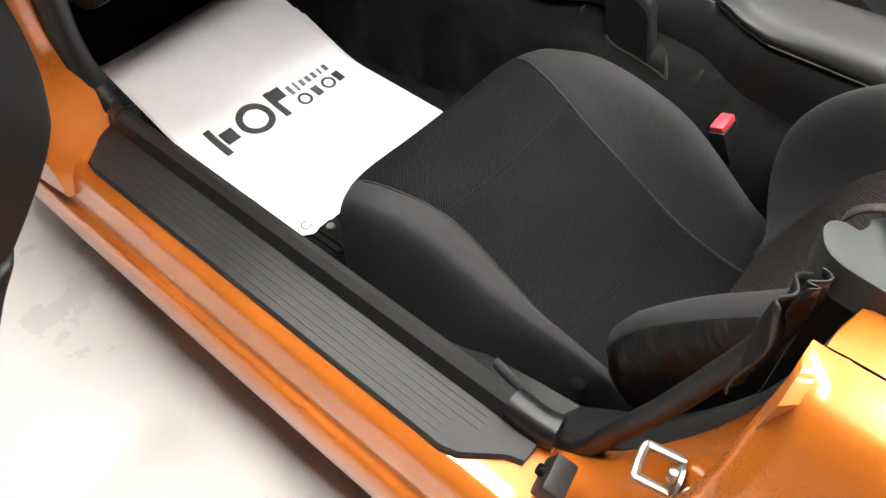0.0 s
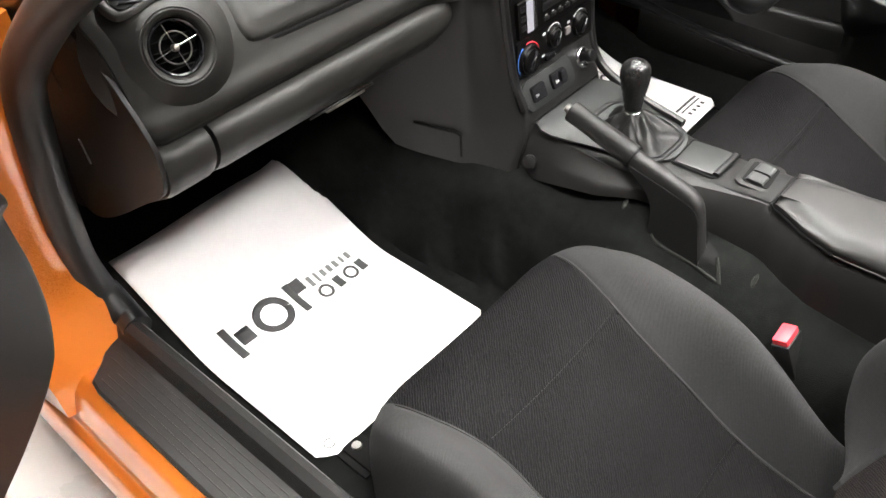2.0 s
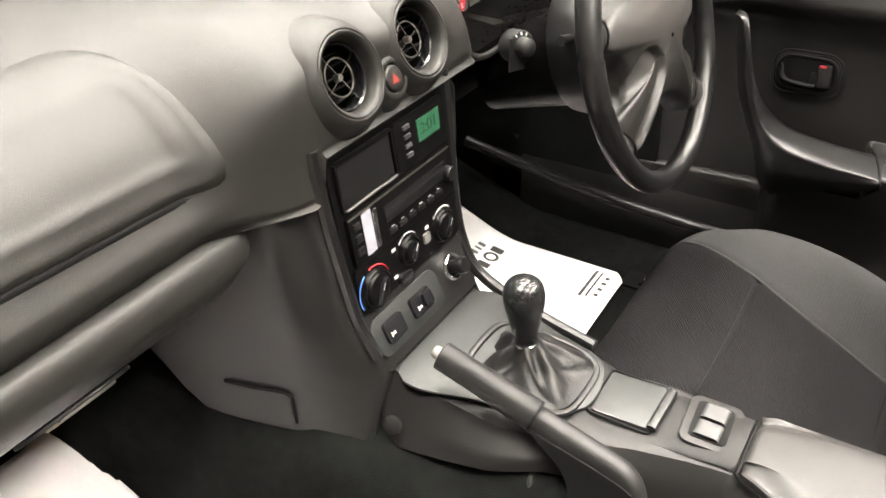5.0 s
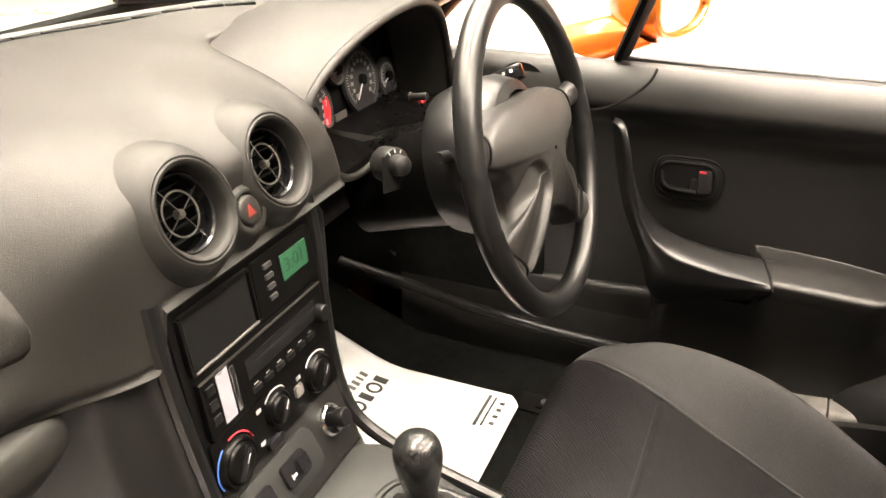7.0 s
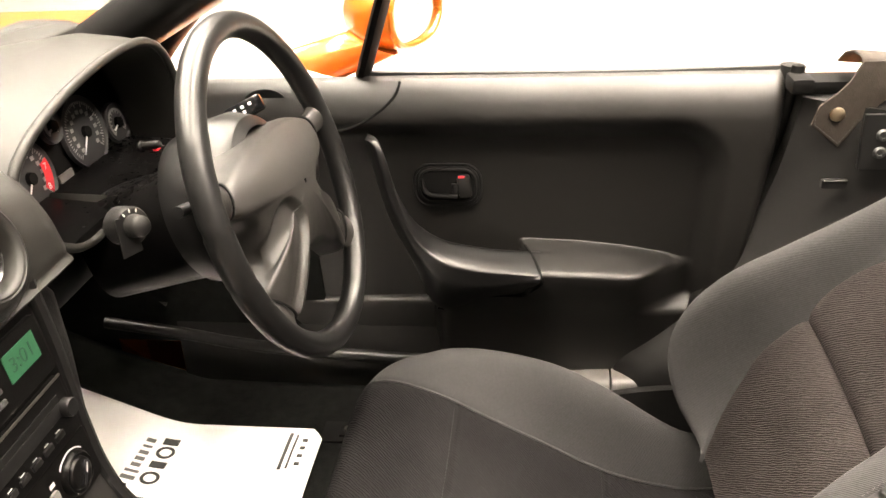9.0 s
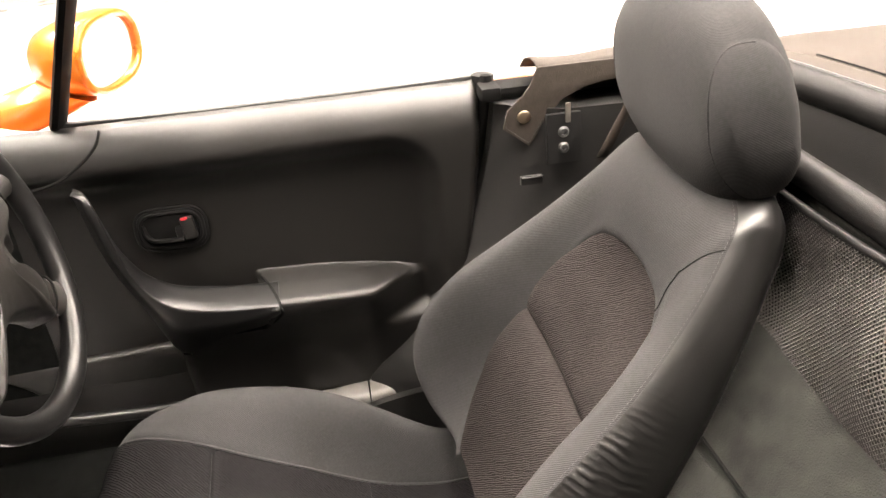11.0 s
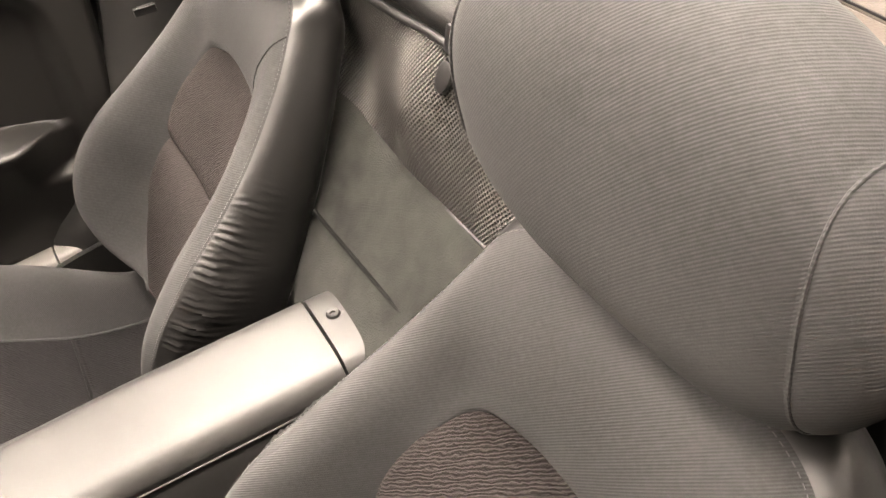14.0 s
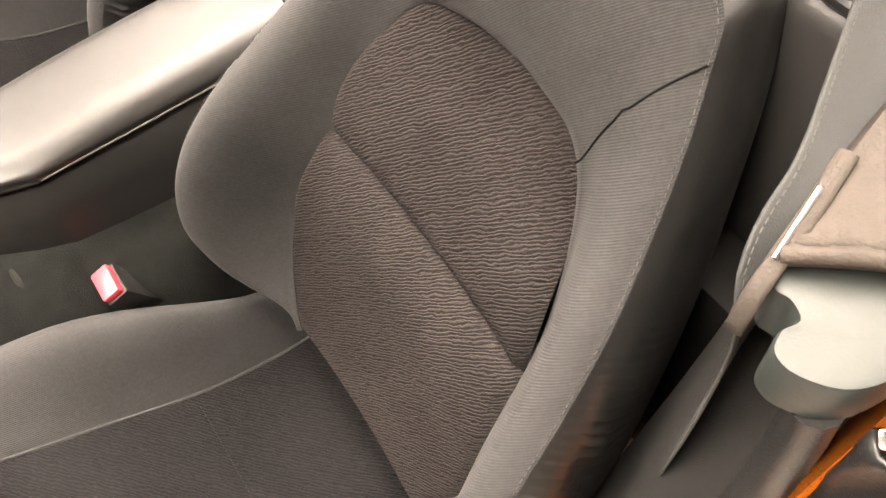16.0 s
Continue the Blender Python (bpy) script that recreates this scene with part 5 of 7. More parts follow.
for x in (0.019, 0.046):
    rows = [[V(x + dx, 0.500 + 0.014 * math.cos(a), 0.466 + 0.008 * math.sin(a) + 0.002 * math.cos(2 * a)) for a in [math.pi * k / 10 for k in range(11)]] for dx in (-0.011, -0.010, 0.010, 0.011)]
    part("window_switch", loft(rows), SWITCH, sw, "rocking window switch", angle=50)
# armrest lid, with its front corner cut away for the brake lever
rows = []
for i in range(103):
    y = 0.456 - 0.408 * i / 102
    zt = ease(-y, [(-0.456, 0.473), (-0.452, 0.4785), (-0.43, 0.483), (-0.38, 0.489), (-0.25, 0.497), (-0.05, 0.500)])
    wl = lerp(y, [(0.353, 0.068), (0.400, 0.051), (0.440, 0.029), (0.452, 0.025), (0.456, 0.022)])
    wr = 0.068 - 0.006 * sm(0.44, 0.456, y)
    zb = 0.4635
    rows.append([V(x, y, z) for x, z in cat([(-wl, zb), (-wl - 0.001, zb + 0.010), (-wl + 0.006, zt - 0.011), (-wl + 0.022, zt - 0.002), (-0.01, zt), (0.02, zt), (wr - 0.022, zt - 0.002), (wr - 0.006, zt - 0.011), (wr + 0.001, zb + 0.010), (wr, zb)], 4)])
lid = part("armrest_lid", loft(rows, True, False, True), LID, con, "smooth black armrest lid", angle=50)
part("lid_gap", tube([V(-0.068, y, 0.4628) for y in (0.350, 0.2, 0.048)], 0.0012, 6), GREY_TRIM, lid, "thin bright lid edge")
part("lid_gap", tube([V(0.060, 0.458, 0.4675)] + [V(-lerp(y, [(0.353, 0.068), (0.400, 0.051), (0.440, 0.029), (0.452, 0.025), (0.458, 0.022)]) - 0.001, y, 0.463 + 0.0045 * sm(0.45, 0.458, y)) for y in [0.458 - 0.105 * i / 16 for i in range(17)]], 0.0021, 6), DARK, lid)
rows = []
for i in range(11):
    y = 0.044 - 0.066 * i / 10
    zt = 0.500 - 0.03 * sm(0.0, -0.022, y)
    rows.append([V(x, y, z) for x, z in cat([(-0.066, 0.44), (-0.067, 0.474), (-0.060, zt - 0.011), (-0.044, zt - 0.002), (0, zt), (0.044, zt - 0.002), (0.060, zt - 0.011), (0.067, 0.474), (0.066, 0.44)], 4)])
cap = part("rear_cap", loft(rows, True, False, True), LID, con, "black console end cap", angle=50)
part("cap_screw", revolve([(0.0001, -0.001), (0.003, -0.001), (0.0035, 0.0015), (0.0065, 0.002), (0.008, 0.0005), (0.0085, -0.001)], pose(0.010, 0.026, 0.5005), 20), SMOOTH, cap, "cross-head screw")

# ---- gear lever ----
gear = thing("gear_lever", (0.015, 0.71, 0.47), "black gear knob on a creased leather gaiter", "gear lever")
rows = []
for j in range(15):
    q = j / 14
    rx = 0.042 * (1 - q) ** 1.25 + 0.014
    ry = 0.052 * (1 - q) ** 1.25 + 0.014
    zc = 0.470 + 0.016 * math.sin(q * 2.2) + 0.026 * q ** 2.2
    row = []
    for a in [2 * math.pi * k / 56 for k in range(56)]:
        f = 1 + 0.13 * math.sin(5 * a + 3 * q) * math.sin(math.pi * q) + 0.08 * math.sin(11 * a + 8 * q) * math.sin(math.pi * q)
        e = 0.55 + 0.45 * q
        c, s = math.cos(a), math.sin(a)
        cx, cy = math.copysign(abs(c) ** e, c), math.copysign(abs(s) ** e, s)
        row.append(V(0.012 + rx * cx * f, 0.705 + 0.008 * q + ry * cy * f, zc + 0.007 * math.sin(6 * a + 2 - 3 * q) * math.sin(math.pi * q)))
    rows.append(row)
part("gaiter", loft(rows, True), BOOT, gear, "creased black leather gaiter", angle=70)
part("gaiter_collar", tube([V(0.012 + 0.058 * math.copysign(abs(math.cos(a)) ** 0.55, math.cos(a)), 0.705 + 0.068 * math.copysign(abs(math.sin(a)) ** 0.55, math.sin(a)), 0.4725 + 0.125 * 0.07 * math.sin(a)) for a in [2 * math.pi * k / 48 for k in range(48)]], 0.005, 8, 0.8, True), SMOOTH, gear)
gk = facing((0.012, 0.714, 0.504), (0.0, 0.06, 1), (0, 1, 0)) @ Matrix.Diagonal((0.92, 0.92, 0.88, 1))
part("neck_ring", revolve([(0.0145, -0.002), (0.0165, 0.0), (0.0165, 0.004), (0.0145, 0.006)], gk, 24), CHROME, gear, "bright ring under the knob")
part("lever_sleeve", revolve([(0.016, -0.022), (0.0155, 0.005), (0.0145, 0.012)], gk, 20), BOOT, gear)
part("knob", revolve(cat([(0.0145, 0.006), (0.0155, 0.012), (0.018, 0.028), (0.0225, 0.050), (0.0255, 0.068), (0.0255, 0.082), (0.0215, 0.094), (0.012, 0.1015), (0.0001, 0.1035)], 4), gk, 36), KNOB, gear, "glossy black pear-shaped knob", angle=70)

# ---- handbrake ----
hb = thing("handbrake", (-0.075, 0.55, 0.38), "black handbrake lever lying beside the gear lever", "handbrake")
tip, mid = V(-0.078, 0.772, 0.530), V(-0.0715, 0.660, 0.4895)
part("grip", tube(cat([tip, tip * 0.93 + mid * 0.07, tip * 0.5 + mid * 0.5, mid], 5), [0.0135, 0.0145, 0.0155, 0.016, 0.016, 0.0158, 0.0158, 0.0158, 0.0158, 0.016, 0.0165, 0.0165, 0.017, 0.017, 0.017, 0.0172], 14, 1.1), PLASTIC, hb, "grained black grip", angle=60)
d = (tip - mid).normalized()
part("release_button", revolve([(0.0001, 0.010), (0.006, 0.009), (0.0075, 0.006), (0.0075, -0.004)], facing(tip, d), 18), GREY_TRIM, hb, "grey push button")
part("grip_ring", tube([mid + d * 0.002, mid - d * 0.003], 0.0168, 14, 1.1), DARK, hb)
# rounded cover that bends down into the slot, over a dark side plate
back = cat([(0.662, 0.5035), (0.640, 0.4985), (0.600, 0.4885), (0.562, 0.4785), (0.545, 0.470), (0.533, 0.455), (0.522, 0.424), (0.509, 0.385), (0.495, 0.345)], 5)
arch = [(-0.0128, 0.027), (-0.0132, 0.015), (-0.0122, 0.0075), (-0.0088, 0.0028), (-0.0045, 0.0006), (0.0, 0.0), (0.0045, 0.0006), (0.0088, 0.0028), (0.0122, 0.0075), (0.0132, 0.015), (0.0128, 0.027)]
rows = []
for i, (y, z) in enumerate(back):
    (ya, za), (yb, zb) = back[max(0, i - 1)], back[min(len(back) - 1, i + 1)]
    n = V(0, zb - za, ya - yb).normalized()
    n = -n if n.y - n.z > 0 else n
    n = V(0, -n.y, -n.z) if n.y < 0 and n.z > 0 else n
    rows.append([V(-0.0725 - 0.10 * (0.50 - z) - 0.12 * max(0.0, 0.45 - z) + w, y, z) + n * d_ for w, d_ in arch])
part("lever", loft(rows, True, False, True), PLASTIC, hb, "black rounded lever cover bending down into the tunnel", angle=50)
# near-black plate colours in the shade on the lever's lower side
gusset = cat([(0.655, 0.482), (0.560, 0.462), (0.535, 0.446), (0.523, 0.415), (0.508, 0.372), (0.500, 0.345)], 4) + cat([(0.590, 0.345), (0.600, 0.395), (0.606, 0.430), (0.622, 0.452), (0.650, 0.474)], 4)
part("shaded_side_plate", loft([[V(-0.0725 - 0.10 * (0.50 - z) - (0.20 if w < 0 else 0.12) * max(0.0, 0.45 - z) + w, y, z) for y, z in gusset] for w in (-0.0139, 0.0139)], True, False, True), DARK, hb, "near-black plate giving the lever's side its shade")

edge = cat([(-0.060, 0.635), (-0.100, 0.600), (-0.113, 0.578), (-0.112, 0.527), (-0.116, 0.472)], 6)
inner_edge = cat([(-0.050, 0.620), (-0.060, 0.590), (-0.065, 0.560), (-0.070, 0.525), (-0.080, 0.498)], 6)
# no hole is cut; a near-black sheet carries the slot's shade
part("lever_slot_shade", loft([[V(x, y, tunnel(x, y) + 0.007) for x, y in ((p[0] + (q[0] - p[0]) * f, p[1] + (q[1] - p[1]) * f) for f in (0, 0.3, 0.6, 1))] for p, q in zip(edge, inner_edge)]), DARK, hb, "near-black sheet standing in for the slot's dark inside", angle=80)
part("slot_binding", tube([V(x, y, tunnel(x, y) + 0.008) for x, y in edge[8:] + [(-0.105, 0.480), (-0.092, 0.492)]], 0.0026, 8), CARPET_GREY, hb, "pale bound carpet edge")

# ---- steering wheel and column ----
sw_ = thing("steering_wheel", (0.372, 0.72, 0.73), "black four-spoke steering wheel with centre pad", "steering wheel")
WM = facing((0.372, 0.722, 0.750), (0, -math.cos(radians(16)), math.sin(radians(16))), spin=-5)
R = 0.187
part("rim", tube([WM @ V(R * math.cos(a), R * math.sin(a), 0) for a in [2 * math.pi * k / 96 for k in range(96)]], 0.0150, 16, 1.0, True), SMOOTH, sw_, "grained black rim", angle=70)
half = [(0.0, 0.068), (0.06, 0.066), (0.105, 0.058), (0.138, 0.044), (0.148, 0.018), (0.124, 0.004), (0.106, -0.014), (0.100, -0.042), (0.110, -0.060), (0.134, -0.082), (0.100, -0.124), (0.070, -0.104), (0.046, -0.088), (0.02, -0.080)]
pad = cat(half + [(0.0, -0.079)] + [(-x, y) for x, y in half[:0:-1]], 9, True)


def pad_h(x, y, f):
    """Crown of the pad; each lower arm is a rounded finger let into it."""
    px_, py_ = abs(x), y
    ax, ay, bx, by = 0.062, -0.030, 0.130, -0.112
    k = max(0.0, ((px_ - ax) * (bx - ax) + (py_ - ay) * (by - ay)) / ((bx - ax) ** 2 + (by - ay) ** 2))
    d = math.hypot(px_ - ax - (bx - ax) * k, py_ - ay - (by - ay) * k)
    finger = 0.009 * sm(0.031, 0.024, d) - 0.004 * sm(0.024, 0.0, d)
    return 0.024 * (1 - f ** 2.6) - max(0.0, finger) * sm(0.05, 0.3, f)


rows = [[WM @ V(x * 1.01, y * 1.01, -0.035) for x, y in pad], [WM @ V(x * 1.01, y * 1.01, -0.012) for x, y in pad]]
for f in [1.0, 0.985, 0.97, 0.95] + [0.925 - 0.9 * q / 30 for q in range(31)]:
    rows.append([WM @ V(x * f, y * f, pad_h(x * f, y * f, f) - 0.008 * max(0, (f - 0.93) / 0.07) ** 2) for x, y in pad])
hub = part("airbag_pad", loft(rows, True), PAD, sw_, "smooth black air bag pad", angle=60)
part("badge", tube([WM @ V(0.019 * math.cos(a), 0.004 + 0.0145 * math.sin(a), 0.0190) for a in [2 * math.pi * k / 32 for k in range(32)]], 0.0018, 6, 1.0, True), SMOOTH, hub, "embossed oval ring badge")
part("badge_wing", tube([WM @ V(x, y - 0.014, 0.0190) for x, y in cat([(-0.014, 0.024), (-0.004, 0.014), (0, 0.020), (0.004, 0.014), (0.014, 0.024)], 3)], 0.0014, 6), SMOOTH, hub)
for q in range(2):
    part("embossed_bar", box(0.026 - q * 0.008, 0.0035, 0.001, WM @ pose(0, -0.040 - q * 0.008, 0.0165)), SMOOTH, hub)
for a, w in ((13, 0.018), (167, 0.018), (-41, 0.027), (-139, 0.027)):
    ca, sa = math.cos(radians(a)), math.sin(radians(a))
    rows = []
    for q in range(9):
        f = q / 8
        r_ = (0.140 if a in (13, 167) else 0.155) + (R - (0.144 if a in (13, 167) else 0.159)) * f
        ww = w * (1.0 - 0.16 * math.sin(math.pi * f) + 0.25 * f ** 3)
        cx, cy = r_ * ca, r_ * sa
        hh = -0.010 + 0.009 * f
        rows.append([WM @ V(cx - sa * ww * math.cos(t), cy + ca * ww * math.cos(t), hh + 0.011 * math.sin(t)) for t in [2 * math.pi * k / 16 for k in range(16)]])
    part("spoke", loft(rows, True, False, True), PAD, sw_, "moulded black spoke", angle=60)
    gap = [WM @ V((0.143 if w < 0.02 else 0.156) * ca - sa * w * 1.05 * math.cos(t), (0.143 if w < 0.02 else 0.156) * sa + ca * w * 1.05 * math.cos(t), -0.009 + 0.0125 * math.sin(t)) for t in [math.pi * k / 12 for k in range(13)]]
    part("spoke_gap", tube(gap, 0.0015, 6), DARK, sw_)
part("rear_cover", revolve([(0.06, -0.125), (0.088, -0.11), (0.097, -0.08), (0.098, -0.04), (0.088, -0.018), (0.075, -0.012)], WM, 40), SMOOTH, sw_)
col = thing("steering_column", (0.372, 0.85, 0.65), "black steering column shroud with stalks and ignition", "steering column")
rows = []
for q in range(9):
    f = q / 8
    rows.append([WM @ V((0.080 - 0.014 * f) * math.copysign(abs(math.cos(a)) ** 0.7, math.cos(a)), (0.066 - 0.002 * f) * math.copysign(abs(math.sin(a)) ** 0.7, math.sin(a)) - 0.010, -0.04 - 0.2 * f) for a in [2 * math.pi * k / 28 for k in range(28)]])
part("shroud", loft(rows, True, False, True), STACK, col, angle=50)
part("wiper_stalk", tube(cat([(0.42, 0.845, 0.758), (0.50, 0.862, 0.766), (0.527, 0.842, 0.779)], 4), [0.006, 0.006, 0.006, 0.006, 0.007, 0.008, 0.008, 0.008, 0.008], 10), SMOOTH, col)
SK = facing((0.528, 0.818, 0.790), (-0.9, -0.1, 0.42)) @ pose(0, 0, 0, 0, 0, 25)
stalk = part("stalk_paddle", box(0.052, 0.022, 0.014, SK, 0.004), GLOSS, col, "marked stalk paddle")
for q in range(5):
    part("stalk_mark", box(0.004, 0.004, 0.0006, SK @ pose(-0.012 + (q % 3) * 0.011, 0.003 - 0.007 * (q // 3), 0.0072)), WHITE_PRINT, stalk)
part("lamp_stalk", tube([WM @ V(-0.05, 0.02, -0.075), WM @ V(-0.12, 0.03, -0.07)], 0.0065, 10), SMOOTH, col)
im = facing((0.268, 0.862, 0.748), (-0.45, -0.86, 0.2))
ig = part("ignition_switch", revolve([(0.021, -0.02), (0.021, 0.0), (0.019, 0.004), (0.013, 0.005), (0.0125, 0.008), (0.0115, 0.018), (0.009, 0.021), (0.0001, 0.022)], im, 28), PLASTIC, col, "ignition barrel", angle=45)
part("key_ring_plate", plate([(-0.014, -0.022), (0.010, -0.022), (0.014, 0.016), (-0.008, 0.02)], 0.002, im @ pose(-0.010, -0.006, 0.003)), SMOOTH, ig)
for q in range(5):
    part("ignition_mark", box(0.0014, 0.004, 0.0006, im @ pose(0.0165 * math.cos(radians(60 + q * 28)), 0.0165 * math.sin(radians(60 + q * 28)), 0.0046, 0, 0, q * 28 - 30)), WHITE_PRINT, ig)
# pedals' bracket tubes low in the footwell
ped = thing("pedal_set", (0.40, 1.25, 0.25), "dark pedals deep in the driver's footwell", "pedals")
for x in (0.30, 0.38, 0.47):
    part("pedal_arm", tube([(x, 1.33, 0.62), (x, 1.27, 0.45), (x, 1.22, 0.36)], 0.007, 8), SMOOTH, ped)
    part("pedal_pad", box(0.05, 0.012, 0.055, pose(x, 1.215, 0.355, -25, 0, 0), 0.004), RUBBER, ped)
# column brace tubes under the dash
brace = thing("dash_brace", (0.19, 0.93, 0.6), "bare curved brace tube under the dash", "brace")
part("tube", tube(cat([(0.165, 0.93, 0.64), (0.175, 0.95, 0.59), (0.20, 1.0, 0.55), (0.24, 1.08, 0.53)], 6), 0.007, 8), GREY_TRIM, brace)


# ---- doors: built as the driver's door, mirrored for the passenger's ----
def arm_z(y):
    """Height of the armrest's front edge."""
    return ease(y, [(0.19, 0.476), (0.215, 0.482), (0.235, 0.488), (0.26, 0.493), (0.33, 0.496), (0.43, 0.4995), (0.47, 0.50)])


def door_x(y, z):
    """Inner face of the door trim: belt roll, sunk field, armrest ledge, lower panel."""
    edge = ease(z, [(0.25, 0.690), (0.36, 0.676), (0.45, 0.668), (0.52, 0.667), (0.60, 0.668), (0.70, 0.667), (0.738, 0.673), (0.764, 0.688), (0.780, 0.712)])
    if y < 0.242 and z > 0.642:
        d = 0.07 - math.hypot(0.242 - y, z - 0.642)
    else:
        d = min(y - 0.172, 0.712 - z)
    sunk = edge + 0.034 * sm(-0.014, 0.030, d) * max(sm(0.40, 0.42, z), sm(0.59, 0.62, y))
    zf = arm_z(y)
    zb = max(zf + 0.0015, ease(y, [(0.19, 0.476), (0.215, 0.4835), (0.235, 0.491), (0.26, 0.4965), (0.295, 0.503), (0.37, 0.512), (0.47, 0.5165)]))
    low = sm(0.468, 0.448, z)
    rear = sm(0.186, 0.300, y)
    a = rear * ((1 - low) * sm(0.463, 0.455, y) + low * sm(0.61, 0.58, y))
    if z >= zb or a <= 0:
        return sunk
    if z >= zf:
        arm = 0.618 + (sunk - 0.618) * ((z - zf) / (zb - zf)) ** 0.85
    else:
        arm = ease(z, [(0.25, 0.69), (0.34, 0.668), (0.40, 0.652), (0.45, 0.630), (0.48, 0.617), (0.52, 0.612)]) + 0.006 * max(0.0, 1 - (zf - z) / 0.008) ** 2
    return sunk + (arm - sunk) * a


def door(side, label):
    t = thing("hinged_door", (side * 0.83, 1.13, 0.25), label, "car door", "doors of the car")
    S = lambda x, y, z: V(side * x, y, z)
    zs = sorted([0.27 + 0.215 * i / 28 for i in range(28)] + [0.485 + 0.045 * i / 36 for i in range(36)] + [0.53 + 0.250 * i / 44 for i in range(45)])

    def span(z):
        y0 = ease(z, [(0.27, 0.30), (0.32, 0.20), (0.42, 0.135), (0.6, 0.105), (0.80, 0.088)])
        y1 = ease(z, [(0.27, 0.80), (0.36, 0.875), (0.39, 0.925), (0.415, 0.972), (0.45, 1.028), (0.478, 1.060), (0.50, 1.075), (0.55, 1.092), (0.60, 1.098), (0.65, 1.096), (0.70, 1.091), (0.75, 1.07), (0.80, 1.04)])
        return y0, y1

    rows = []
    for z in zs:
        y0, y1 = span(z)
        rows.append([S(door_x(y, z) + 0.02 * math.exp(-(min(y - y0, y1 - y) / 0.006) ** 2), y, z) for y in [y0 + (y1 - y0) * i / 170 for i in range(171)]])
    part("trim_panel", loft(rows), DOOR_TRIM, t, "grained black door trim", angle=60, thick=0.01)
    body = []
    for z in [0.29 + 0.473 * i / 20 for i in range(21)]:
        y0, y1 = span(z)
        ox = 0.832 + 0.03 * math.sin((z - 0.2) * 4.5) - 0.10 * sm(0.68, 0.78, z) ** 2
        body.append([S(x, y, z) for x, y in ((0.725, y0 + 0.004), (min(0.80, ox - 0.02), y0 - 0.004), (ox, y0 + 0.003), (ox + 0.004, 0.6), (ox, y1 + 0.006), (min(0.80, ox - 0.02), y1 - 0.004), (0.72, y1 - 0.006))])
    part("door_skin", loft(body, True, False, True), ORANGE, t, "metallic orange door skin", angle=40)
    # belt strip
    part("belt_seal", tube([S(0.722, 0.09 + 0.62 * i / 20, 0.780 - 0.004 * math.sin(math.pi * i / 20)) for i in range(21)], 0.006, 8), RUBBER, t, "rubber window seal")
    part("belt_chrome", tube([S(0.735, 0.09 + 0.62 * i / 20, 0.779 - 0.004 * math.sin(math.pi * i / 20)) for i in range(21)], 0.0035, 8), GREY_TRIM, t)
    # mirror corner trim with its curved joint, vertical post, quarter light
    part("corner_joint", tube(cat([S(0.694, 0.640, 0.776), S(0.682, 0.648, 0.758), S(0.672, 0.675, 0.735), S(0.668, 0.72, 0.713), S(0.668, 0.80, 0.705)], 6), 0.0022, 6), DARK, t)
    part("glass_post", tube(cat([S(0.722, 0.700, 0.780), S(0.702, 0.655, 0.90), S(0.675, 0.60, 1.04)], 5), 0.016, 8, 0.6), DARK, t, "black quarter-light post")
    part("quarter_light", loft([[S(0.722, 0.71, 0.79), S(0.725, 1.0, 0.80)], [S(0.690, 0.64, 0.93), S(0.690, 0.85, 0.93)], [S(0.675, 0.61, 1.02), S(0.675, 0.63, 1.02)]]), GLASS, t, "small fixed glass").visible_shadow = False
    part("mirror_switch_plate", plate([(0.036 * math.cos(a), 0.0265 * math.sin(a)) for a in [2 * math.pi * k / 32 for k in range(32)]], 0.003, facing(S(0.683, 0.846, 0.744), (-side, 0, 0.2)), 0.001), DARK, t, "dark oval blanking plate")
    # pull handle sweeping down into the armrest
    lip = cat([(0.660, 0.688, 0.703), (0.640, 0.668, 0.700), (0.628, 0.655, 0.668), (0.622, 0.640, 0.606), (0.617, 0.618, 0.553), (0.613, 0.580, 0.5195), (0.611, 0.520, 0.5055), (0.610, 0.470, 0.5015), (0.610, 0.432, 0.4998)], 5)
    foot = cat([(0.664, 0.694, 0.698), (0.662, 0.690, 0.690), (0.658, 0.682, 0.645), (0.656, 0.665, 0.572), (0.655, 0.634, 0.50), (0.655, 0.597, 0.412), (0.653, 0.530, 0.417), (0.646, 0.468, 0.443), (0.617, 0.433, 0.482)], 5)
    body_rows = []
    for i, (e, w) in enumerate(zip(lip, foot)):
        q = i / (len(lip) - 1)
        e, w = Vector(e), Vector(w)
        deep = 0.012 + 0.040 * sm(0.05, 0.75, q)
        d = (w - e)
        back = V(deep, 0.35 * deep * sm(0.6, 0.2, q), 0.012 * sm(0.3, 0.7, q))
        sec = [e + back + V(0.004, 0, -0.02), e + back, e + back * 0.55 + V(0, 0, 0.001), e + back * 0.22, e + d * 0.03, e + d * 0.12 + V(-0.004, 0, 0), e + d * 0.35 + V(-0.010, 0, 0), e + d * 0.7 + V(-0.008, 0, 0), w + V(-0.002, 0, 0), w + V(0.012, 0, 0)]
        body_rows.append([S(*p) for p in cat(sec, 4)])
    part("pull_handle", loft(body_rows, True, False, True), SMOOTH, t, "swept black pull handle", angle=60)
    part("handle_joint", tube(cat([S(0.676, 0.456, 0.5155), S(0.640, 0.440, 0.508), S(0.607, 0.4305, 0.497), S(0.612, 0.432, 0.480), S(0.640, 0.466, 0.442), S(0.650, 0.530, 0.415), S(0.653, 0.597, 0.410)], 6), 0.0022, 6), DARK, t)
    # lower front trim below the handle
    rows = []
    for i in range(15):
        q = i / 14
        row = []
        for j in range(33):
            f = j / 32
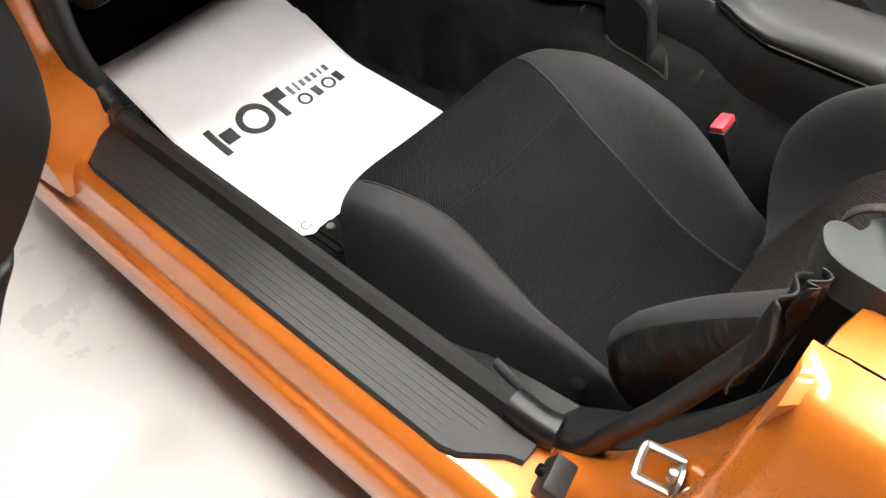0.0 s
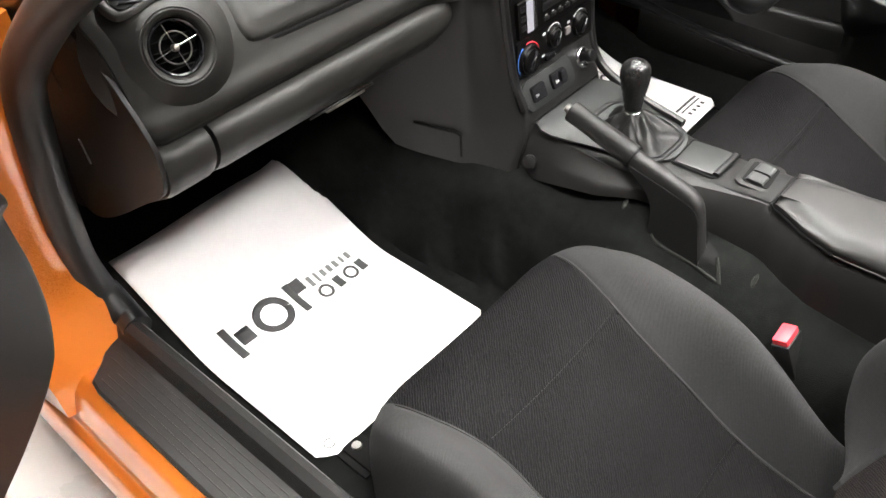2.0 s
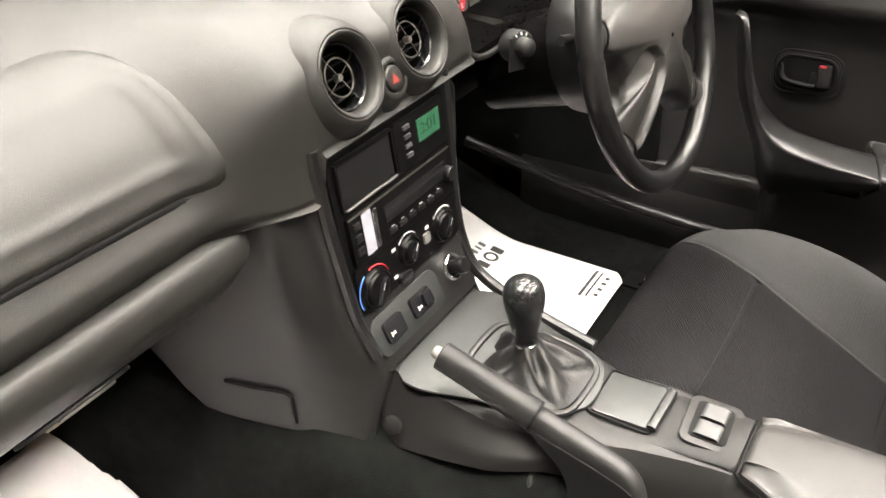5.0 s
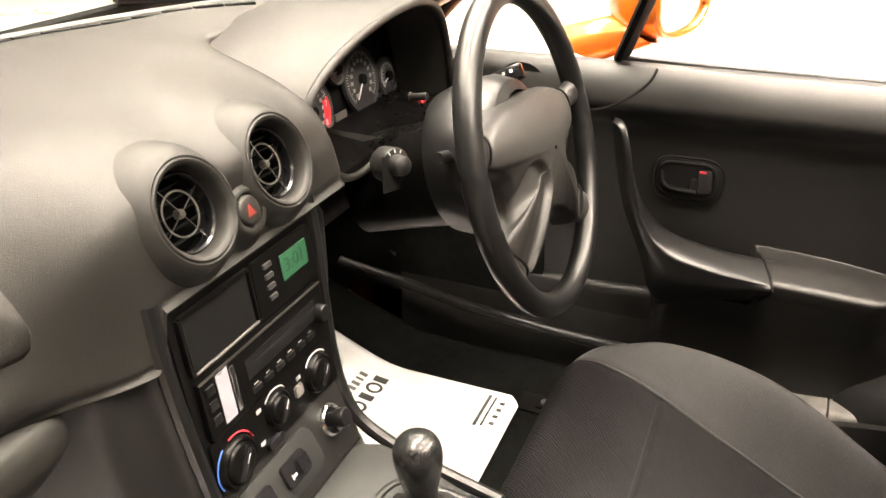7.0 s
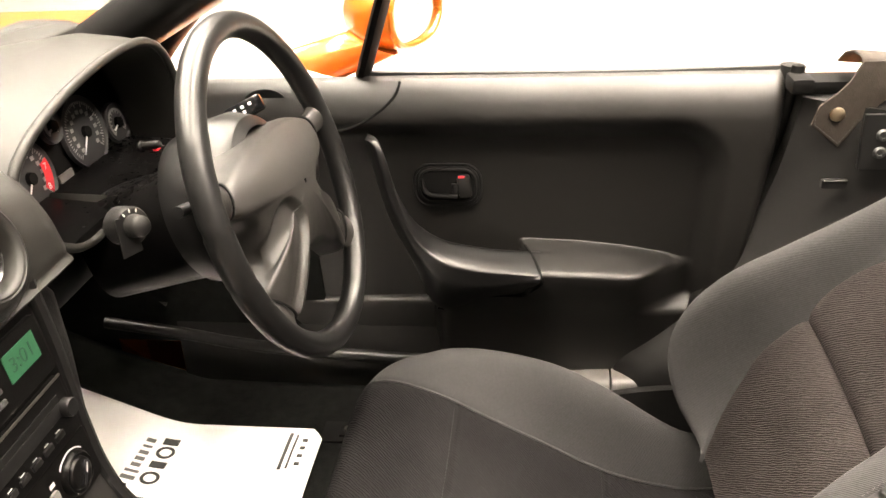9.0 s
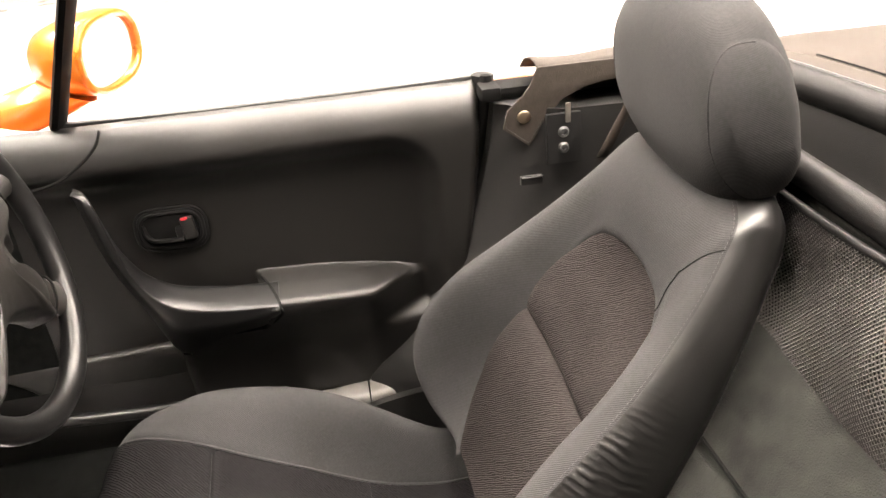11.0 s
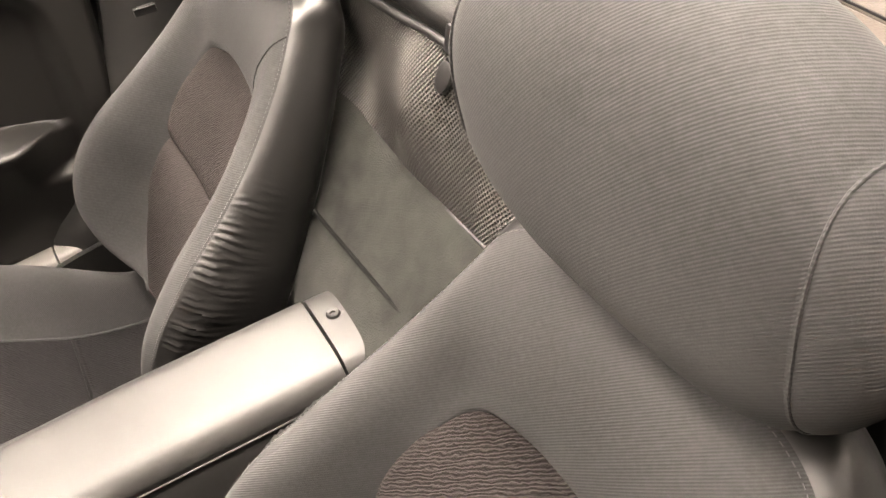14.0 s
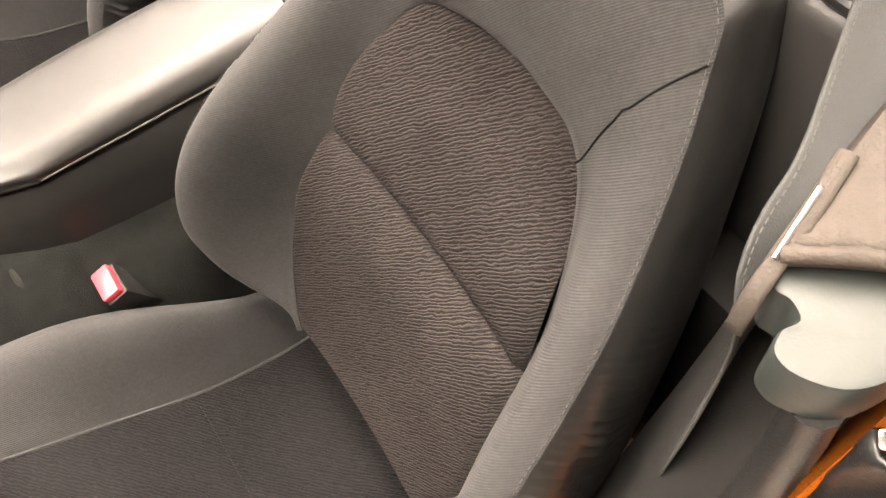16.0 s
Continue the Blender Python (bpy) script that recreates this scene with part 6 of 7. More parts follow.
            top = 0.404 - 0.012 * f
            z = 0.275 + (top - 0.275) * q
            y_b = 0.535 + 0.062 * q
            y = y_b + (span(z)[1] - 0.012 - y_b) * f
            lift = 0.010 * (1 - (1 - min(1.0, (1 - q) * 9, f * 22)) ** 2)
            row.append(S(door_x(max(y, 0.64), min(z, 0.392)) - lift + 0.001, y, z))
        rows.append(row)
    part("lower_front_trim", loft(rows), DOOR_TRIM, t, "smooth black lower front trim", angle=50, thick=0.003)
    # interior release handle
    hm_ = facing(S(0.700, 0.577, 0.609), (-side, 0, 0))
    bez = part("release_bezel", plate(rrect(0.100, 0.066, 0.024), 0.006, hm_, 0.0025), SMOOTH, t, "rounded release handle bezel")
    part("release_cup", plate(rrect(0.084, 0.050, 0.018), 0.001, hm_ @ pose(0, 0.001, 0.0062)), DARK, bez)
    part("release_rim", tube([hm_ @ V(x, y + 0.001, 0.0068) for x, y in rrect(0.088, 0.054, 0.020)], 0.0024, 8, 1.0, True), SMOOTH, bez)
    part("release_outer_rim", tube([hm_ @ V(x, y, 0.003) for x, y in rrect(0.104, 0.070, 0.026)], 0.0026, 8, 1.0, True), SMOOTH, bez)
    lever = cat([(-0.040, 0.012, 0.006), (-0.036, -0.004, 0.010), (-0.026, -0.012, 0.013), (0.0, -0.014, 0.014), (0.016, -0.015, 0.013)], 4)
    part("release_lever", tube([hm_ @ V(side * x, y, z) for x, y, z in lever], 0.0042, 8, 0.8), SMOOTH, bez, "curved release lever")
    part("lock_tab", box(0.020, 0.036, 0.012, hm_ @ pose(side * 0.027, 0.002, 0.010, 0, 0, side * 6), 0.004), PLASTIC, bez, "lock rocker")
    part("lock_step", box(0.010, 0.020, 0.006, hm_ @ pose(side * 0.012, -0.004, 0.010), 0.002), SMOOTH, bez)
    part("lock_mark", box(0.010, 0.004, 0.002, hm_ @ pose(side * 0.023, 0.019, 0.0150), 0.001), RED, bez, "red lock flash")
    return t


door(1, "closed driver's door with grained black trim")
pd = door(-1, "open passenger door with black trim, orange outside")
pd.rotation_euler = (0, 0, radians(-66))

# ---- door mirror ----
mir = thing("door_mirror", (0.80, 0.72, 0.79), "orange door mirror on the driver's side", "door mirror")
MM = facing((0.865, 0.636, 0.846), (-0.30, -0.95, 0.02))
rows = []
for f, h in ((1.0, 0.0), (1.06, -0.006), (1.08, -0.025), (1.0, -0.06), (0.8, -0.09), (0.5, -0.108), (0.05, -0.115)):
    rows.append([MM @ V(0.092 * f * math.copysign(abs(math.cos(a)) ** 0.8, math.cos(a)) - 0.01 * (1 - f), 0.056 * f * math.copysign(abs(math.sin(a)) ** 0.8, math.sin(a)), h) for a in [2 * math.pi * k / 40 for k in range(40)]])
part("housing", loft(rows, True), ORANGE, mir, "glossy orange shell", angle=60)
part("mirror_rim", tube([MM @ V(0.090 * math.copysign(abs(math.cos(a)) ** 0.8, math.cos(a)), 0.054 * math.copysign(abs(math.sin(a)) ** 0.8, math.sin(a)), 0.0) for a in [2 * math.pi * k / 40 for k in range(40)]], 0.006, 8, 1.0, True), ORANGE, mir)
part("mirror_pane", plate([(0.088 * math.copysign(abs(math.cos(a)) ** 0.8, math.cos(a)), 0.052 * math.copysign(abs(math.sin(a)) ** 0.8, math.sin(a))) for a in [2 * math.pi * k / 40 for k in range(40)]], 0.003, MM @ pose(0, 0, -0.006)), MIRROR, mir, "silvered glass")
part("foot", loft([[V(0.80 + 0.02 * q, 0.80 - 0.10 * q, 0.775 + 0.03 * q) + V(0.03 * math.cos(a), 0.055 * math.sin(a) * (1 - 0.3 * q), 0.02 * math.sin(a)) for a in [2 * math.pi * k / 16 for k in range(16)]] for q in (0, 0.5, 1)], True, False, True), ORANGE, mir, angle=60)

# ---- paper mats ----
def mat_z(y):
    return ease(y, [(0.76, 0.222), (0.95, 0.224), (1.04, 0.228), (1.12, 0.252), (1.22, 0.292), (1.30, 0.322)])


SHEETS = {}


def paper_mat(x0, x1, y0, y1, label, wob):
    t = thing("paper_floor_mat", ((x0 + x1) / 2, (y0 + y1) / 2, 0.22), label, "floor mat", "paper floor mats")
    w = x1 - x0

    def lie(x, y):
        """Height of the sheet, with its slight waves and lifted corner."""
        u = (x - x0) / w
        return mat_z(y) + 0.0025 * math.sin(7 * u + wob) * math.sin(9 * (y - y0) + wob) + 0.010 * sm(0.85, 1.0, u) * sm(1.0, 1.16, y)

    SHEETS[t.name] = lie
    rows = []
    for j in range(41):
        y = y0 + (y1 - y0) * j / 40
        row = []
        for i in range(31):
            u = i / 30
            x = x0 + w * u
            yy = y
            if j < 3:
                yy = y + 0.02 * sm(0.06, 0.0, min(u, 1 - u)) * (3 - j) / 3
            row.append(V(x, yy, lie(x, yy)))
        rows.append(row)
    part("sheet", loft(rows), PAPER, t, "white paper sheet", thick=0.0006, angle=80)

    def bar(nm, cx, cy, lx, ly, m_):
        sec = []
        for q in range(9):
            yy = cy - ly / 2 + ly * q / 8
            sec.append([V(x, yy, lie(x, yy) + 0.0008) for x in [cx - lx / 2 + lx * k / 4 for k in range(5)]])
        part(nm, loft(sec), m_, t, thick=0.0003)
    return t, bar


def curve_bar(t, pts, width, m_, nm="print_shape"):
    """A flat printed stroke that lies on the sheet."""
    rows = []
    n = len(pts)
    for i, (x, y) in enumerate(pts):
        ax, ay = pts[max(0, i - 1)]
        bx, by = pts[min(n - 1, i + 1)]
        d = math.hypot(bx - ax, by - ay) or 1
        nx, ny = -(by - ay) / d * width / 2, (bx - ax) / d * width / 2
        rows.append([V(x + nx * k, y + ny * k, SHEETS[t.name](x + nx * k, y + ny * k) + 0.001) for k in (1, 0.33, -0.33, -1)])
    part(nm, loft(rows), m_, t, thick=0.0003, angle=80)


def print_mat(t, bar, x, y):
    """The dealer's printed mark as plain shapes, lined up from its left foot; the small print as bars."""
    bar("print_block", x + 0.007, y + 0.034, 0.014, 0.068, INK)
    curve_bar(t, [(x + 0.018, y + 0.034), (x + 0.046, y + 0.034)], 0.030, INK)
    curve_bar(t, [(x + 0.092 + 0.029 * math.cos(radians(a)), y + 0.034 + 0.029 * math.sin(radians(a))) for a in range(0, 361, 15)], 0.013, INK)
    bar("print_block", x + 0.143, y + 0.034, 0.013, 0.066, INK)
    bar("print_block", x + 0.160, y + 0.052, 0.022, 0.026, INK)
    for k, dx in enumerate((0.191, 0.221, 0.250, 0.275)):
        if k % 2 == 0:
            curve_bar(t, [(x + dx + 0.0115 * math.cos(radians(a)), y + 0.012 + 0.0125 * math.sin(radians(a))) for a in range(0, 361, 20)], 0.0055, INK)
        else:
            bar("print_block", x + dx, y + 0.012, 0.015, 0.026, INK)
    for q in range(7):
        bar("print_block", x + 0.184 + q * 0.0145, y + 0.044, 0.0055 if q in (1, 5) else 0.0085, 0.022 if q in (0, 1) else 0.015, INK_PALE)


t1, b1 = paper_mat(-0.644, -0.270, 0.776, 1.287, "white printed paper floor mat in the passenger footwell", 0.4)
print_mat(t1, b1, -0.596, 1.018)
rec = [(-0.615 + 0.008 * math.cos(radians(a)), 0.798 + 0.008 * math.sin(radians(a))) for a in range(30, 331, 20)]
curve_bar(t1, rec, 0.0022, INK, "recycle_mark")
lettering("recycle_text", "recycle", 0.010, pose(-0.583, 0.798, SHEETS[t1.name](-0.583, 0.798) + 0.001), INK_PALE, t1, 0.0001)
t2, b2 = paper_mat(0.190, 0.562, 0.785, 1.296, "white printed paper floor mat in the driver's footwell", 1.7)
print_mat(t2, b2, 0.238, 1.022)
for q in range(2):
    b2("small_print", 0.506, 0.838 - q * 0.011, 0.085 - 0.006 * q, 0.006 - 0.002 * q, INK)
for q in range(4):
    b2("small_print", 0.478 + q * 0.018, 0.812, 0.008, 0.009, INK)

# ---- behind the seats ----
# lower right sill pocket beside the driver's seat
guide = thing("sill_guide", (0.655, 0.32, 0.25), "pale worn plastic sill guide beside the driver's seat", "sill trim")
for ya, yb in ((0.42, 0.315), (0.312, 0.235)):
    rows = []
    for y in [ya + (yb - ya) * k / 8 for k in range(9)]:
        zt = 0.282 - 0.10 * (y - 0.25)
        rows.append([V(x, y, z) for x, z in cat([(0.690, zt - 0.035), (0.690, zt - 0.004), (0.680, zt + 0.001), (0.660, zt - 0.001), (0.650, zt - 0.006), (0.646, zt - 0.016), (0.645, zt - 0.035)], 3)])
    part("guide_section", loft(rows, True, False, True), GREY_TRIM, guide, angle=45)
# side trim towers
for s in (1, -1):
    tw = thing("side_trim", (s * 0.63, -0.05, 0.14), "black plastic side trim behind the door opening", "side trim", "rear side trims")
    rows = []
    for z in [0.13 + 0.62 * i / 20 for i in range(21)]:
        yf = jamb_y(max(0.30, z)) - 0.02
        rows.append([V(s * (0.718 if s > 0 else 0.705), yf + (0.03 if s > 0 else 0), z), V(s * 0.68, yf + (0.028 if s > 0 else 0.004), z), V(s * 0.645, yf - 0.012, z), V(s * (0.625 - 0.01 * math.sin((z - 0.1) * 4)), yf - 0.06, z), V(s * 0.615, -0.09, z), V(s * 0.61, -0.26, z), V(s * 0.70, -0.26, z)])
    part("panel", loft(rows, True, False, True), PLASTIC, tw, angle=40)
    if s > 0:
        # belt anchor plate with two bolts, a slotted clip
        part("anchor_plate", box(0.010, 0.052, 0.075, pose(0.604, -0.012, 0.712, 0, 4, 0), 0.003), SMOOTH, tw)
        for z in (0.723, 0.699):
            part("anchor_bolt", revolve([(0.0001, 0.002), (0.003, 0.002), (0.0035, 0.004), (0.006, 0.004), (0.007, 0.002), (0.0085, 0.001), (0.0085, 0.0)], facing((0.5985, -0.010, z), (-1, 0, 0.05)), 16), SWITCH, tw, "worn steel bolt")
        part("bolt_slot", box(0.004, 0.008, 0.030, pose(0.5975, -0.016, 0.752), 0.002), STEEL, tw)
        part("clip", box(0.008, 0.034, 0.014, pose(0.609, 0.036, 0.650), 0.003), PLASTIC, tw)
        part("clip_edge", box(0.003, 0.032, 0.003, pose(0.604, 0.036, 0.6565), 0.001), CHROME, tw)
        # added near-black box, standing in for the dark gap over the quarter panel
        part("dark_gap_box", box(0.05, 0.30, 0.02, pose(0.712, -0.065, 0.760), 0.008), DARK, tw)
        part("lock_block", box(0.042, 0.030, 0.022, pose(0.672, 0.082, 0.772), 0.006), DARK, tw, "dark hood seal block")
        part("lock_rivet", revolve([(0.0001, 0.012), (0.008, 0.010), (0.010, 0.0)], pose(0.69, 0.082, 0.782), 12), DARK, tw)
# folded hood, its side flap with a press stud
hood = thing("folded_soft_top", (0, -0.6, 0.75), "faded folded soft top lying behind the seats", "soft top")


def deck_edge(x):
    return -0.335 + 0.26 * max(0, abs(x) - 0.15) ** 2 / 0.3 * 1.0


def roll_y(x):
    return -0.322 + 0.215 * (abs(x) / 0.52) ** 2.2 * 0.26


rows = []
for i in range(61):
    x = -0.62 + 1.24 * i / 60
    r0 = roll_y(x)
    e = sm(0.50, 0.64, abs(x))
    z0 = 0.818 - 0.01 * e
    crown = 0.030 * (1 - (x / 0.64) ** 4)
    wav = 0.006 * math.sin(6 * x + 1) + 0.004 * math.sin(17 * x)
    rows.append([V(x, r0 - d * (1 - 0.25 * e), z0 + h + wav * min(1, d * 4)) for d, h in cat([(0.012, -0.004), (0.02, 0.004), (0.05, 0.006), (0.056, 0.001), (0.066, 0.007), (0.14, 0.014 + crown * 0.6), (0.24, 0.016 + crown), (0.34, 0.008 + crown), (0.44, -0.02 + crown * 0.6), (0.50, -0.06)], 4)])
part("hood_cloth", loft(rows), SOFTTOP, hood, "faded brown-black hood vinyl", angle=60, thick=0.004)
part("front_roll", tube([V(x, roll_y(x), 0.804 - 0.012 * sm(0.50, 0.66, abs(x))) for x in [-0.62 + 1.24 * i / 60 for i in range(61)]], 0.022, 14, 1.0), HOOD_TRIM, hood, "padded black front roll", angle=70)
part("roll_piping", tube([V(x, roll_y(x) - 0.017, 0.8215 - 0.012 * sm(0.50, 0.66, abs(x))) for x in [-0.60 + 1.2 * i / 60 for i in range(61)]], 0.0022, 6), SWITCH, hood, "dull grey piping")
part("seam_line", tube([V(x, roll_y(x) - 0.056, 0.8255 + 0.006 * math.sin(6 * x + 1) * 0.22 + 0.004 * math.sin(17 * x) * 0.22) for x in [-0.5 + 1.0 * i / 50 for i in range(51)]], 0.0014, 6), DARK, hood)
FLAP = [(0.019, 0.812), (0.030, 0.786), (0.043, 0.770), (0.064, 0.752), (0.071, 0.725), (0.032, 0.694), (0.020, 0.712), (0.008, 0.734), (-0.020, 0.762), (-0.05, 0.775), (-0.080, 0.781), (-0.14, 0.784), (-0.19, 0.790), (-0.19, 0.812)]
for s in (1, -1):
    hang = plate(FLAP, 0.003, Matrix(((0, 0, -s, s * 0.634), (1, 0, 0, 0), (0, 1, 0, 0), (0, 0, 0, 1))), 0.001)
    top = loft([[V(s * x, y, z + 0.0025 * math.sin(40 * y)) for x, z in ((0.632, 0.803), (0.633, 0.812), (0.642, 0.8165), (0.67, 0.816), (0.70, 0.806), (0.725, 0.788))] for y in [0.020 - 0.24 * i / 12 for i in range(13)]])
    if s < 0:
        top.free()
        near = cat([(-0.600, -0.235, 0.796), (-0.618, -0.10, 0.808), (-0.634, -0.007, 0.811), (-0.653, 0.064, 0.805)], 6)
        off = cat([(-0.728, -0.26, 0.782), (-0.726, -0.15, 0.790), (-0.722, -0.05, 0.795), (-0.712, 0.006, 0.798)], 6)
        top = loft([[Vector(a) + V(0.004, 0, -0.012)] + [Vector(a).lerp(Vector(b), q) + V(0, 0, 0.007 * math.sin(math.pi * q) + 0.0015 * math.sin(23 * q + 5 * k / 3)) for q in [j / 10 for j in range(11)]] for k, (a, b) in enumerate(zip(near, off))])
        part("flap_edge", tube([Vector(near[-1]).lerp(Vector(off[-1]), j / 10) + V(0, 0.002, 0.007 * math.sin(math.pi * j / 10) - 0.004) for j in range(11)], 0.0045, 14), SOFTTOP, hood, "rolled flap edge", angle=80)
        part("flap_strap", tube(cat([(-0.640, 0.020, 0.812), (-0.650, 0.052, 0.806), (-0.657, 0.080, 0.795), (-0.659, 0.088, 0.778), (-0.656, 0.080, 0.760)], 5), 0.0042, 12, 0.4), SOFTTOP, hood, "folded flap strap", angle=80)
        part("strap_end", tube([(-0.6445, 0.040, 0.812), (-0.6535, 0.070, 0.803)], 0.0012, 8), STEEL, hood, "bright strap wire")
    if s > 0:
        part("side_flap", hang, SOFTTOP, hood, "stitched vinyl side flap", angle=60)
    part("flap_top", top, SOFTTOP, hood, angle=60, thick=0.003)
    if s > 0:
        part("flap_hem", stitches([(s * 0.6298, y, z) for y, z in ((0.068, 0.748), (0.067, 0.727), (0.033, 0.700), (0.011, 0.735))], 0.006, 0.004, 0.0005), STITCH, hood)
    part("inner_strap", loft([[V(s * (0.615 - 0.03 * q), -0.075 - 0.05 * q + e, 0.80 - 0.13 * (1 - q)) for e in (-0.008, 0.008)] for q in [k / 8 for k in range(9)]]), SOFTTOP, hood, thick=0.002)
    if s > 0:
        part("press_stud", revolve([(0.0001, 0.005), (0.006, 0.0045), (0.0095, 0.002), (0.010, 0.0)], facing((s * 0.6305, 0.040, 0.741), (-s, 0, 0)), 20), BRASS, hood, "brassy press stud")
# well between rail and roll
well = thing("hood_well", (0, -0.22, 0.7), "dark vinyl-lined well in front of the hood", "hood well")
rows = []
for i in range(41):
    x = -0.61 + 1.22 * i / 40
    r0 = roll_y(x)
    rows.append([V(x, y, z) for y, z in cat([(-0.172, 0.770), (-0.180, 0.735), (-0.20, 0.712), (r0 + 0.062, 0.706), (r0 + 0.036, 0.722), (r0 + 0.022, 0.76), (r0 + 0.008, 0.795)], 4)])
part("liner", loft(rows), HOOD_TRIM, well, angle=60, thick=0.004)
part("gap", tube([V(x, -0.180, 0.764) for x in (-0.6, 0, 0.6)], 0.004, 6), DARK, well)
part("end_panel", box(0.150, 0.030, 0.62, pose(-0.421, -0.162, 0.467, -2, 0, 0), 0.010, 3), CONSOLE, well, "black moulded bulkhead end panel")
part("rail", tube([V(x, -0.163, 0.782) for x in [-0.34 + 0.94 * i / 20 for i in range(21)]], 0.0165, 14, 1.05), HOOD_TRIM, well, "rounded black trim rail", angle=70)
# net with a cord hem, sagging from its clip
net = thing("storage_net", (0, -0.13, 0.6), "black woven storage net stretched behind the seats", "storage net")
NETM = mat("woven_net", (0.046, 0.044, 0.042), 0.45, 0, 0.2, 200.0, 0.2, 800)


def net_pt(u, v):
    """u across from -1 to 1, v up from 0 to 1."""
    x = 0.120 + 0.480 * u
    sag = 0.012 * (1 - math.exp(-(x / 0.06) ** 2)) * math.sin(min(1, abs(x) / 0.5) * math.pi) * v
    z = 0.604 + (0.768 - 0.604) * v - sag
    bulge = 0.020 * math.exp(-((x - 0.05) / 0.08) ** 2) * math.sin(math.pi * v) - 0.014 * math.exp(-((abs(x) - 0.20) / 0.10) ** 2) * math.sin(math.pi * v)
    y = -0.110 - 0.036 * v + bulge + 0.0035 * math.sin(u * 26) * math.sin(math.pi * v)
    return V(x, y, z)


bm = bmesh.new()
NU, NV = 185, 50
grid = {}
for j in range(NV + 1):
    for i in range(NU + 1):
        off = 0.5 if j % 2 else 0
        grid[i, j] = net_pt(-1 + 2 * (i + off) / (NU + 0.5), j / NV)


def strand(a, b, r):
    s, u = frame_of(b - a)
    vs = [bm.verts.new(q + s * (r * cx) + u * (r * cy)) for q in (a, b) for cx, cy in ((1, 0), (-0.5, 0.87), (-0.5, -0.87))]
    for k in range(3):
        m_ = (k + 1) % 3
        bm.faces.new((vs[k], vs[m_], vs[3 + m_], vs[3 + k]))


for j in range(NV):
    for i in range(NU + 1):
        a = grid[i, j]
        k = i if j % 2 == 0 else i + 1
        for m_ in (k - 1, k):
            if 0 <= m_ <= NU:
                strand(a, grid[m_, j + 1], 0.00125)
tagged(part("mesh", bm, NETM, net, "black diamond-mesh weave"), kind="stuff")
part("backing", loft([[net_pt(-1 + 2 * i / 40, v) + V(0, -0.0045, 0) for i in range(41)] for v in (0, 0.25, 0.5, 0.75, 1)]), DARK, net, angle=80, thick=0.001)
part("top_cord", tube([net_pt(-1 + 2 * i / 60, 1.0) for i in range(61)], 0.0048, 10), RUBBER, net, "black hem cord")
part("bottom_cord", tube([net_pt(-1 + 2 * i / 60, 0.0) for i in range(61)], 0.003, 8), RUBBER, net)
clip = thing("net_clip", (-0.018, -0.125, 0.74), "black hook clip holding up the net", "clip")
part("hook", box(0.013, 0.013, 0.028, pose(-0.010, -0.147, 0.778, 14, 0, 0), 0.004), SMOOTH, clip)
part("tongue", plate([(0.0105 * math.cos(a), 0.016 * math.sin(a)) for a in [2 * math.pi * k / 24 for k in range(24)]], 0.004, facing((-0.011, -0.134, 0.743), (-0.1, 0.85, 0.45)), 0.0015), SMOOTH, clip, "black plastic tongue")

# ---- passenger side: belt tower, webbing, hood seal bracket ----
tower = thing("belt_tower", (-0.55, -0.14, 0.14), "black belt tower with a slotted top", "belt tower")
rows = []
for z, g in ((0.14, 1.0), (0.70, 1.0), (0.742, 1.0), (0.752, 0.97), (0.756, 0.9), (0.757, 0.3)):
    rows.append([V(-0.588 + x * g, -0.151 + y * g, z) for x, y in rrect(0.136, 0.130, 0.018)])
part("housing", loft(rows, True, False, True), LID, tower, angle=50)
part("slot_rim", tube([V(-0.577 + x, -0.116 + y, 0.758) for x, y in rrect(0.082, 0.042, 0.014)], 0.0045, 8, 1.0, True), SMOOTH, tower)
part("slot", plate(rrect(0.074, 0.034, 0.012), 0.002, pose(-0.577, -0.116, 0.757)), DARK, tower)
part("orange_inside", box(0.040, 0.012, 0.001, pose(-0.580, -0.113, 0.7595)), ORANGE, tower, "orange body metal in the slot")
part("lower_trim", box(0.15, 0.06, 0.40, pose(-0.585, -0.062, 0.34), 0.01), DARK, tower, "dark lower trim")
part("cap", revolve([(0.0001, 0.02), (0.016, 0.018), (0.024, 0.008), (0.026, 0.0)], pose(-0.548, -0.156, 0.757), 24), SMOOTH, tower)
belt = thing("seat_belt", (-0.62, 0.0, 0.5), "grey webbing seat belt hanging by the side trim", "seat belt")
path = cat([(-0.572, -0.122, 0.762), (-0.588, -0.085, 0.780), (-0.615, -0.035, 0.785), (-0.640, 0.012, 0.782), (-0.650, 0.045, 0.768), (-0.652, 0.056, 0.72), (-0.648, 0.062, 0.58), (-0.64, 0.07, 0.40)], 6)
rows = []
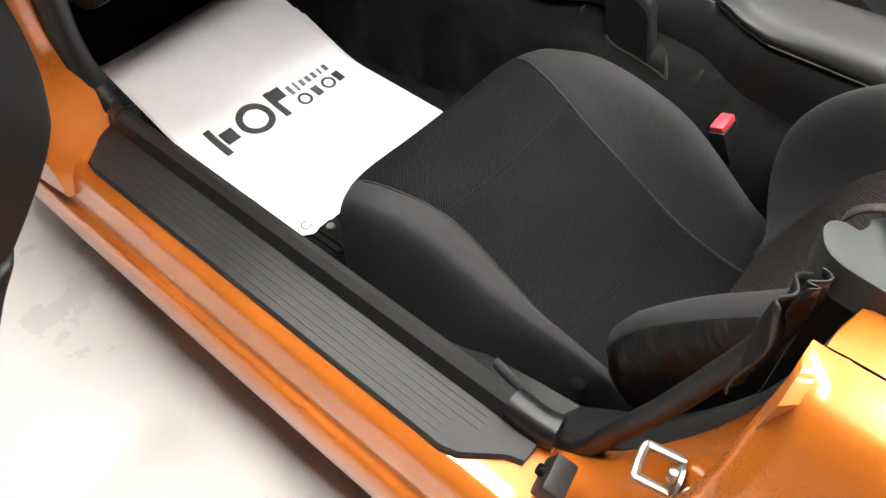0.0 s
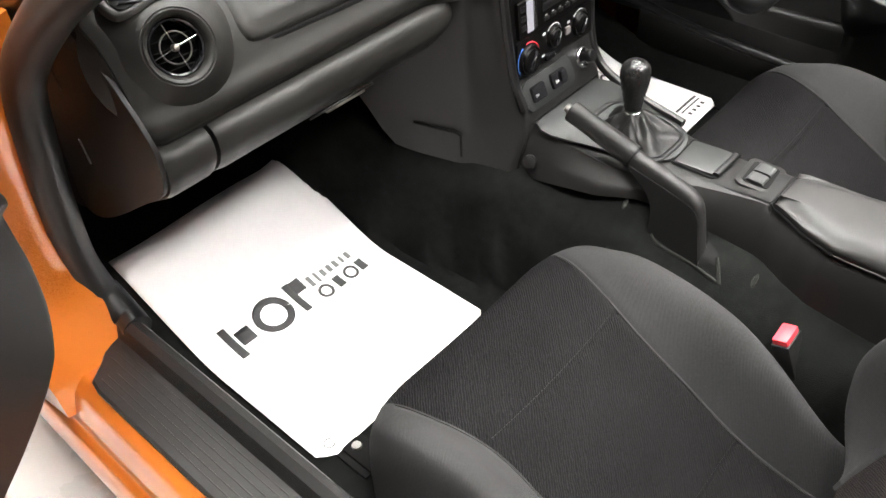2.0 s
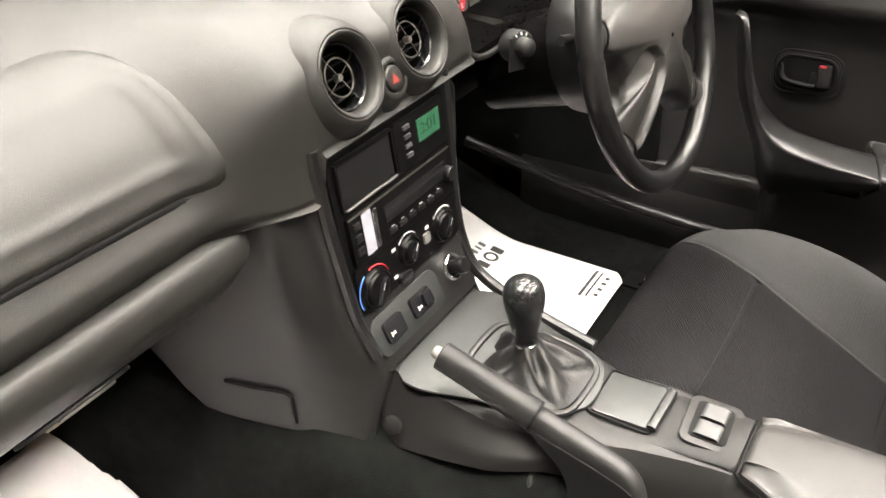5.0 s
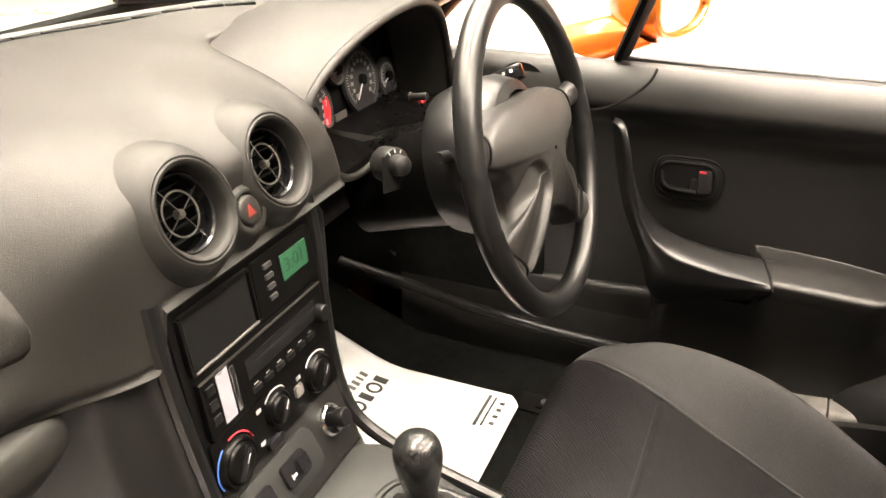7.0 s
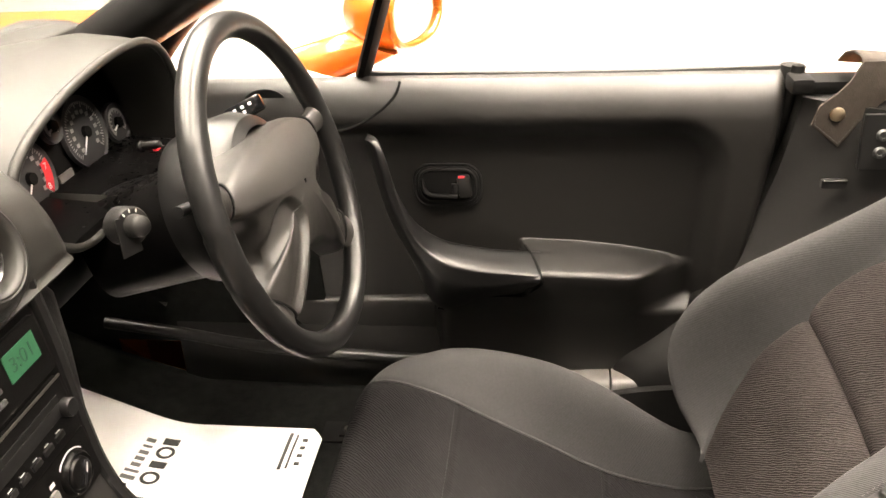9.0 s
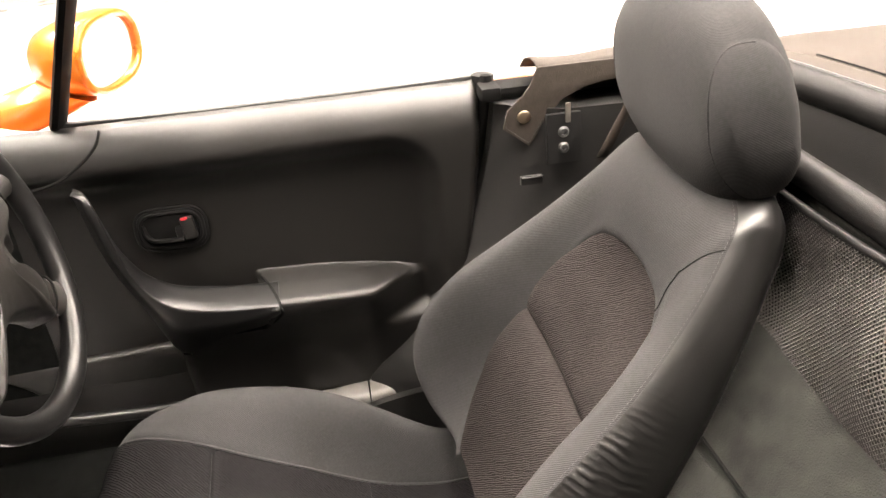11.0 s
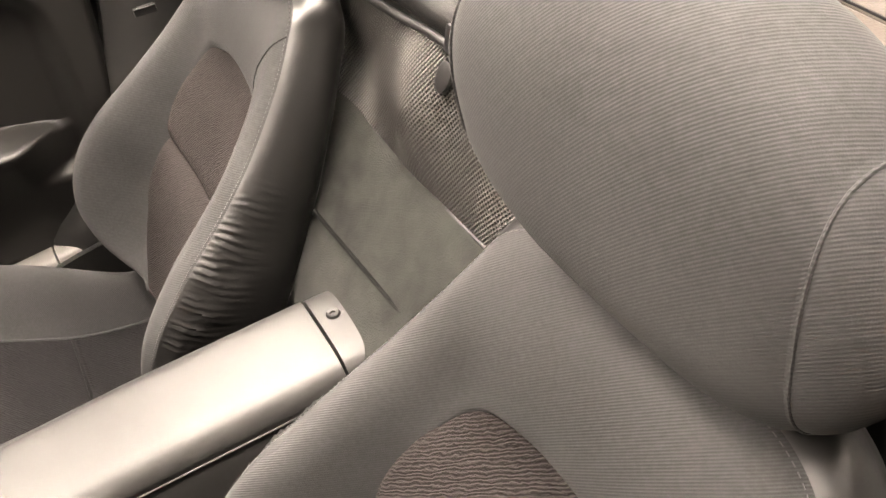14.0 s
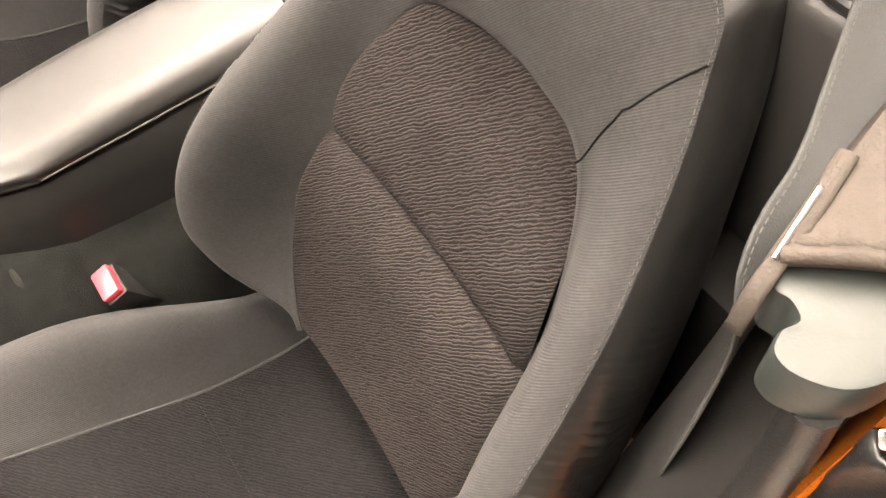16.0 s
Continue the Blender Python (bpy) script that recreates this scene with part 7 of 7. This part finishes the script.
for i, p in enumerate(path):
    a = Vector(path[max(0, i - 1)])
    b = Vector(path[min(len(path) - 1, i + 1)])
    side_v = (b - a).normalized().cross(V(-0.45, -0.20, 0.87)).normalized()
    rows.append([Vector(p) + side_v * (0.023 * q) for q in (-1, -0.92, -0.5, 0, 0.5, 0.92, 1)])
part("webbing", loft(rows), STRAP, belt, "ribbed grey webbing", thick=0.0016, angle=60)
for q in (-0.88, 0.88):
    part("edge_stitching", stitches([r[3] + (r[6] - r[3]) * q * 0.95 for r in rows], 0.0045, 0.003, 0.0004, (0.0, 0.0010, 0.0006)), STITCH, belt)
br = thing("hood_seal_bracket", (-0.70, 0.05, 0.77), "pale grey-green stepped moulding at the hood corner", "bracket")
out = [(-0.638, -0.02), (-0.648, 0.050), (-0.653, 0.066), (-0.660, 0.074), (-0.667, 0.073), (-0.674, 0.076), (-0.673, 0.084), (-0.678, 0.093), (-0.690, 0.093), (-0.706, 0.080), (-0.712, 0.05), (-0.712, -0.02)]
part("moulding", plate(cat(out, 4, True), 0.030, pose(0, 0, 0.764), 0.004), PALE_GREY, br, "pale grey-green plastic")
part("lug", revolve([(0.0001, 0.006), (0.004, 0.006), (0.006, 0.003), (0.006, -0.01)], pose(-0.722, 0.078, 0.770), 12), STEEL, br)
part("torn_film", loft([[V(-0.722 - 0.022 * q + 0.003 * math.sin(9 * q + i), 0.074 + 0.005 * math.cos(11 * q + i) + 0.004 * q, 0.798 - 0.012 * i) for q in [k / 12 for k in range(13)]] for i in range(4)]), SMOOTH, br, "crinkled dark film", thick=0.001, angle=30)
fl = thing("rubber_flap", (-0.75, 0.05, 0.70), "crumpled black rubber flap over the jamb", "rubber flap")
rows = []
for i in range(13):
    z = 0.785 - 0.105 * i / 12
    rows.append([V(-0.717 - 0.046 * u - 0.02 * (0.785 - z), 0.083 + 0.005 * math.sin(9 * u + i * 0.5) + 0.006 * math.sin(3 * u) + 0.05 * (0.785 - z), z + 0.008 * u) for u in [k / 12 for k in range(13)]])
part("sheet", loft(rows), RUBBER, fl, thick=0.002, angle=70)
